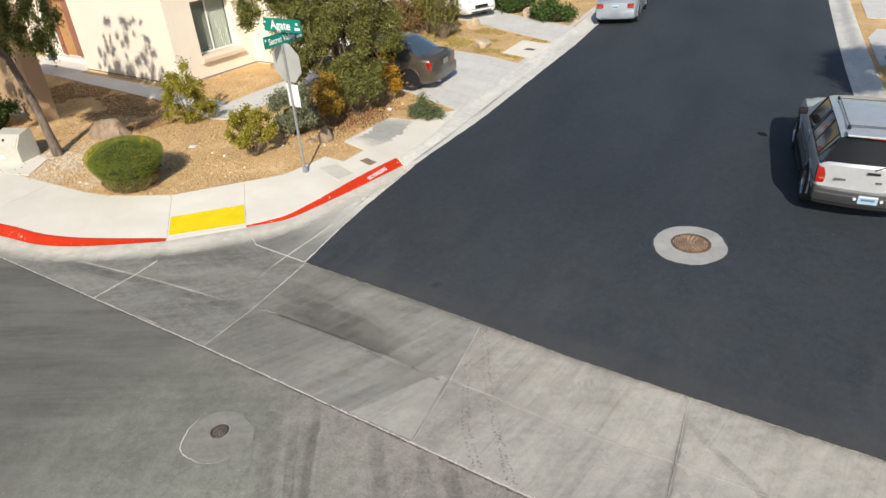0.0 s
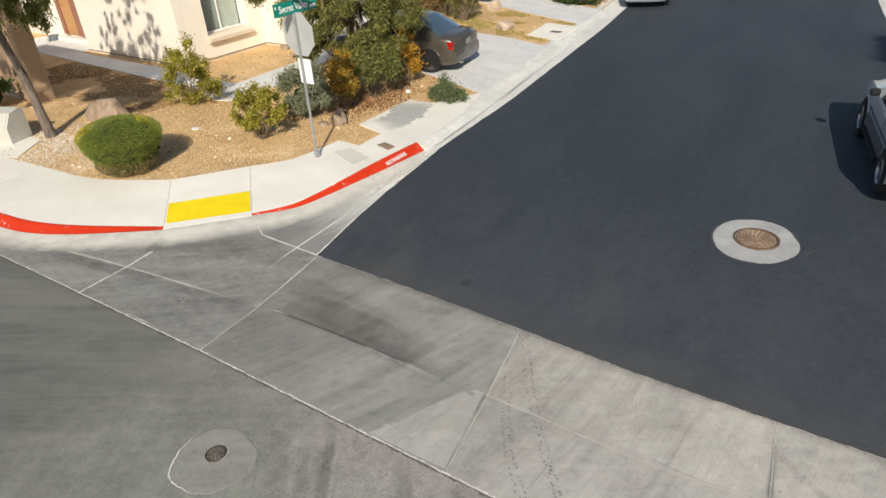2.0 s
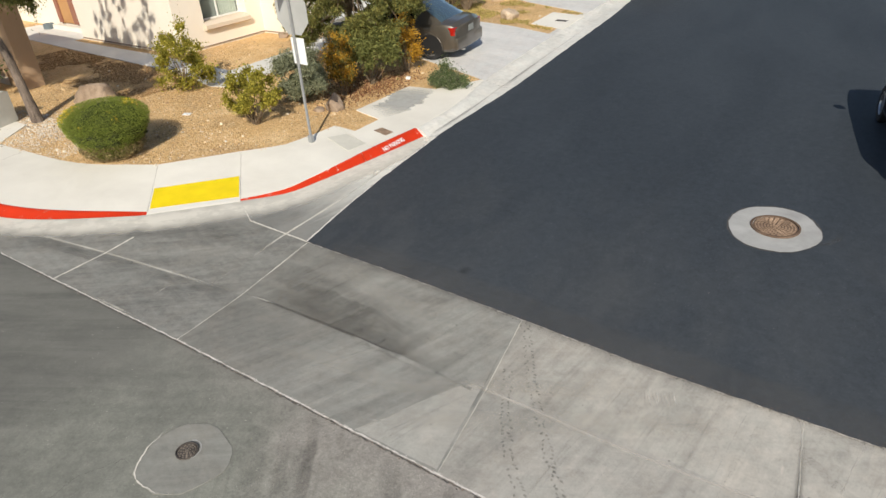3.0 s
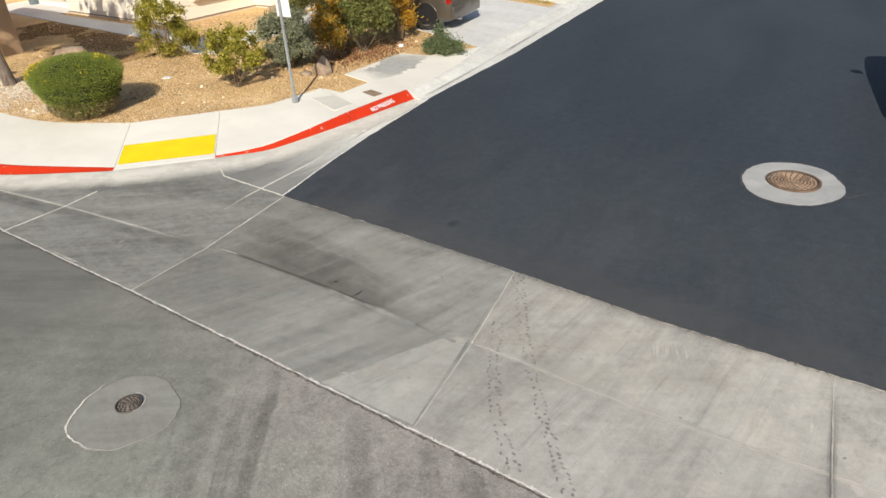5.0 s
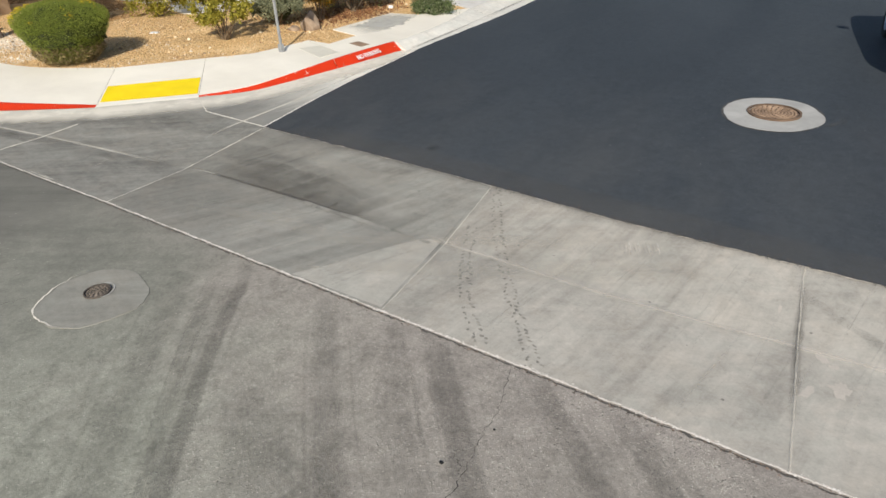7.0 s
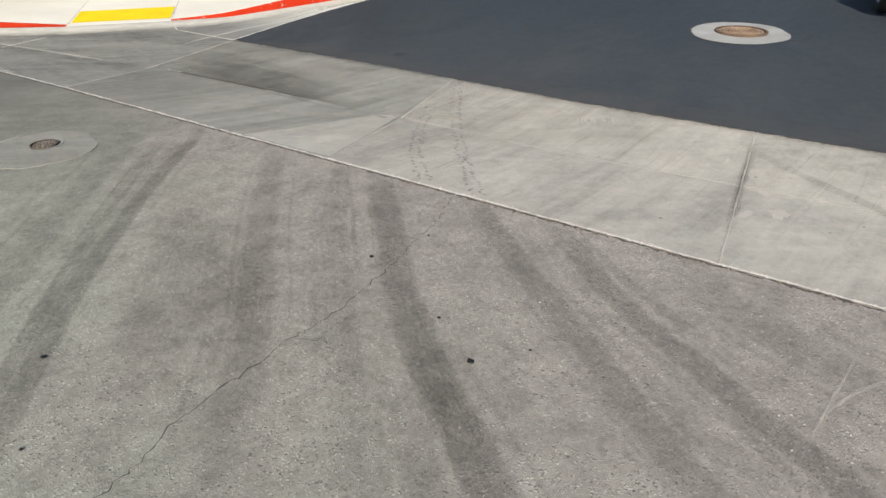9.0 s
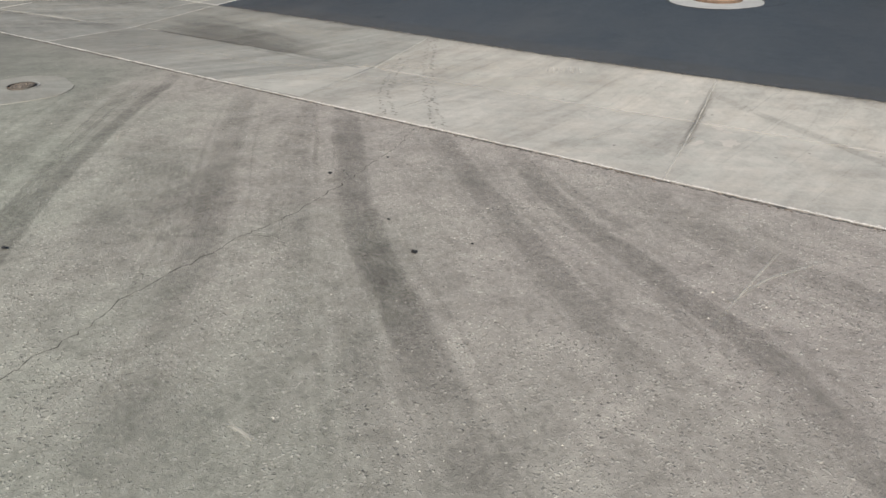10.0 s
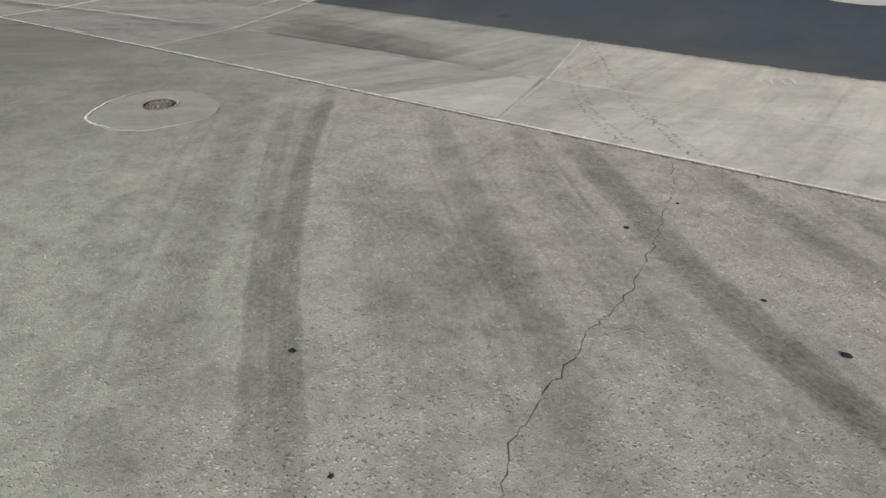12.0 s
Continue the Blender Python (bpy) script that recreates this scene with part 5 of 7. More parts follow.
rolled_kerb([(-0.855, 4.15)] + EDGE_WEST[4:], 1, "kerb", "pale rolled concrete kerb and gutter pan")
for k, line in enumerate([[(-0.98, 4.3), (-1.09, 5.2), (-1.16, 6.0), (-1.35, 7.2), (-1.53, 8.6), (-1.79, 10.55), (-2.23, 13.8)], [(-1.00, 4.2), (-1.12, 5.0), (-1.20, 5.7), (-1.38, 6.9)], [(-0.98, 4.25), (-1.06, 5.0), (-1.13, 5.7), (-1.22, 6.4)], [(-1.10, 4.4), (-1.16, 5.0), (-1.25, 5.6)], [(-1.3, 7.4), (-1.5, 8.6), (-1.66, 9.8)]]):
    road_mark("dirt_streak", line, (0.018, 0.03, 0.05, 0.05, 0.05)[k], M_SMUDGE if k < 2 else M_TYREMARK, 0.016 + 0.002 * k, gutter, "dark dirt streak in the gutter pan", 0.5, k, 0.08)
rolled_kerb(EDGE_EAST, -1, "kerb", "pale rolled concrete kerb across the street")

# yard and the plots behind
back_edge = [(q[0] + 0.05, q[1] - 0.06) for q in spline([p[0] for p in PAVE[1:]], 0.4)]
yard_line = [(-60, -2.6)] + back_edge + [(-2.3, 3.45), (-2.25, 4.3), (-2.0, 5.0), (-2.05, 6.3), (-1.95, 7.6), (-2.12, 8.9), (-2.50, 11.9), (-2.85, 14.8), (-3.15, 17.3), (-3.65, 20.4), (-4.25, 24.5), (-6.0, 40), (-8.4, 60), (-60, 60)]
yard = part("yard", sheet(yard_line, 0.124), M_GRAVEL)
tagged(yard, "tan gravel front yard with dry soil", "yard", kind="structure")
plot_line = [(11.2, 0.3), (10.0, 1.7), (9.2, 3.6), (8.6, 6.3), (7.85, 10.0), (7.27, 12.97), (6.85, 15.05), (6.3, 17.96), (5.15, 24.29), (2.35, 40), (-1.4, 60), (60, 60), (60, 0.3)]
plot = part("yard", sheet(plot_line, 0.124), M_GRAVEL)
tagged(plot, "tan gravel plot across the street", "yard", kind="structure")


def paving(outline, material, label, category, z=0.142):
    ob = part("path" if category == "path" else "driveway", sheet(outline, z, 0.1), material)
    return tagged(ob, label, category, kind="structure")


D1 = [(-1.80, 7.42), (-3.10, 7.93), (-4.3, 8.36), (-11.2, 10.6), (-11.2, 14.3), (-5.5, 12.85), (-4.1, 12.62), (-2.42, 12.05), (-2.08, 9.2)]
paving(D1, M_DRIVE, "pale concrete driveway", "driveway")
D2 = [(-2.85, 15.1), (-5.4, 16.15), (-7.2, 17.0), (-13, 19.3), (-14.5, 22.2), (-8.0, 19.6), (-5.5, 18.4), (-3.12, 17.45)]
paving(D2, M_DRIVE, "pale concrete driveway of the next house", "driveway")
pad2 = paving([(-3.78, 13.15), (-2.55, 12.80), (-2.75, 14.72), (-3.98, 14.92)], M_WALK, "small concrete pad with a meter lid", "pad")
part("lid", boxed(-3.28, -2.92, 13.72, 13.92, 0.13, 0.15, 0.004), M_IRON, pad2, "dark meter lid")
paving([(-7.0, 4.42), (-7.75, 4.15), (-9.9, 4.60), (-15.5, 4.80), (-19.5, 5.0), (-21.5, 5.6), (-21.5, 6.5), (-17.1, 6.48), (-17.1, 5.55), (-12.5, 5.55), (-9.6, 5.40), (-8.5, 5.35), (-8.6, 7.6), (-9.0, 9.4), (-8.0, 9.6), (-7.55, 7.0)], M_PATH, "pale concrete garden path to the house door", "path")
paving([(6.95, 15.4), (8.6, 15.4), (9.5, 20.0), (6.45, 20.0), (6.35, 18.6)], M_DRIVE, "shaded concrete driveway across the street", "driveway")
paving([(6.0, 21.7), (9.5, 21.7), (9.5, 27), (5.1, 27)], M_DRIVE, "pale concrete driveway across the street", "driveway")
paving([(-11.2, -0.55), (-9.0, -0.62), (-8.55, -0.46), (-9.2, 0.35), (-10.9, 0.3)], M_WALK, "concrete pad under a utility cabinet", "pad", 0.143)


def inside(x, y, poly):
    hit, j = False, len(poly) - 1
    for i in range(len(poly)):
        (xi, yi), (xj, yj) = poly[i][:2], poly[j][:2]
        if (yi > y) != (yj > y) and x < (xj - xi) * (y - yi) / (yj - yi) + xi:
            hit = not hit
        j = i
    return hit


yard_keep = [(float(a), float(b)) for a, b in yard_line]


def scatter(name, label, material, count, spots, seed, smallest, spread):
    """Loose stones strewn over the yard."""
    verts, faces = [], []
    rs = random.Random(seed)
    done = 0
    while done < count:
        x0, x1, y0, y1 = rs.choices([q[:4] for q in spots], [q[4] for q in spots])[0]
        x, y = rs.uniform(x0, x1), rs.uniform(y0, y1)
        if not inside(x, y, yard_keep) or inside(x, y, PAD) or inside(x, y, D1):
            continue
        if noise.noise(Vector((x * 0.9, y * 0.9, seed))) < rs.uniform(-0.75, 0.15):
            continue
        done += 1
        big = rs.random()
        r = smallest + spread * big**3 + (0.026 * rs.random() if big > 0.985 else 0)
        base, turn = len(verts), rs.uniform(0, 6.3)
        for k in range(4):
            w, f = turn + k * 1.571, r * rs.uniform(0.7, 1.3)
            verts.append((x + f * math.cos(w), y + f * math.sin(w), 0.122))
        for k in range(4):
            w, f = turn + 0.4 + k * 1.571, r * rs.uniform(0.4, 0.8)
            verts.append((x + f * math.cos(w), y + f * math.sin(w), 0.124 + r * rs.uniform(0.5, 1.0)))
        for k in range(4):
            faces.append((base + k, base + (k + 1) % 4, base + 4 + (k + 1) % 4, base + 4 + k))
        faces.append((base + 4, base + 5, base + 6, base + 7))
    me = bpy.data.meshes.new(name)
    me.from_pydata(verts, [], faces)
    return tagged(part(name, me, material), label, "gravel", kind="stuff")


scatter("yard_stones", "loose tan gravel stones in the yard", M_PEBBLE, 26000, [(-12, -2, -0.6, 8, 0.85), (-13, -2.5, 8, 19, 0.15)], 11, 0.006, 0.011)
M_PALEPEB = island("pale_pebbles", [(0.0, (0.36, 0.30, 0.24)), (0.4, (0.60, 0.53, 0.44)), (1.0, (0.80, 0.74, 0.65))])
scatter("pale_stones", "whitish gravel under the leaning tree", M_PALEPEB, 9000, [(-10.5, -6.4, -0.7, 0.9, 0.7), (-9.6, -7.4, 0.2, 1.6, 0.2), (-6.4, -3.4, 0.2, 2.2, 0.03)], 12, 0.006, 0.012)

# ---- house on the corner ----
def wall_with_hole(axis, at, a0, a1, z0, z1, hole, thick):
    """A wall along x ("y" fixed at at) or along y ("x" fixed), with one opening (a, b, low, high) cut through."""
    bm = bmesh.new()
    ha, hb, hz0, hz1 = hole
    for u0, u1, w0, w1 in ((a0, ha, z0, z1), (hb, a1, z0, z1), (ha, hb, z0, hz0), (ha, hb, hz1, z1)):
        if u1 - u0 < 0.01 or w1 - w0 < 0.01:
            continue
        if axis == "x":
            box(bm, at - thick, at, u0, u1, w0, w1)
        else:
            box(bm, u0, u1, at, at + thick, w0, w1)
    bmesh.ops.remove_doubles(bm, verts=bm.verts, dist=0.001)
    return bm


house = thing("house", "cream stucco house with a recessed window and brown door", "house")
TOP = 3.05
part("wall", boxed(-17.0, -11.40, 5.88, 6.13, 0.0, TOP), M_STUCCO, house, "cream stucco wall in dappled tree shade")
part("wall", wall_with_hole("x", -11.40, 6.135, 9.05, 0.0, TOP, (6.86, 8.47, 0.86, 2.55), 0.45), M_STUCCO, house)
part("wall", boxed(-11.40, -9.4, 9.05, 9.30, 0.0, TOP), M_STUCCO, house)
part("wall", boxed(-9.65, -9.4, 9.31, 10.2, 0.0, TOP), M_STUCCO, house)
part("wall", boxed(-9.65, -9.4, 10.2, 14.2, 2.25, TOP), M_STUCCO, house)
part("wall", boxed(-9.65, -9.4, 14.21, 15.0, 0.0, TOP), M_STUCCO, house)
part("wall", boxed(-26.0, -17.01, 6.75, 7.0, 0.0, TOP), M_STUCCO, house)
part("wall", boxed(-17.25, -17.0, 6.14, 6.74, 0.0, TOP), M_STUCCO, house)
part("wall", boxed(-26.0, -9.66, 15.01, 15.25, 0.0, TOP), M_STUCCO, house)
part("wall", boxed(-26.25, -26.01, 6.75, 15.25, 0.0, TOP), M_STUCCO, house)
for x0, x1, y0, y1 in ((-17.0, -11.38, 5.855, 5.88), ):
    part("weep_screed", boxed(x0, x1, y0, y1, 0.17, 0.20, 0.004), M_SCREED, house, "thin dark line along the foot of the wall")
part("weep_screed", boxed(-11.40, -11.375, 5.86, 9.02, 0.17, 0.20, 0.004), M_SCREED, house)
part("weep_screed", boxed(-11.37, -9.4, 9.025, 9.05, 0.17, 0.20, 0.004), M_SCREED, house)
garage = part("garage_door", boxed(-9.62, -9.56, 10.2, 14.2, 0.12, 2.25, 0.005), M_FRAME, house, "white sectional garage door")
for k in range(4):
    part("panel", boxed(-9.56, -9.545, 10.25, 14.15, 0.17 + 0.52 * k, 0.62 + 0.52 * k, 0.006), M_FRAME, garage)
roof = bmesh.new()
ring0 = [roof.verts.new(v) for v in ((-26.4, 5.75, TOP), (-11.2, 5.75, TOP), (-11.2, 8.95, TOP), (-9.2, 8.95, TOP), (-9.2, 15.4, TOP), (-26.4, 15.4, TOP))]
ring1 = [roof.verts.new(v) for v in ((-22.5, 10.2, 4.5), (-14.6, 10.0, 4.5), (-14.4, 11.3, 4.5), (-13.6, 12.1, 4.5), (-13.6, 12.2, 4.5), (-22.5, 11.2, 4.5))]
for i in range(6):
    roof.faces.new((ring0[i], ring0[(i + 1) % 6], ring1[(i + 1) % 6], ring1[i]))
roof.faces.new(ring1)
roof.faces.new(ring0[::-1])
part("roof", roof, M_TILE, house, "brown tile roof")
win = part("window", boxed(-11.86, -11.82, 6.865, 8.465, 0.865, 2.545), M_DIM, house, "sliding window with pale curtains behind glass")
bm = bmesh.new()
for y0, y1, z0, z1 in ((6.865, 6.915, 0.865, 2.545), (8.415, 8.465, 0.865, 2.545), (6.915, 8.415, 0.865, 0.915), (6.915, 8.415, 2.495, 2.545), (7.60, 7.645, 0.915, 2.495)):
    box(bm, -11.75, -11.71, y0, y1, z0, z1, 0.004)
part("frame", bm, M_FRAME, win, "white window frame")
for y0, y1 in ((6.916, 7.599), (7.646, 8.414)):
    p = part("pane", boxed(-11.733, -11.727, y0, y1, 0.916, 2.494), M_PANE, win)
    p.visible_shadow = False
for k in range(9):
    part("curtain_fold", boxed(-11.80, -11.785, 7.66 + 0.082 * k, 7.725 + 0.082 * k, 0.9, 2.5, 0.004), M_CURTAIN, win)
# sloping stucco sill that stands out from the wall
sill = bmesh.new()
prof = [(-11.71, 0.862), (-11.40, 0.865), (-11.24, 0.79), (-11.24, 0.68), (-11.28, 0.65), (-11.40, 0.64)]
rows = [[(x, y, z) for x, z in prof] for y in (6.80, 8.48)]
sb = loft(rows, True)
sb.verts.ensure_lookup_table()
sb.faces.new([sb.verts[i] for i in range(6)])
sb.faces.new([sb.verts[i] for i in range(6, 12)])
part("sill", sb, M_TRIM, win, "thick sloping stucco sill")

door = part("door", boxed(-19.80, -18.90, 6.69, 6.745, 0.32, 2.5, 0.006), M_DOOR, house, "orange-brown entry door")
part("door_trim", boxed(-18.90, -18.22, 6.60, 6.748, 0.32, 2.7, 0.012), M_DOORTRIM, house, "reddish brown surround")
part("door_trim", boxed(-20.0, -19.80, 6.62, 6.748, 0.32, 2.7, 0.012), M_DOORTRIM, house)
for k in range(2):
    part("panel", boxed(-19.68, -19.0, 6.675, 6.69, 0.45 + k * 1.0, 1.30 + k * 1.0, 0.008), M_DOOR, door)
step = part("doorstep", boxed(-20.1, -17.1, 6.36, 6.60, 0.12, 0.29, 0.01), M_WALK)
tagged(step, "white concrete doorstep below the entry", "step")
hose = thing("garden_hose", "coiled grey-blue garden hose by the doorstep", "hose", pose(-20.25, 6.30, 0.14))
hb = bmesh.new()
for k in range(4):
    path = [(0.17 * math.cos(w), 0.17 * math.sin(w), 0.03 + 0.045 * k) for w in np.linspace(0, 6.28, 18)]
    tube(hb, path, [0.024] * 18, 6)
part("coil", hb, plain("hose_blue", (0.16, 0.20, 0.22), 0.6), hose)

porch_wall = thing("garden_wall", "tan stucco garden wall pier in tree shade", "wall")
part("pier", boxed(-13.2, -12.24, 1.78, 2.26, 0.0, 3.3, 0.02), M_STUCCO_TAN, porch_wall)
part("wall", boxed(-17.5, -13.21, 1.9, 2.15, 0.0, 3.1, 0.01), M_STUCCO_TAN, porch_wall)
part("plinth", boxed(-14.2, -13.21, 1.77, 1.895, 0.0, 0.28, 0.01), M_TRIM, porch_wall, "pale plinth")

next_house = thing("house", "neighbouring stucco house with a white garage door", "house")
part("wall", boxed(-18.0, -12.4, 16.9, 17.1, 0.0, 3.0), M_STUCCO, next_house)
part("wall", boxed(-12.6, -12.4, 17.11, 24.5, 2.3, 3.0), M_STUCCO, next_house)
part("wall", boxed(-18.0, -12.4, 24.51, 24.7, 0.0, 3.0), M_STUCCO, next_house)
part("garage_door", boxed(-12.56, -12.5, 17.11, 24.5, 0.12, 2.29, 0.005), M_FRAME, next_house)
rb = bmesh.new()
box(rb, -18.2, -12.2, 16.7, 24.9, 3.0, 3.15)
part("roof", rb, M_TILE, next_house)

# ---- street sign ----
sign = thing("street_sign", "stop sign seen from behind under two green name blades", "sign", pose(-2.60, 2.62, 0.135))
PH = 2.735
pb = bmesh.new()
box(pb, -0.019, 0.019, -0.019, 0.019, 0.0, PH, 0.005)
part("pole", pb, M_STEEL, sign, "grey square steel pole")
part("base", boxed(-0.04, 0.04, -0.04, 0.04, 0.0, 0.14, 0.008), M_STEEL, sign)
ob = bmesh.new()
R8 = 0.385 / math.cos(math.pi / 8)
v0 = [ob.verts.new((R8 * math.cos(math.pi / 8 + k * math.pi / 4), 0.034, 2.365 + R8 * math.sin(math.pi / 8 + k * math.pi / 4))) for k in range(8)]
f = ob.faces.new(v0)
ex = bmesh.ops.extrude_face_region(ob, geom=[f])["geom"]
for v in ex:
    if isinstance(v, bmesh.types.BMVert):
        v.co.y += 0.004
octagon = part("stop_plate", ob, M_SIGNBACK, sign, "bare grey back of an octagonal sign")
of = bmesh.new()
of.faces.new([of.verts.new((0.985 * R8 * math.cos(math.pi / 8 + k * math.pi / 4), 0.0405, 2.365 + 0.985 * R8 * math.sin(math.pi / 8 + k * math.pi / 4))) for k in range(8)])
part("face", of, M_RED, octagon)
for z in (2.14, 2.58):
    bb = bmesh.new()
    cyl(bb, 0.012, 0.012, 0.02, pose(0, -0.036, z, 90), 10)
    part("bolt", bb, M_STEEL, sign)
part("notice_plate", boxed(-0.13, 0.20, 0.033, 0.037, 1.47, 1.93), M_WHITE, sign, "blank white plate")


def blade(x0, x1, z0, z1, text, size, tail, turn, y):
    """A green name blade with white writing on both faces and a small bar for the block number."""
    bm = bmesh.new()
    box(bm, x0, x1, -0.004, 0.004, z0, z1, 0.003)
    b = part("name_blade", bm, M_GREEN, sign, "green street name blade with white letters")
    b.matrix_local = pose(0, y, 0, 0, 0, turn)
    mid, h = (x0 + x1) / 2, (z0 + z1) / 2
    for side in (-1, 1):
        m = pose(mid - side * -0.0 - (0.045 if side < 0 else -0.045), side * 0.0055, h - 0.005, 90, 0, 0 if side < 0 else 180)
        lettering(text, size, 0.0006, M_LETTER, b, m @ Matrix.Diagonal((tail, 1, 1, 1)))
        xe = x1 - 0.10 if side < 0 else x0 + 0.10
        part("number_bar", boxed(xe - 0.07, xe + 0.07, side * 0.0055 - 0.0008, side * 0.0055 + 0.0008, h - 0.075, h - 0.025), M_LETTER, b)
        part("suffix_bar", boxed(xe - 0.03, xe + 0.03, side * 0.0055 - 0.0008, side * 0.0055 + 0.0008, h + 0.02, h + 0.065), M_LETTER, b)
        xs = x0 + 0.05 if side < 0 else x1 - 0.05
        part("prefix_bar", boxed(xs - 0.015, xs + 0.015, side * 0.0055 - 0.0008, side * 0.0055 + 0.0008, h + 0.02, h + 0.065), M_LETTER, b)
    return b


blade(-0.40, 0.62, 2.975, 3.225, "Agate", 0.235, 1.0, 0, -0.005)
blade(-0.44, 0.58, 2.725, 2.955, "Secret Valley", 0.165, 0.80, 90, 0.0)
part("bracket", boxed(-0.035, 0.035, -0.02, 0.02, 2.955, 2.99, 0.004), M_STEEL, sign)

# ---- utility cabinet, rocks, litter ----
cab = thing("utility_cabinet", "beige utility cabinet with a sloping lid on a concrete pad", "cabinet", pose(-9.95, 0.02, 0.143, 0, 0, 20) @ Matrix.Scale(0.88, 4))
cb = bmesh.new()
prof = [(-0.34, 0.0), (0.34, 0.0), (0.34, 0.42), (0.10, 0.74), (-0.22, 0.80), (-0.34, 0.74)]
rows = [[(x, y, z) for y, z in [(-p[0], p[1]) for p in prof]] for x in (-0.42, -0.40, 0.40, 0.42)]
rows[0] = [(x, y * 0.96, z * 0.985 + 0.004) for x, y, z in rows[0]]
rows[3] = [(x, y * 0.96, z * 0.985 + 0.004) for x, y, z in rows[3]]
cb = loft(rows, True)
cb.verts.ensure_lookup_table()
cb.faces.new([cb.verts[i] for i in range(6)])
cb.faces.new([cb.verts[i] for i in range(18, 24)])
part("body", cb, M_BEIGE, cab)
lm = pose(0, -0.22, 0.585, 53.1, 0, 0)
lb = bmesh.new()
box(lb, -0.38, 0.38, -0.17, 0.17, 0.0, 0.012, 0.006, m=lm)
part("lid", lb, M_BEIGE, cab, "sloping beige lid")
kb = bmesh.new()
box(kb, -0.10, -0.03, -0.02, 0.05, 0.012, 0.02, 0.002, m=lm)
part("latch", kb, M_BLACK, cab, "dark latch")
part("label_plate", boxed(-0.30, -0.12, -0.347, -0.341, 0.10, 0.20), M_WHITE, cab, "small pale label")


def rock(x, y, z, sx, sy, sz, turn, seed, label, material=M_ROCK):
    bm = bmesh.new()
    bmesh.ops.create_icosphere(bm, subdivisions=4, radius=1.0)
    rs = random.Random(int(seed * 10))
    planes = []
    for _ in range(11):
        d = Vector((rs.gauss(0, 1), rs.gauss(0, 1), rs.gauss(0.25, 0.8))).normalized()
        planes.append((d, rs.uniform(0.62, 0.95)))
    for v in bm.verts:
        n = v.co.normalized()
        # split faces: the ball is cut back by planes
        k = min([1.08] + [h / n.dot(d) for d, h in planes if n.dot(d) > 0.2])
        k *= 1 + 0.06 * noise.noise(n * 3 + Vector((seed, 0, 0))) + 0.05 * noise.noise(n * 8 + Vector((0, seed, 0)))
        v.co = Vector((n.x * sx, n.y * sy, n.z * sz)) * k
    th = part("rock", bm, material, None, "", 28)
    th.matrix_world = pose(x, y, z, 0, 0, turn)
    return tagged(th, label, "rock", "yard boulders")


rock(-9.3, 2.08, 0.22, 0.56, 0.40, 0.42, 20, 9.0, "weathered brown boulder lying in the gravel yard")
rock(-3.55, 4.25, 0.22, 0.22, 0.18, 0.26, 75, 2.3, "small reddish stone at the edge of a shrub")
rock(-3.85, 4.05, 0.15, 0.13, 0.10, 0.09, 10, 3.0, "small pale stone beside a grey shrub")
pale_rock = grainy("pale_rock", (0.34, 0.245, 0.16), (0.66, 0.53, 0.40), 9, 40, 0.95, 0.7, contrast=0.4)
rock(-4.85, 13.6, 0.2, 0.38, 0.28, 0.27, 70, 4.0, "pale sandstone boulder on a gravel strip", pale_rock)
rock(-6.9, 16.2, 0.25, 0.30, 0.24, 0.26, 30, 5.0, "pale sandstone boulder beside a driveway", pale_rock)
rock(-5.6, 18.9, 0.28, 0.45, 0.3, 0.34, 30, 6.0, "tan boulder among shrubs", pale_rock)
rock(-3.75, 18.6, 0.28, 0.28, 0.24, 0.30, 30, 7.0, "tan boulder near the kerb", pale_rock)
rock(-10.2, 9.0 - 0.25, 0.2, 0.16, 0.13, 0.12, 30, 8.0, "small brown stone at the foot of a wall")
lt = part("litter", boxed(-0.09, 0.09, -0.06, 0.06, 0.0, 0.012, 0.004), M_WHITE)
lt.matrix_world = pose(-6.42, 2.53, 0.128, 4, 3, 30)
tagged(lt, "scrap of white paper on the gravel", "litter")
lt = part("litter", boxed(-0.055, 0.055, -0.04, 0.04, 0.0, 0.07, 0.02), M_WHITE)
lt.matrix_world = pose(-3.55, 6.75, 0.128, 4, 3, 30)
tagged(lt, "crumpled white paper under the shrubs", "litter")

# ---- plants ----
def leaf_mesh(name, centres, normals, size, seed, long=1.7, spread=0.9, droop=0.0):
    """Many small folded leaves round the given places."""
    r = np.random.RandomState(seed)
    n = len(centres)
    d = r.normal(size=(n, 3)) * spread + normals
    d[:, 2] -= droop
    d /= np.linalg.norm(d, axis=1)[:, None]
    t = np.cross(d, r.normal(size=(n, 3)))
    t /= np.linalg.norm(t, axis=1)[:, None] + 1e-9
    up = np.cross(d, t)
    s = size * r.uniform(0.6, 1.35, n)[:, None]
    base = centres - d * s * long * 0.5
    tip = centres + d * s * long * 0.5
    left = centres + t * s * 0.5 + up * s * 0.14
    right = centres - t * s * 0.5 + up * s * 0.14
    v = np.stack([base, left, tip, right], 1).reshape(-1, 3)
    idx = np.arange(n)[:, None] * 4
    f = np.concatenate([idx + np.array([[0, 1, 2]]), idx + np.array([[0, 2, 3]])], 0)
    me = bpy.data.meshes.new(name)
    me.from_pydata(v.tolist(), [], f.tolist())
    return me


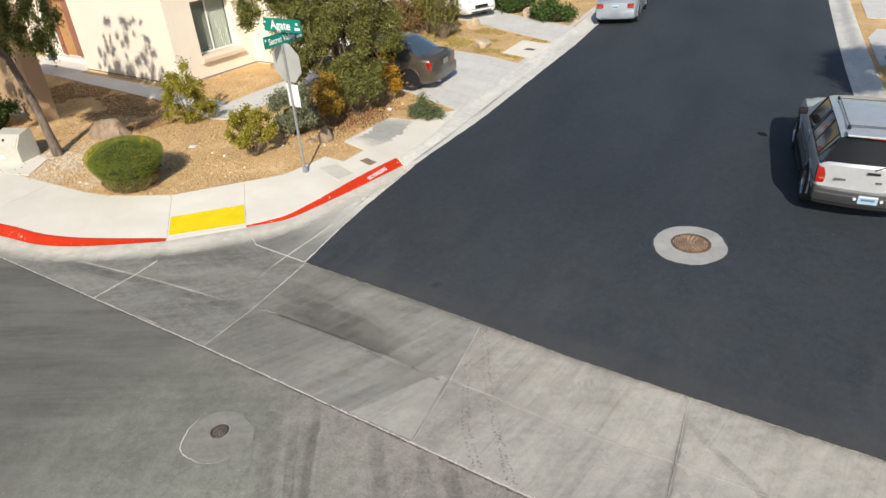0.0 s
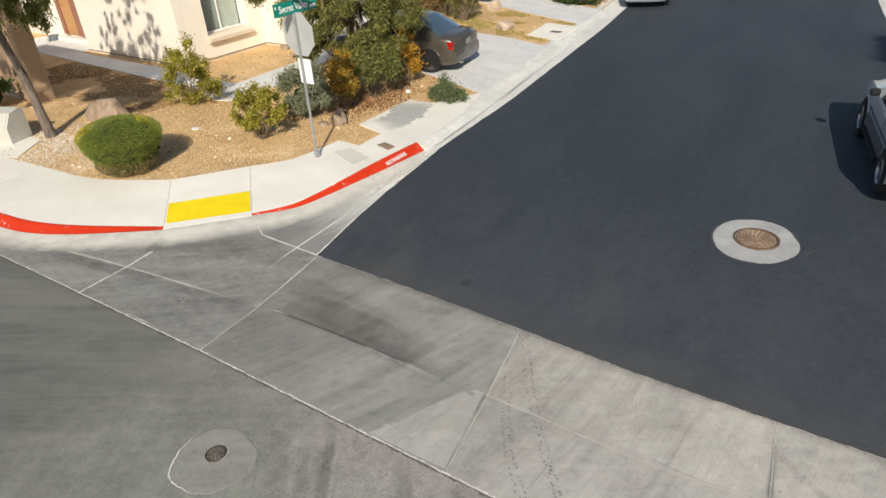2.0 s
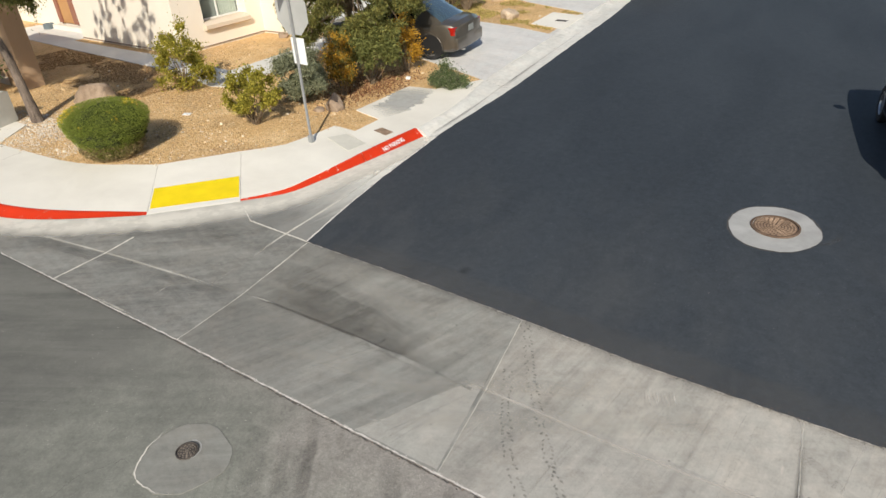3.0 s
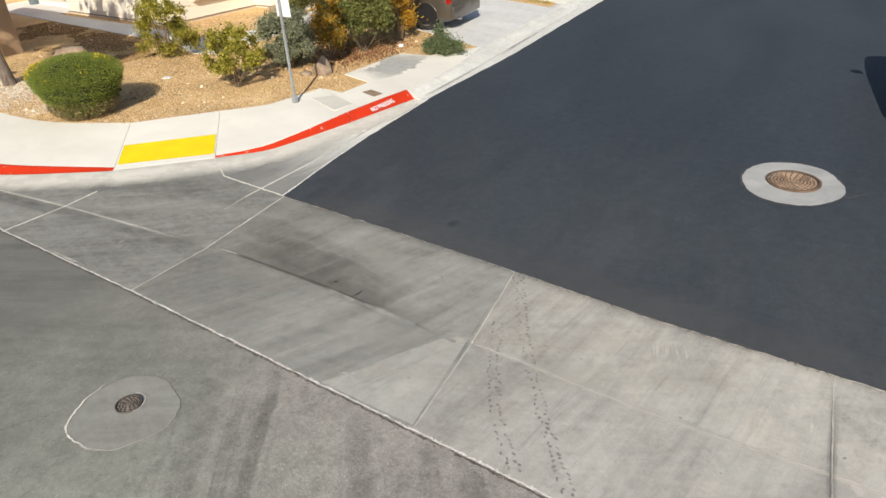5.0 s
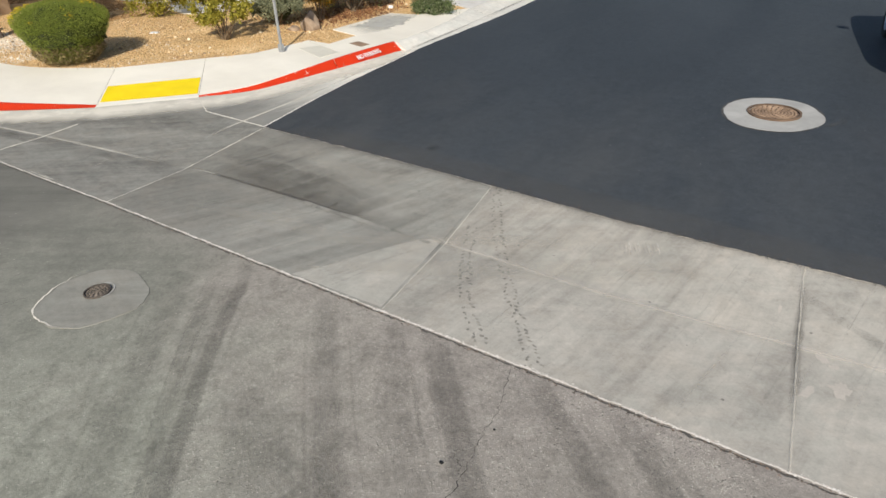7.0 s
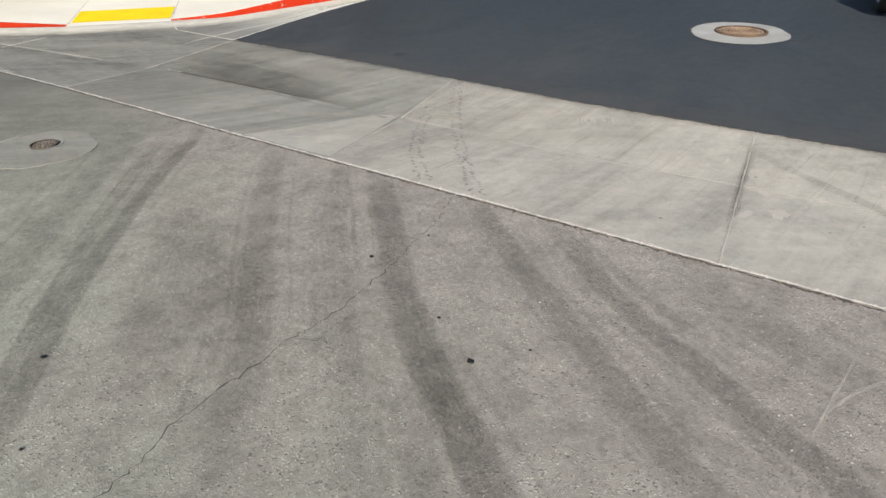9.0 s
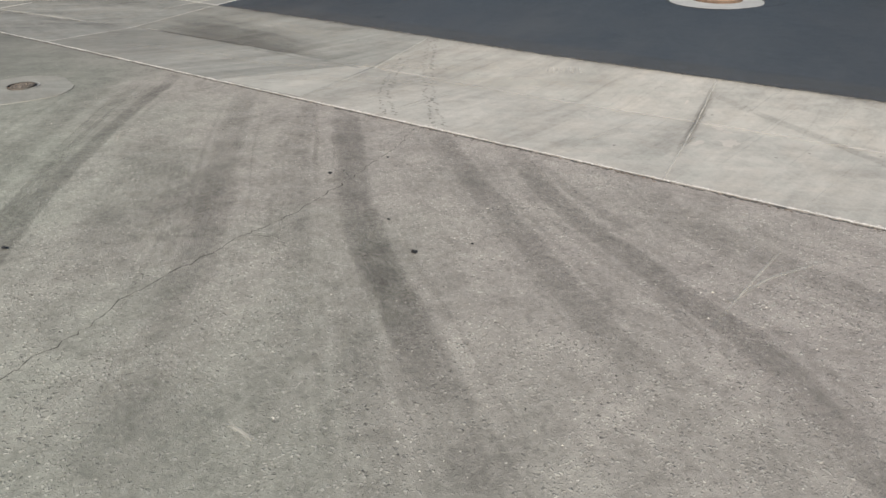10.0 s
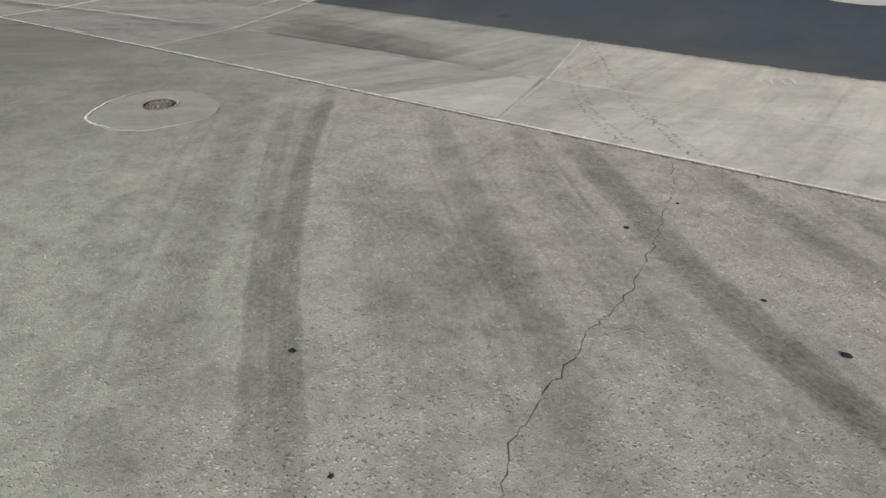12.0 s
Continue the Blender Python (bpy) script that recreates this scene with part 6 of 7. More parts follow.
def cloud(lumps, n, seed, shell=0.35, floor=None):
    """Places and outward directions in a group of ellipsoids (x, y, z, rx, ry, rz), thicker near their skin."""
    r = np.random.RandomState(seed)
    lumps = np.array(lumps, float)
    vol = lumps[:, 3] * lumps[:, 4] * lumps[:, 5]
    pick = r.choice(len(lumps), n, p=vol ** 0.8 / (vol ** 0.8).sum())
    d = r.normal(size=(n, 3))
    d /= np.linalg.norm(d, axis=1)[:, None]
    rad = r.uniform(0, 1, n) ** shell if shell < 0.4 else np.abs(r.normal(0, 0.62 if shell < 0.55 else 0.48, n))
    p = lumps[pick, :3] + d * rad[:, None] * lumps[pick, 3:]
    if floor is not None:
        keep = p[:, 2] > floor
        p, d = p[keep], d[keep]
    return p, d


def clumps(centre, radii, n, size, seed, flat=1.0, low=-0.6):
    """Small lumps spread over an ellipsoid: the uneven outline of a crown."""
    r = np.random.RandomState(seed)
    out = []
    while len(out) < n:
        d = r.normal(size=3)
        d /= np.linalg.norm(d)
        if d[2] < low:
            continue
        k = r.uniform(0.35, 1.0) ** 0.5
        s = size * r.uniform(0.6, 1.3)
        out.append((centre[0] + d[0] * radii[0] * k, centre[1] + d[1] * radii[1] * k, centre[2] + d[2] * radii[2] * k, s, s, s * flat))
    return out


M_HEDGE = leafy("hedge_leaf", (0.14, 0.185, 0.026), (0.36, 0.41, 0.08), 0.4)
M_OLIVE = leafy("olive_leaf", (0.040, 0.045, 0.011), (0.37, 0.335, 0.092), 0.26)
M_LIME = leafy("yellow_green_leaf", (0.18, 0.17, 0.022), (0.57, 0.50, 0.085), 0.40)
M_SAGE = leafy("grey_green_leaf", (0.12, 0.135, 0.080), (0.40, 0.41, 0.26), 0.28)
M_GOLD = leafy("golden_leaf", (0.28, 0.15, 0.02), (0.78, 0.46, 0.05), 0.35)
M_DEEP = leafy("deep_green_leaf", (0.035, 0.07, 0.015), (0.13, 0.2, 0.05), 0.25)
M_DUSTY = leafy("dusty_green_leaf", (0.055, 0.085, 0.028), (0.21, 0.26, 0.11), 0.25)
M_FLOWER = leafy("yellow_flower", (0.55, 0.38, 0.02), (0.80, 0.62, 0.04), 0.2)
M_MESQUITE = leafy("mesquite_leaf", (0.095, 0.11, 0.03), (0.34, 0.345, 0.11), 0.4)
M_TWIG = grainy("twig", (0.12, 0.085, 0.055), (0.24, 0.18, 0.12), 8, 60, 0.95, 0.5)
M_CORE = grainy("inner_shade", (0.018, 0.022, 0.008), (0.035, 0.042, 0.014), 8, 30, 1.0, 0.6)


def stems(lumps, foot, n, r0, seed, bend=0.15):
    """Branches that run from the foot into the crown."""
    rr = random.Random(seed)
    bm = bmesh.new()
    for k in range(n):
        to = Vector(rr.choice(lumps)[:3])
        a = Vector((foot[0] + rr.uniform(-0.05, 0.05), foot[1] + rr.uniform(-0.05, 0.05), foot[2] - 0.03))
        mid = (a + to) / 2 + Vector((rr.uniform(-bend, bend), rr.uniform(-bend, bend), rr.uniform(0, bend)))
        path = [a * (1 - t) ** 2 + mid * 2 * t * (1 - t) + to * t * t for t in np.linspace(0, 1, 6).tolist()]
        tube(bm, path, [r0 * (1 - 0.82 * t) for t in np.linspace(0, 1, 6).tolist()], 6)
    return bm


def shrub(name, label, lumps, leaves, size, material, seed, foot, nstems=10, r0=0.014, long=1.7, shell=0.4, droop=0.0, core=None, category="shrub", twig=None, extra=()):
    th = thing(name, label, category)
    part("woody_base", stems(lumps, foot, nstems, r0, seed), twig or M_TWIG, th)
    p, d = cloud(lumps, leaves, seed, shell, 0.13)
    part("crown", leaf_mesh("crown", p, d * 0.8, size, seed, long, 0.8, droop), material, th)
    for mat2, n2, s2, sub in extra:
        p, d = cloud([lumps[i] for i in sub] if sub else lumps, n2, seed + 7, 0.12, 0.15)
        part("flowers" if mat2 == M_FLOWER else "bright_foliage", leaf_mesh("bright", p * 1.0, d, s2, seed + 9, 1.2), mat2, th)
    # dark balls stand in for the shade inside the crown
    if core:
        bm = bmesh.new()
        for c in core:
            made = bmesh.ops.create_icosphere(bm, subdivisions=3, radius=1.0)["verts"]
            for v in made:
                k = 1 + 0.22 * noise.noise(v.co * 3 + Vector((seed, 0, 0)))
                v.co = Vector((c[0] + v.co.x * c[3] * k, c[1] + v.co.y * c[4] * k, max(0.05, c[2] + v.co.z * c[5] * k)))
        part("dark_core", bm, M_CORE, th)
    return th


# clipped round bush with small yellow flowers
hedge_l = [(-5.64, 0.40, 0.86, 0.86, 0.78, 0.30), (-5.62, 0.39, 0.74, 0.80, 0.74, 0.36), (-5.60, 0.38, 0.60, 0.68, 0.66, 0.36), (-5.55, 0.34, 0.38, 0.46, 0.46, 0.28)]
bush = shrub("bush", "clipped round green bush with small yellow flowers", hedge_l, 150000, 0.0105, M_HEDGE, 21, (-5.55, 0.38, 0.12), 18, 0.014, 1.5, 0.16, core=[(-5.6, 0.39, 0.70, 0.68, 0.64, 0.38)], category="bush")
r = np.random.RandomState(4)
fp, fd = cloud(hedge_l[:1], 5000, 77, 0.02, 0.15)
score = np.array([noise.noise(Vector(q) * 3.4 + Vector((7.3, 2, 0))) for q in fp]) + np.where(fd @ np.array([0.35, -0.60, 0.72]) > 0.30, 0.0, -1.0)
bp, bd = cloud([(-5.57, 0.36, 0.36, 0.62, 0.60, 0.26)], 5200, 78, 0.12, 0.13)
part("twiggy_foot", leaf_mesh("dry_twigs", bp, bd * 0.4, 0.016, 79, 3.0), leafy("dry_hedge_twig", (0.10, 0.07, 0.03), (0.30, 0.24, 0.10), 0.1), bush, "brownish twiggy foot of the bush")
part("flowers", leaf_mesh("flowers", fp[score > 0.27] + fd[score > 0.27] * 0.03, fd[score > 0.27], 0.021, 5, 1.1), M_FLOWER, bush, "tiny yellow flowers")["kind"] = "stuff"

shrub("shrub", "loose yellow-green shrub beside the garden path", clumps((-8.05, 3.72, 0.80), (0.78, 0.64, 0.76), 46, 0.155, 31) + [(-8.0, 3.7, 0.35, 0.4, 0.35, 0.22), (-8.3, 4.0, 1.55, 0.14, 0.14, 0.24), (-7.9, 3.9, 1.62, 0.12, 0.12, 0.2)], 11500, 0.034, M_LIME, 31, (-8.05, 3.7, 0.12), 26, 0.013, 1.7, 0.5)
shrub("shrub", "yellow-green leafy shrub in gravel near the pavement", clumps((-4.47, 2.86, 0.72), (0.56, 0.50, 0.56), 40, 0.125, 33), 11000, 0.032, M_LIME, 33, (-4.45, 2.83, 0.12), 24, 0.011, 1.7, 0.5)
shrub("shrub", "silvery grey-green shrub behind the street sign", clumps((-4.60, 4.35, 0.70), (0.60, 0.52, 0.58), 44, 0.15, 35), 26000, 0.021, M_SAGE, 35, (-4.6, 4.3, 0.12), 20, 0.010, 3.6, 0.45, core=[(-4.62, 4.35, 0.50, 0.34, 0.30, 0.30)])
shrub("shrub", "tall golden-leaved shrub against the dark tree", clumps((-4.12, 5.12, 0.80), (0.32, 0.30, 0.70), 26, 0.15, 37), 6400, 0.030, M_GOLD, 37, (-4.12, 5.12, 0.12), 16, 0.010, 1.5, 0.5, extra=((M_OLIVE, 2800, 0.028, ()),))
shrub("shrub", "golden-leaved shrub beside the parked sedan", clumps((-4.02, 7.30, 0.85), (0.34, 0.30, 0.72), 26, 0.16, 39), 4800, 0.030, M_GOLD, 39, (-4.02, 7.30, 0.12), 14, 0.010, 1.5, 0.5)
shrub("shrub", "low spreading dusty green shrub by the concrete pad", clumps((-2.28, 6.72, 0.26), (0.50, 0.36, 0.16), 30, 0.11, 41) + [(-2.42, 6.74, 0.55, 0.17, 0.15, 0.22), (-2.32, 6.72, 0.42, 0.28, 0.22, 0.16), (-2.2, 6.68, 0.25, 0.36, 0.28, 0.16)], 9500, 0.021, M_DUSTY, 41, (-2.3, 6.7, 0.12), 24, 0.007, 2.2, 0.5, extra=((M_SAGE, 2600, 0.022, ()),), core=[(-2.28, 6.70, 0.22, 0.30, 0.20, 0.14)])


def tree(name, label, trunk, limbs, lumps, leaves, size, material, seed, long=2.0, shell=0.5, droop=0.3, r0=0.11, extra=None, bark=None):
    """A tree: bent tapering trunk, limbs that reach into the lumps of the crown, leaves round them."""
    th = thing(name, label, "tree")
    bm = bmesh.new()
    path = [Vector(q) for q in spline(trunk, 0.25)]
    tube(bm, path, [r0 * (1.25 if i == 0 else 1) * (1 - 0.55 * i / len(path)) for i in range(len(path))], 10)
    part("trunk", bm, bark or M_BARK, th, "rough brown trunk")
    rr = random.Random(seed)
    bm = bmesh.new()
    for k in range(limbs):
        lump = Vector(lumps[k % len(lumps)][:3])
        a = Vector(path[int(len(path) * rr.uniform(0.66, 0.98))])
        mid = (a + lump) / 2 + Vector((rr.uniform(-0.3, 0.3), rr.uniform(-0.3, 0.3), rr.uniform(0.0, 0.35)))
        q = [a * (1 - t) ** 2 + mid * 2 * t * (1 - t) + lump * t * t for t in np.linspace(0, 1, 8).tolist()]
        tube(bm, q, [r0 * 0.42 * (1 - 0.85 * t) for t in np.linspace(0, 1, 8).tolist()], 6)
    part("limb_work", bm, bark or M_BARK, th)
    p, d = cloud(lumps, leaves, seed, shell, 0.2)
    part("crown", leaf_mesh("crown", p, d * 0.6, size, seed, long, 0.8, droop), material, th)
    if extra:
        m2, n2, s2 = extra
        p, d = cloud(lumps, n2, seed + 3, 0.25, 0.2)
        part("bright_foliage", leaf_mesh("bright", p, d * 0.6, s2, seed + 4, long, 0.8, droop), m2, th)
    return th


# broad olive tree-shrub that hides the sedan's bonnet
big = clumps((-5.1, 6.35, 1.75), (1.75, 1.1, 1.2), 100, 0.27, 51, 0.75, -0.75) + clumps((-5.3, 6.6, 3.1), (1.85, 1.35, 1.0), 84, 0.29, 52, 0.75, -0.6) + clumps((-4.08, 7.22, 2.05), (0.68, 0.45, 1.0), 30, 0.25, 53) + clumps((-7.0, 5.9, 2.75), (0.5, 0.45, 0.6), 9, 0.24, 54)
tree("tree", "dense olive-green multi-stemmed tree beside the driveway", [(-4.9, 6.3, 0.08), (-5.0, 6.35, 0.8), (-4.95, 6.5, 1.8), (-5.1, 6.6, 3.0)], 70, big, 120000, 0.023, M_OLIVE, 51, 3.6, 0.55, 0.35, 0.10, (M_MESQUITE, 36000, 0.025), M_TWIG)
low = clumps((-4.05, 6.1, 0.85), (0.62, 0.6, 0.6), 22, 0.24, 56, 0.9, -0.5)
shrub("shrub", "deep green leafy shrub under the olive tree", low, 17000, 0.027, M_MESQUITE, 56, (-4.1, 6.1, 0.12), 14, 0.012, 3.0, 0.5)

# leaning mesquite by the utility cabinet
# clumps south of the trunk are added out of view to shade the yard
mes = clumps((-10.9, -1.0, 4.0), (1.2, 0.8, 0.8), 12, 0.30, 69, 1.2, -0.8) + clumps((-8.9, -1.25, 4.4), (1.5, 0.75, 0.7), 58, 0.30, 66, 1.2, -0.8) + clumps((-10.2, -2.1, 3.8), (1.2, 0.8, 0.7), 6, 0.30, 67, 1.2, -0.8) + clumps((-10.6, 0.3, 5.0), (2.0, 1.8, 1.4), 64, 0.16, 61, 1.3, -0.6) + clumps((-9.8, 1.15, 3.25), (1.0, 0.85, 0.9), 54, 0.15, 62, 2.5, -0.9) + clumps((-7.8, -1.5, 4.1), (0.9, 0.55, 0.6), 36, 0.26, 68, 1.2, -0.8) + clumps((-7.9, -0.25, 4.65), (1.4, 0.7, 0.4), 46, 0.26, 72, 1.0, -0.8) + clumps((-6.6, -1.75, 4.4), (0.85, 0.5, 0.5), 30, 0.26, 70, 1.2, -0.8) + clumps((-11.5, 0.9, 3.6), (0.9, 0.8, 0.6), 12, 0.36, 63, 1.1)
tree("tree", "leaning mesquite tree with drooping feathery foliage", [(-9.22, 0.62, 0.05), (-9.35, 0.62, 0.7), (-9.45, 0.60, 1.5), (-9.75, 0.55, 2.4), (-10.1, 0.5, 3.4), (-10.4, 0.4, 4.6)], 72, mes, 190000, 0.026, M_MESQUITE, 61, 3.2, 0.6, 0.9, 0.108)
shrub("shrub", "dark green shrub at the foot of the garden wall", clumps((-13.2, 0.9, 0.7), (0.8, 0.6, 0.5), 20, 0.25, 65), 5000, 0.05, M_DEEP, 65, (-13.2, 0.9, 0.12), 12, 0.012, 1.8, 0.45, core=[(-13.2, 0.9, 0.5, 0.5, 0.4, 0.4)])

# dry leaves fallen under the tree
r = np.random.RandomState(8)
fall = np.stack([r.normal(-4.0, 0.55, 2600), r.normal(6.0, 0.75, 2600), r.uniform(0.13, 0.15, 2600)], 1)
fall = fall[(fall[:, 0] < -3.2)]
M_DRY = leafy("dry_leaf", (0.10, 0.04, 0.02), (0.34, 0.17, 0.08), 0.1)
tagged(part("leaf_litter", leaf_mesh("leaf_litter", fall, np.array([[0.0, 0.0, 0.0]]), 0.03, 8, 1.5), M_DRY), "reddish brown dry leaves on the gravel", "leaves", kind="stuff")

# dark bits deepen the shade on the brown soil under the leaning tree
r = np.random.RandomState(28)
shade_bits = np.stack([r.uniform(-16.0, -8.6, 24000), r.uniform(2.5, 4.8, 24000), r.uniform(0.126, 0.138, 24000)], 1)
shade_bits = shade_bits[(shade_bits[:, 1] < np.interp(shade_bits[:, 0], [-15.5, -9.9, -7.8], [4.79, 4.59, 4.14])) & np.array([noise.noise(Vector((q[0] * 0.5, q[1] * 1.1, 6.0))) + 0.35 * noise.noise(Vector((q[0] * 3, q[1] * 3, 2.0))) + 0.2 * (q[1] - 3.4) > -0.1 for q in shade_bits])]
M_SOIL_SHADE = leafy("painted_soil_shade", (0.17, 0.092, 0.034), (0.38, 0.225, 0.095), 0.05)
tagged(part("leaf_litter", leaf_mesh("leaf_litter", shade_bits, np.array([[0.0, 0.0, 0.0]]), 0.017, 29, 1.5), M_SOIL_SHADE), "dark brown bits that deepen the shade beside the garden path", "leaves", kind="stuff")

# dry bits blown over the yard
r = np.random.RandomState(18)
pts = np.stack([r.uniform(-11.5, -2.6, 9000), r.uniform(-0.5, 6.0, 9000), r.uniform(0.126, 0.136, 9000)], 1)
keep = np.array([inside(q[0], q[1], yard_keep) and not inside(q[0], q[1], PAD) and noise.noise(Vector((q[0] * 0.8, q[1] * 0.8, 2.0))) > -0.15 for q in pts])
M_STRAW = leafy("straw_bits", (0.16, 0.09, 0.04), (0.62, 0.47, 0.26), 0.05)
tagged(part("dry_debris", leaf_mesh("dry_debris", pts[keep], np.array([[0.0, 0.0, 0.0]]), 0.017, 18, 2.2), M_STRAW), "dry straw and leaf bits on the gravel", "debris", kind="stuff")

# strip between the driveways and beyond
r = np.random.RandomState(38)
blades = np.stack([r.uniform(-8.0, -2.7, 14000), r.uniform(12.2, 16.2, 14000), r.uniform(0.13, 0.17, 14000)], 1)
strip_edge = [(-2.6, 12.5), (-4.1, 12.75), (-8.0, 13.5), (-8.0, 16.9), (-5.4, 15.95), (-2.9, 14.95)]
blades = blades[np.array([inside(q[0], q[1], strip_edge) and not inside(q[0], q[1], [(-3.9, 13.05), (-2.4, 12.7), (-2.6, 14.8), (-4.1, 15.0)]) and noise.noise(Vector((q[0] * 1.1, q[1] * 1.1, 9.0))) > 0.02 for q in blades])]
M_DRYGRASS = leafy("dry_grass_blade", (0.24, 0.20, 0.05), (0.60, 0.48, 0.18), 0.2)
tagged(part("dry_grass", leaf_mesh("dry_grass", blades, np.array([[0.0, 0.0, 1.2]]), 0.022, 39, 4.0), M_DRYGRASS), "thin yellow-green grass on the gravel strip", "grass", kind="stuff")
shrub("shrub", "tall thin-stemmed green shrub on the strip between driveways", clumps((-7.1, 14.4, 1.4), (0.8, 0.6, 1.25), 60, 0.15, 71, 3.0), 10000, 0.026, M_OLIVE, 71, (-6.9, 14.2, 0.12), 60, 0.014, 5.5, 0.55, droop=-0.9)
shrub("shrub", "brownish dry shrub beside the driveway", clumps((-8.3, 15.1, 0.9), (0.8, 0.7, 0.8), 20, 0.28, 73), 4500, 0.05, M_OLIVE, 73, (-8.2, 15.0, 0.12), 16, 0.014, 1.8, 0.5, extra=((M_GOLD, 1200, 0.05, ()),))
shrub("shrub", "sprawling dry brown shrub behind the parked sedan", clumps((-8.9, 14.0, 0.75), (1.1, 0.8, 0.7), 26, 0.26, 74), 6500, 0.05, leafy("dry_shrub_leaf", (0.10, 0.06, 0.025), (0.36, 0.24, 0.10), 0.2), 74, (-8.8, 14.0, 0.12), 22, 0.014, 2.0, 0.5)
shrub("shrub", "dark green rounded shrub beyond the second driveway", clumps((-7.0, 19.6, 0.6), (1.0, 0.6, 0.5), 24, 0.28, 75), 8000, 0.055, M_DEEP, 75, (-7.0, 19.5, 0.12), 14, 0.014, 1.8, 0.4, core=[(-7.0, 19.6, 0.5, 0.7, 0.4, 0.38)])
shrub("shrub", "dark green spreading shrub close to the far kerb", clumps((-4.45, 18.2, 0.5), (0.95, 0.5, 0.42), 24, 0.24, 77), 8000, 0.05, M_DEEP, 77, (-4.4, 18.1, 0.12), 14, 0.012, 1.8, 0.4, core=[(-4.45, 18.2, 0.42, 0.65, 0.35, 0.3)])
tree("tree", "slender street tree between the far shrubs", [(-5.3, 18.9, 0.05), (-5.3, 18.95, 1.5), (-5.35, 19.0, 3.0), (-5.3, 19.0, 4.4)], 16, clumps((-5.3, 19.0, 4.6), (1.3, 1.2, 1.1), 24, 0.4, 79), 7000, 0.06, M_MESQUITE, 79, 2.2, 0.5, 0.4, 0.07)
# across the street
tree("tree", "small tree across the street that shades the pavement", [(9.7, 11.0, 0.05), (9.65, 11.0, 1.2), (9.6, 11.0, 2.4), (9.5, 11.0, 3.6)], 24, clumps((9.5, 10.9, 3.7), (0.85, 2.3, 0.8), 46, 0.36, 81), 22000, 0.05, M_MESQUITE, 81, 2.2, 0.5, 0.3, 0.08)
shrub("shrub", "dark spiky shrub beside the pavement across the street", clumps((7.75, 14.9, 0.5), (0.5, 0.45, 0.4), 14, 0.2, 83), 4000, 0.05, M_DEEP, 83, (7.75, 14.9, 0.12), 12, 0.012, 3.0, 0.45, core=[(7.75, 14.9, 0.4, 0.32, 0.28, 0.28)])

# ---- parked vehicles ----
SEDAN = dict(wb=2.62, axles=(-0.18, 2.52), track=0.755, wheel=0.315, stations=[
    (-1.02, 0.70, 0.36, 0.60, 0.69, 0.63, 0.60, "b"), (-0.98, 0.79, 0.27, 0.84, 0.75, 0.89, 0.62, "b"), (-0.86, 0.84, 0.23, 0.93, 0.79, 0.985, 0.66, "b"),
    (-0.54, 0.86, 0.21, 0.96, 0.81, 1.015, 0.68, "screen"), (0.14, 0.86, 0.20, 0.955, 0.815, 1.385, 0.57, "p"), (0.27, 0.86, 0.20, 0.955, 0.815, 1.415, 0.575, "side"),
    (1.02, 0.86, 0.20, 0.95, 0.815, 1.45, 0.59, "p"), (1.10, 0.86, 0.20, 0.95, 0.815, 1.45, 0.59, "side"), (1.72, 0.86, 0.20, 0.945, 0.81, 1.42, 0.58, "p"),
    (1.80, 0.86, 0.20, 0.94, 0.81, 1.40, 0.575, "screen"), (2.46, 0.86, 0.20, 0.925, 0.80, 0.975, 0.66, "b"), (3.0, 0.85, 0.22, 0.86, 0.77, 0.90, 0.62, "b"),
    (3.36, 0.80, 0.24, 0.74, 0.71, 0.78, 0.55, "b"), (3.47, 0.72, 0.28, 0.62, 0.64, 0.65, 0.5, "b"), (3.51, 0.60, 0.36, 0.52, 0.52, 0.54, 0.4, "b")])
WAGON = dict(wb=2.83, inset=0.045, bow=0.11, wheel=0.36, stations=[
    (-0.92, 0.83, 0.50, 1.06, 0.80, 1.10, 0.74, "b"), (-0.88, 0.865, 0.44, 1.10, 0.84, 1.15, 0.78, "wrap"), (-0.58, 0.88, 0.40, 1.105, 0.85, 1.55, 0.565, "glass"),
    (-0.44, 0.88, 0.40, 1.105, 0.85, 1.58, 0.570, "glass"), (0.30, 0.88, 0.40, 1.105, 0.85, 1.605, 0.575, "glass"), (0.86, 0.88, 0.40, 1.10, 0.85, 1.605, 0.575, "p"),
    (0.95, 0.88, 0.40, 1.10, 0.85, 1.605, 0.575, "side"), (1.82, 0.88, 0.40, 1.09, 0.845, 1.575, 0.560, "p"),
    (1.92, 0.88, 0.40, 1.09, 0.845, 1.545, 0.550, "screen"), (2.52, 0.88, 0.40, 1.085, 0.83, 1.14, 0.70, "b"), (3.2, 0.87, 0.40, 1.02, 0.80, 1.07, 0.68, "b"),
    (3.58, 0.84, 0.42, 0.94, 0.76, 0.98, 0.62, "b"), (3.70, 0.78, 0.46, 0.80, 0.70, 0.83, 0.55, "b")])


def bowed(bm, amount):
    """Rounds the tail in plan: the corners lie further forward than the middle."""
    for v in bm.verts:
        if v.co.x < -0.4:
            v.co.x += amount * (v.co.y / 0.85) ** 2
    return bm


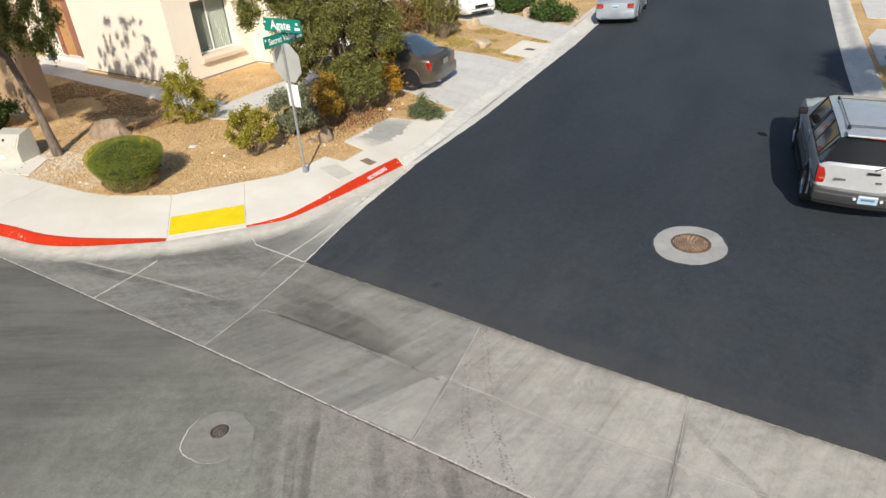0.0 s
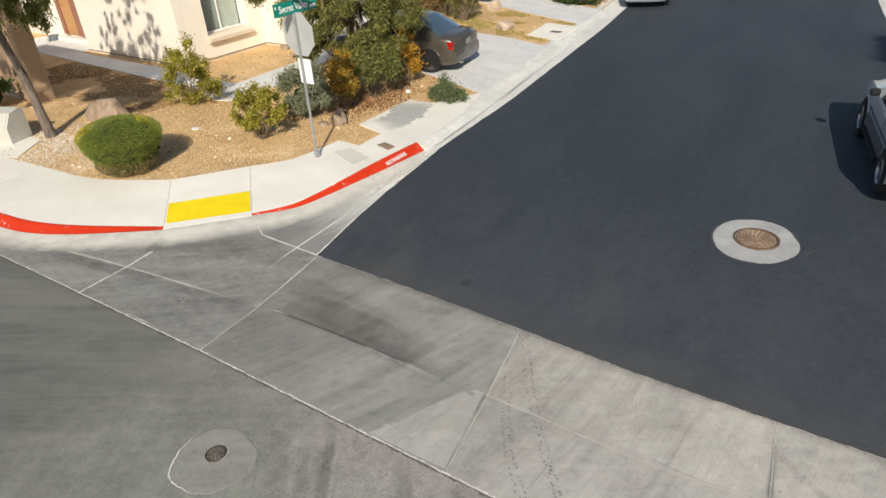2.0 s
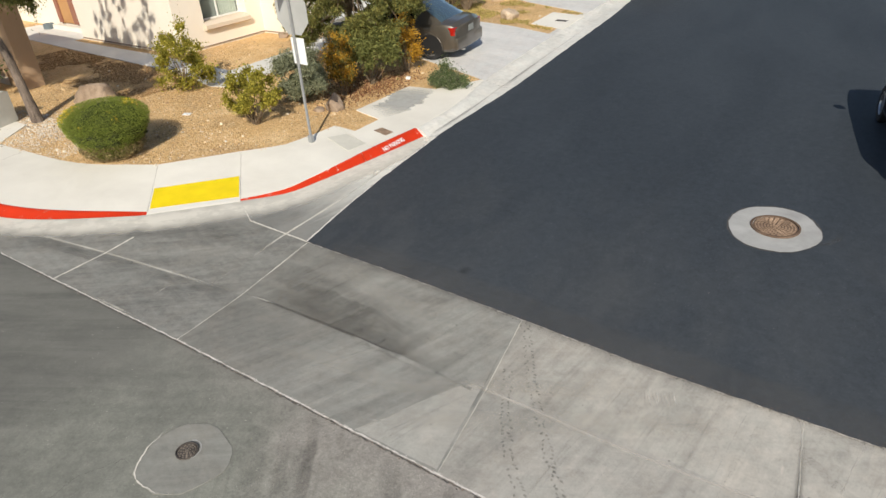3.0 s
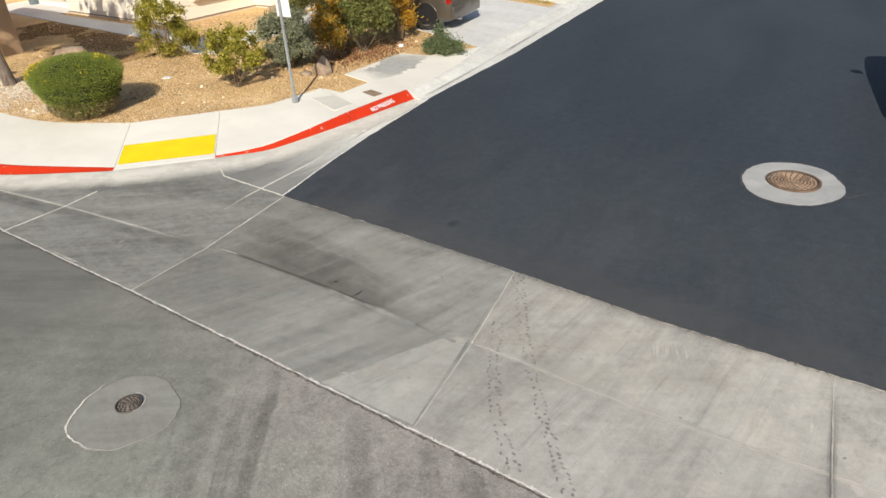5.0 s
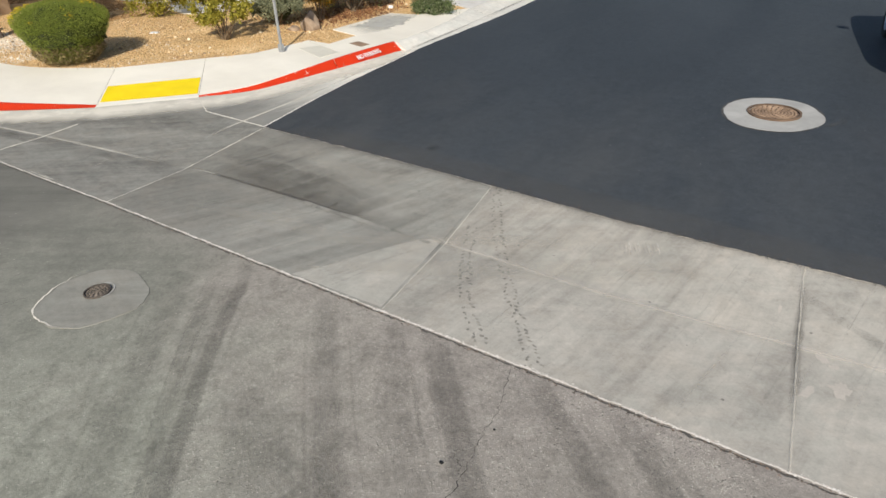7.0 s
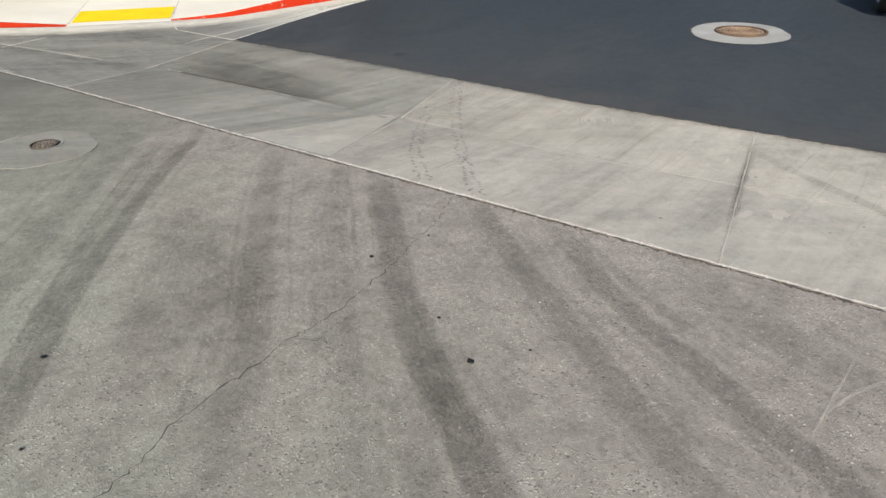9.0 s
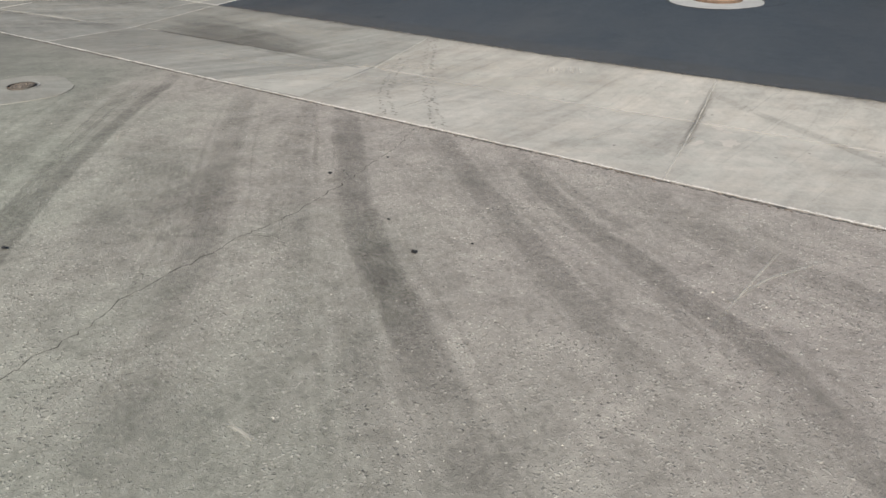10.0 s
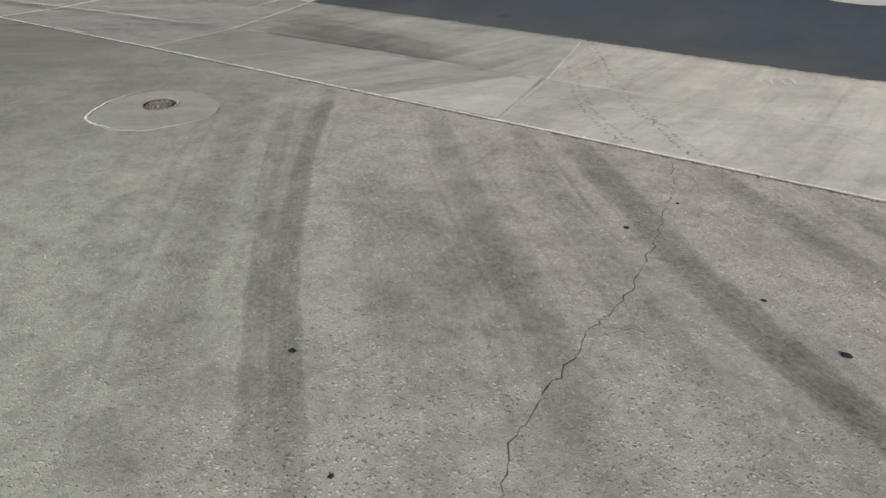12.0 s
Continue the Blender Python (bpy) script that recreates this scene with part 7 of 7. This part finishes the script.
def car_ring(s):
    x, hw, zb, zbelt, hb, zt, ht, _ = s
    half = [(0.0, zb), (hw * 0.86, zb), (hw * 0.975, zb + 0.09), (hw, zb + 0.45 * (zbelt - zb)), (hw * 0.992, zbelt - 0.10), (hb + 0.012, zbelt - 0.015), (hb, zbelt), (ht + 0.02, zt - 0.035), (ht - 0.06, zt), (ht * 0.45, zt + 0.016), (0.0, zt + 0.022)]
    left = [Vector((x, y, z)) for y, z in half]
    right = [Vector((x, -y, z)) for y, z in half[-2:0:-1]]
    return left + right


def wheel_parts(th, x, y, r, side):
    """Tyre and spoked rim."""
    prof = [(0.60, -0.085), (0.86, -0.105), (0.97, -0.09), (1.0, -0.05), (1.0, 0.05), (0.97, 0.09), (0.86, 0.105), (0.60, 0.085)]
    rows = [[(x + r * k * math.cos(w), y + o, r + r * k * math.sin(w)) for k, o in prof] for w in np.linspace(0, 2 * math.pi, 28, endpoint=False)]
    rows.append(rows[0])
    wheel = part("wheel", loft(rows), M_TYRE, th, "black tyre", 40)
    bm = bmesh.new()
    out = y + side * 0.055
    cyl(bm, r * 0.62, r * 0.62, 0.03, pose(x, y - side * 0.03, r, 90), 24)
    for k in range(5):
        box(bm, 0.02, r * 0.62, -0.035, 0.035, -0.012, 0.012, 0.006, m=pose(x, out, r) @ pose(0, 0, 0, 0, k * 72 + 18, 0) @ pose(0, 0, 0, 90))
    cyl(bm, r * 0.14, r * 0.12, 0.03, pose(x, out, r, 90), 14)
    rim_rows = [[(x + r * k * math.cos(w), y + side * o, r + r * k * math.sin(w)) for k, o in ((0.64, 0.03), (0.655, 0.085), (0.60, 0.092), (0.56, 0.06))] for w in np.linspace(0, 2 * math.pi, 28, endpoint=False)]
    part("rim", bm, M_RIM, wheel, "alloy rim", 40)
    part("rim_lip", loft(rim_rows + [rim_rows[0]]), M_RIM, wheel, "", 40)


def vehicle(name, label, spec, paint, m, scale=1.0):
    """Body skin with glass set into it, wheels, mirrors, handles. Forward is +x, the rear axle stands over the origin."""
    th = thing(name, label, "car", m)
    th.scale = (scale,) * 3
    st = spec["stations"]
    rings = [car_ring(s) for s in st]
    for ring_pts in rings:
        for p in ring_pts:
            if p.x < -0.4:
                p.x += spec.get("bow", 0.06) * (p.y / 0.85) ** 2
    n = len(rings[0])
    body, panes = bmesh.new(), {}

    def add(bm, pts):
        bm.faces.new([bm.verts.new(p) for p in pts])

    for i in range(len(st) - 1):
        a, b, tag = rings[i], rings[i + 1], st[i][7]
        for k in range(n):
            k2 = (k + 1) % n
            quad = (a[k], a[k2], b[k2], b[k])
            side_pane = tag in ("side", "glass", "wrap") and (k == 6 or k == n - 7)
            screen = tag in ("screen", "wrap") and 7 <= k <= n - 8
            if side_pane:
                panes.setdefault(("side_window", i, k > 9), []).append(quad)
            elif screen:
                panes.setdefault(("rear_window" if i < len(st) // 2 else "windscreen", i, 0), []).append(quad)
            else:
                add(body, quad)
    add(body, rings[0])
    add(body, rings[-1][::-1])
    bmesh.ops.remove_doubles(body, verts=body.verts, dist=0.0005)
    part("body", body, paint, th, "", 32)
    for (pane, i, s), quads in panes.items():
        bm = bmesh.new()
        for q in quads:
            add(bm, q)
        bmesh.ops.remove_doubles(bm, verts=bm.verts, dist=0.0005)
        part(pane, bm, M_REARGLASS if pane == "rear_window" and spec is SEDAN else M_CARGLASS, th, "tinted glass", 60)
        rim = bmesh.new()
        edge = [p for q in quads for p in q]
        mid = sum(edge, Vector()) / len(edge)
        if pane == "side_window":
            q = quads[0]
            for u, v in zip(q, q[1:] + q[:1]):
                o = Vector((0, 0.004 if mid.y > 0 else -0.004, 0))
                tube(rim, [u.lerp(mid, 0.01) + o, v.lerp(mid, 0.01) + o], [0.011, 0.011], 5)
            part("window_trim", rim, M_BLACK, th)
    r = spec["wheel"]
    hw = st[4][1]
    for x in spec.get("axles", (0.0, spec["wb"])):
        for side in (1, -1):
            wheel_parts(th, x, side * (hw - spec.get("inset", 0.115)), r, side)
            bm = bmesh.new()
            cyl(bm, r * 1.20, r * 1.20, 0.10, pose(x, side * (hw - 0.043), r * 1.02, 90), 32)
            for v in bm.verts:
                v.co.z = max(v.co.z, st[4][2] - 0.01)
            part("wheel_arch", bm, M_BLACK, th)
            arch = [(x + r * 1.22 * math.cos(w), side * (hw + 0.008), r * 1.02 + r * 1.22 * math.sin(w)) for w in np.linspace(-0.1, math.pi + 0.1, 18)]
            bm = bmesh.new()
            tube(bm, arch, [0.016] * 18, 6)
            part("arch_lip", bm, paint, th)
    for i, s in enumerate(st):
        if s[7] == "side":
            for side in (1, -1):
                z = s[3] - 0.10
                part("door_handle", boxed(s[0] + 0.06, s[0] + 0.24, side * (hw * 0.992) - 0.018, side * (hw * 0.992) + 0.018, z - 0.02, z + 0.02, 0.008), paint, th)
                xs = s[0] - 0.05
                part("door_gap", boxed(xs - 0.004, xs + 0.004, side * hw - 0.006, side * hw + 0.002, st[4][2] + 0.12, s[3] - 0.10), M_BLACK, th)
    xm = [s[0] for s in st if s[7] == "screen"][-1] - 0.02
    for side in (1, -1):
        mb = bmesh.new()
        box(mb, xm - 0.05, xm + 0.07, side * (hw + 0.09) - 0.09, side * (hw + 0.09) + 0.09, st[4][3] + 0.0, st[4][3] + 0.14, 0.045)
        part("mirror", mb, M_BLACK if spec is WAGON else paint, th, "door mirror", 40)
    return th


def rear_kit(th, spec, lamp_w, lamp_z, plate_z, bumper, plate_x, lamp_x, lamp_y, plate=None):
    """Tail lamps, bumper and a blank number plate with bars."""
    for side in (1, -1):
        lb = bmesh.new()
        box(lb, lamp_x - 0.03, lamp_x + 0.16, side * lamp_y - lamp_w / 2, side * lamp_y + lamp_w / 2, lamp_z[0], lamp_z[1], 0.02)
        lamp = part("tail_lamp", lb, M_TAIL, th, "red tail lamp", 40)
        cb = bmesh.new()
        zc = lamp_z[0] + 0.32 * (lamp_z[1] - lamp_z[0])
        box(cb, lamp_x - 0.034, lamp_x + 0.04, side * lamp_y - lamp_w * 0.25, side * lamp_y + lamp_w * 0.25, zc - 0.02, zc + 0.012, 0.004)
        part("reverse_lens", cb, M_LENSRED, lamp)
    if bumper:
        z0, z1, mat = bumper
        bb = bmesh.new()
        box(bb, plate_x + 0.01, plate_x + 0.22, -0.79, 0.79, z0, z1, 0.06)
        part("bumper", bb, mat, th, "", 40)
    pl = part("number_plate", boxed(plate_x - 0.006, plate_x + 0.004, -0.155, 0.155, plate_z - 0.078, plate_z + 0.078, 0.003), plate or M_PLATE, th, "dim plate" if plate else "blue and white plate")
    if plate:
        return
    part("plate_bar", boxed(plate_x - 0.009, plate_x - 0.006, -0.11, 0.11, plate_z - 0.022, plate_z + 0.022), plain("plate_ink", (0.10, 0.17, 0.30), 0.6), pl)
    part("plate_band", boxed(plate_x - 0.009, plate_x - 0.006, -0.14, 0.14, plate_z + 0.05, plate_z + 0.066), M_LETTER, pl)


suv = vehicle("car", "silver sport utility wagon parked at the kerb, roof rack on top", WAGON, M_SILVER, pose(7.375, 6.187, 0.026, 1.6, 0, 103.0), 0.91)
rear_kit(suv, WAGON, 0.20, (0.74, 1.05), 0.58, None, -1.04, -0.80, 0.765)
def cross_bar(name, x0, x1, half, z0, z1, bevel, material, label=""):
    """A bar across the tail that follows its rounding."""
    bm = bmesh.new()
    box(bm, x0, x1, -half, half, z0, z1)
    bmesh.ops.subdivide_edges(bm, edges=[e for e in bm.edges if abs(e.verts[0].co.y - e.verts[1].co.y) > 0.5], cuts=11)
    bmesh.ops.bevel(bm, geom=[e for e in bm.edges if len(e.link_faces) == 2 and e.calc_face_angle(0) > 1], offset=bevel, segments=2, affect="EDGES", profile=0.6)
    return part(name, bowed(bm, 0.11), material, suv, label, 40)


cross_bar("bumper", -1.035, -0.80, 0.88, 0.44, 0.69, 0.05, plain("bumper_grey", (0.075, 0.078, 0.085), 0.35, 0.5), "grey silver rear bumper")
cross_bar("valance", -0.99, -0.82, 0.85, 0.37, 0.445, 0.02, M_BLACK, "dark lower bumper edge")
cross_bar("bumper_groove", -1.04, -1.0, 0.84, 0.60, 0.625, 0.004, M_DARKGREY)
part("badge", boxed(-0.912, -0.885, 0.40, 0.57, 0.86, 0.885), M_DARKGREY, suv, "small grey badge")
part("badge", boxed(-0.945, -0.92, -0.16, -0.07, 0.862, 0.89), M_DARKGREY, suv, "small grey badge")
for side in (1, -1):
    pb = bmesh.new()
    cyl(pb, 0.028, 0.024, 0.05, pose(-1.035, side * 0.21, 0.585, 0, 90), 14)
    part("plate_lamp", pb, M_LENS, suv, "small chrome plate lamp")
part("gate_handle", boxed(-0.955, -0.925, -0.10, 0.10, 1.02, 1.06, 0.006), M_BLACK, suv)
wp = bmesh.new()
tube(wp, [(-0.93, 0.0, 1.10), (-0.86, -0.25, 1.20), (-0.82, -0.45, 1.26)], [0.012, 0.009, 0.006], 6)
part("wiper", wp, M_BLACK, suv)
part("high_brake_lamp", boxed(-0.655, -0.60, -0.16, 0.16, 1.572, 1.592, 0.004), M_TAIL, suv)
part("roof_lip", boxed(-0.66, -0.44, -0.51, 0.51, 1.587, 1.622, 0.012), M_SILVER, suv)
for side in (1, -1):
    rb = bmesh.new()
    tube(rb, [(-0.30, side * 0.45, 1.62), (-0.24, side * 0.45, 1.65), (1.40, side * 0.44, 1.655), (1.48, side * 0.44, 1.62)], [0.011] * 4, 8)
    part("roof_rail", rb, M_DARKGREY, suv, "thin grey roof rail")
    for x in (-0.27, 1.44):
        part("rail_foot", boxed(x - 0.06, x + 0.06, side * 0.45 - 0.022, side * 0.45 + 0.022, 1.61, 1.66, 0.012), M_BLACK, suv, "black rail foot")
    part("sill_cladding", boxed(0.42, 2.40, side * 0.885 - 0.015, side * 0.885 + 0.015, 0.40, 0.62, 0.01), M_DARKGREY, suv, "grey lower cladding")
    part("running_board", boxed(0.50, 2.34, side * 0.90 - 0.07, side * 0.90 + 0.07, 0.36, 0.40, 0.012), M_BLACK, suv)
    part("side_moulding", boxed(-0.75, 2.42, side * 0.886 - 0.008, side * 0.886 + 0.008, 0.72, 0.76, 0.004), M_DARKGREY, suv)
for x in (-0.22, 1.38):
    part("roof_bar", boxed(x - 0.014, x + 0.014, -0.44, 0.44, 1.643, 1.663, 0.006), M_DARKGREY, suv)

sedan = vehicle("car", "bronze-grey sedan parked on the concrete driveway", SEDAN, M_BROWNGREY, pose(-4.355, 9.127, 0.142, 0, 0, 188.7), 0.95)
rear_kit(sedan, SEDAN, 0.27, (0.67, 0.88), 0.76, (0.30, 0.62, M_BROWNGREY), -1.02, -0.90, 0.70, M_DIM)
ex = bmesh.new()
cyl(ex, 0.03, 0.03, 0.12, pose(-1.0, 0.5, 0.28, 0, 90), 12)
part("exhaust", ex, M_RIM, sedan)
silver = vehicle("car", "silver sedan parked along the far kerb", SEDAN, M_BLUESILVER, pose(-2.17, 19.4, 0.030, -1.6, 0, 102.5), 0.90)
rear_kit(silver, SEDAN, 0.26, (0.70, 0.88), 0.76, (0.30, 0.62, M_BLUESILVER), -1.02, -0.97, 0.62)
white = vehicle("car", "white sedan facing the street on the second driveway", SEDAN, M_WHITEPAINT, pose(-10.6, 19.15, 0.142, 0, 0, math.degrees(math.atan2(-0.40, 0.92))), 0.98)
for side in (1, -1):
    hb = bmesh.new()
    box(hb, 3.22, 3.44, side * 0.53 - 0.14, side * 0.53 + 0.14, 0.62, 0.76, 0.03, m=None)
    part("headlamp", hb, M_LENS, white, "clear headlamp", 40)
part("grille", boxed(3.48, 3.53, -0.32, 0.32, 0.46, 0.58, 0.01), M_BLACK, white, "dark grille")
part("lower_grille", boxed(3.42, 3.50, -0.5, 0.5, 0.29, 0.38, 0.01), M_BLACK, white)
dark = vehicle("car", "charcoal sedan parked further up the street", SEDAN, M_CHARCOAL, pose(-2.95, 26.8, 0.01, 0, 0, math.degrees(math.atan2(1, -0.12))), 0.92)
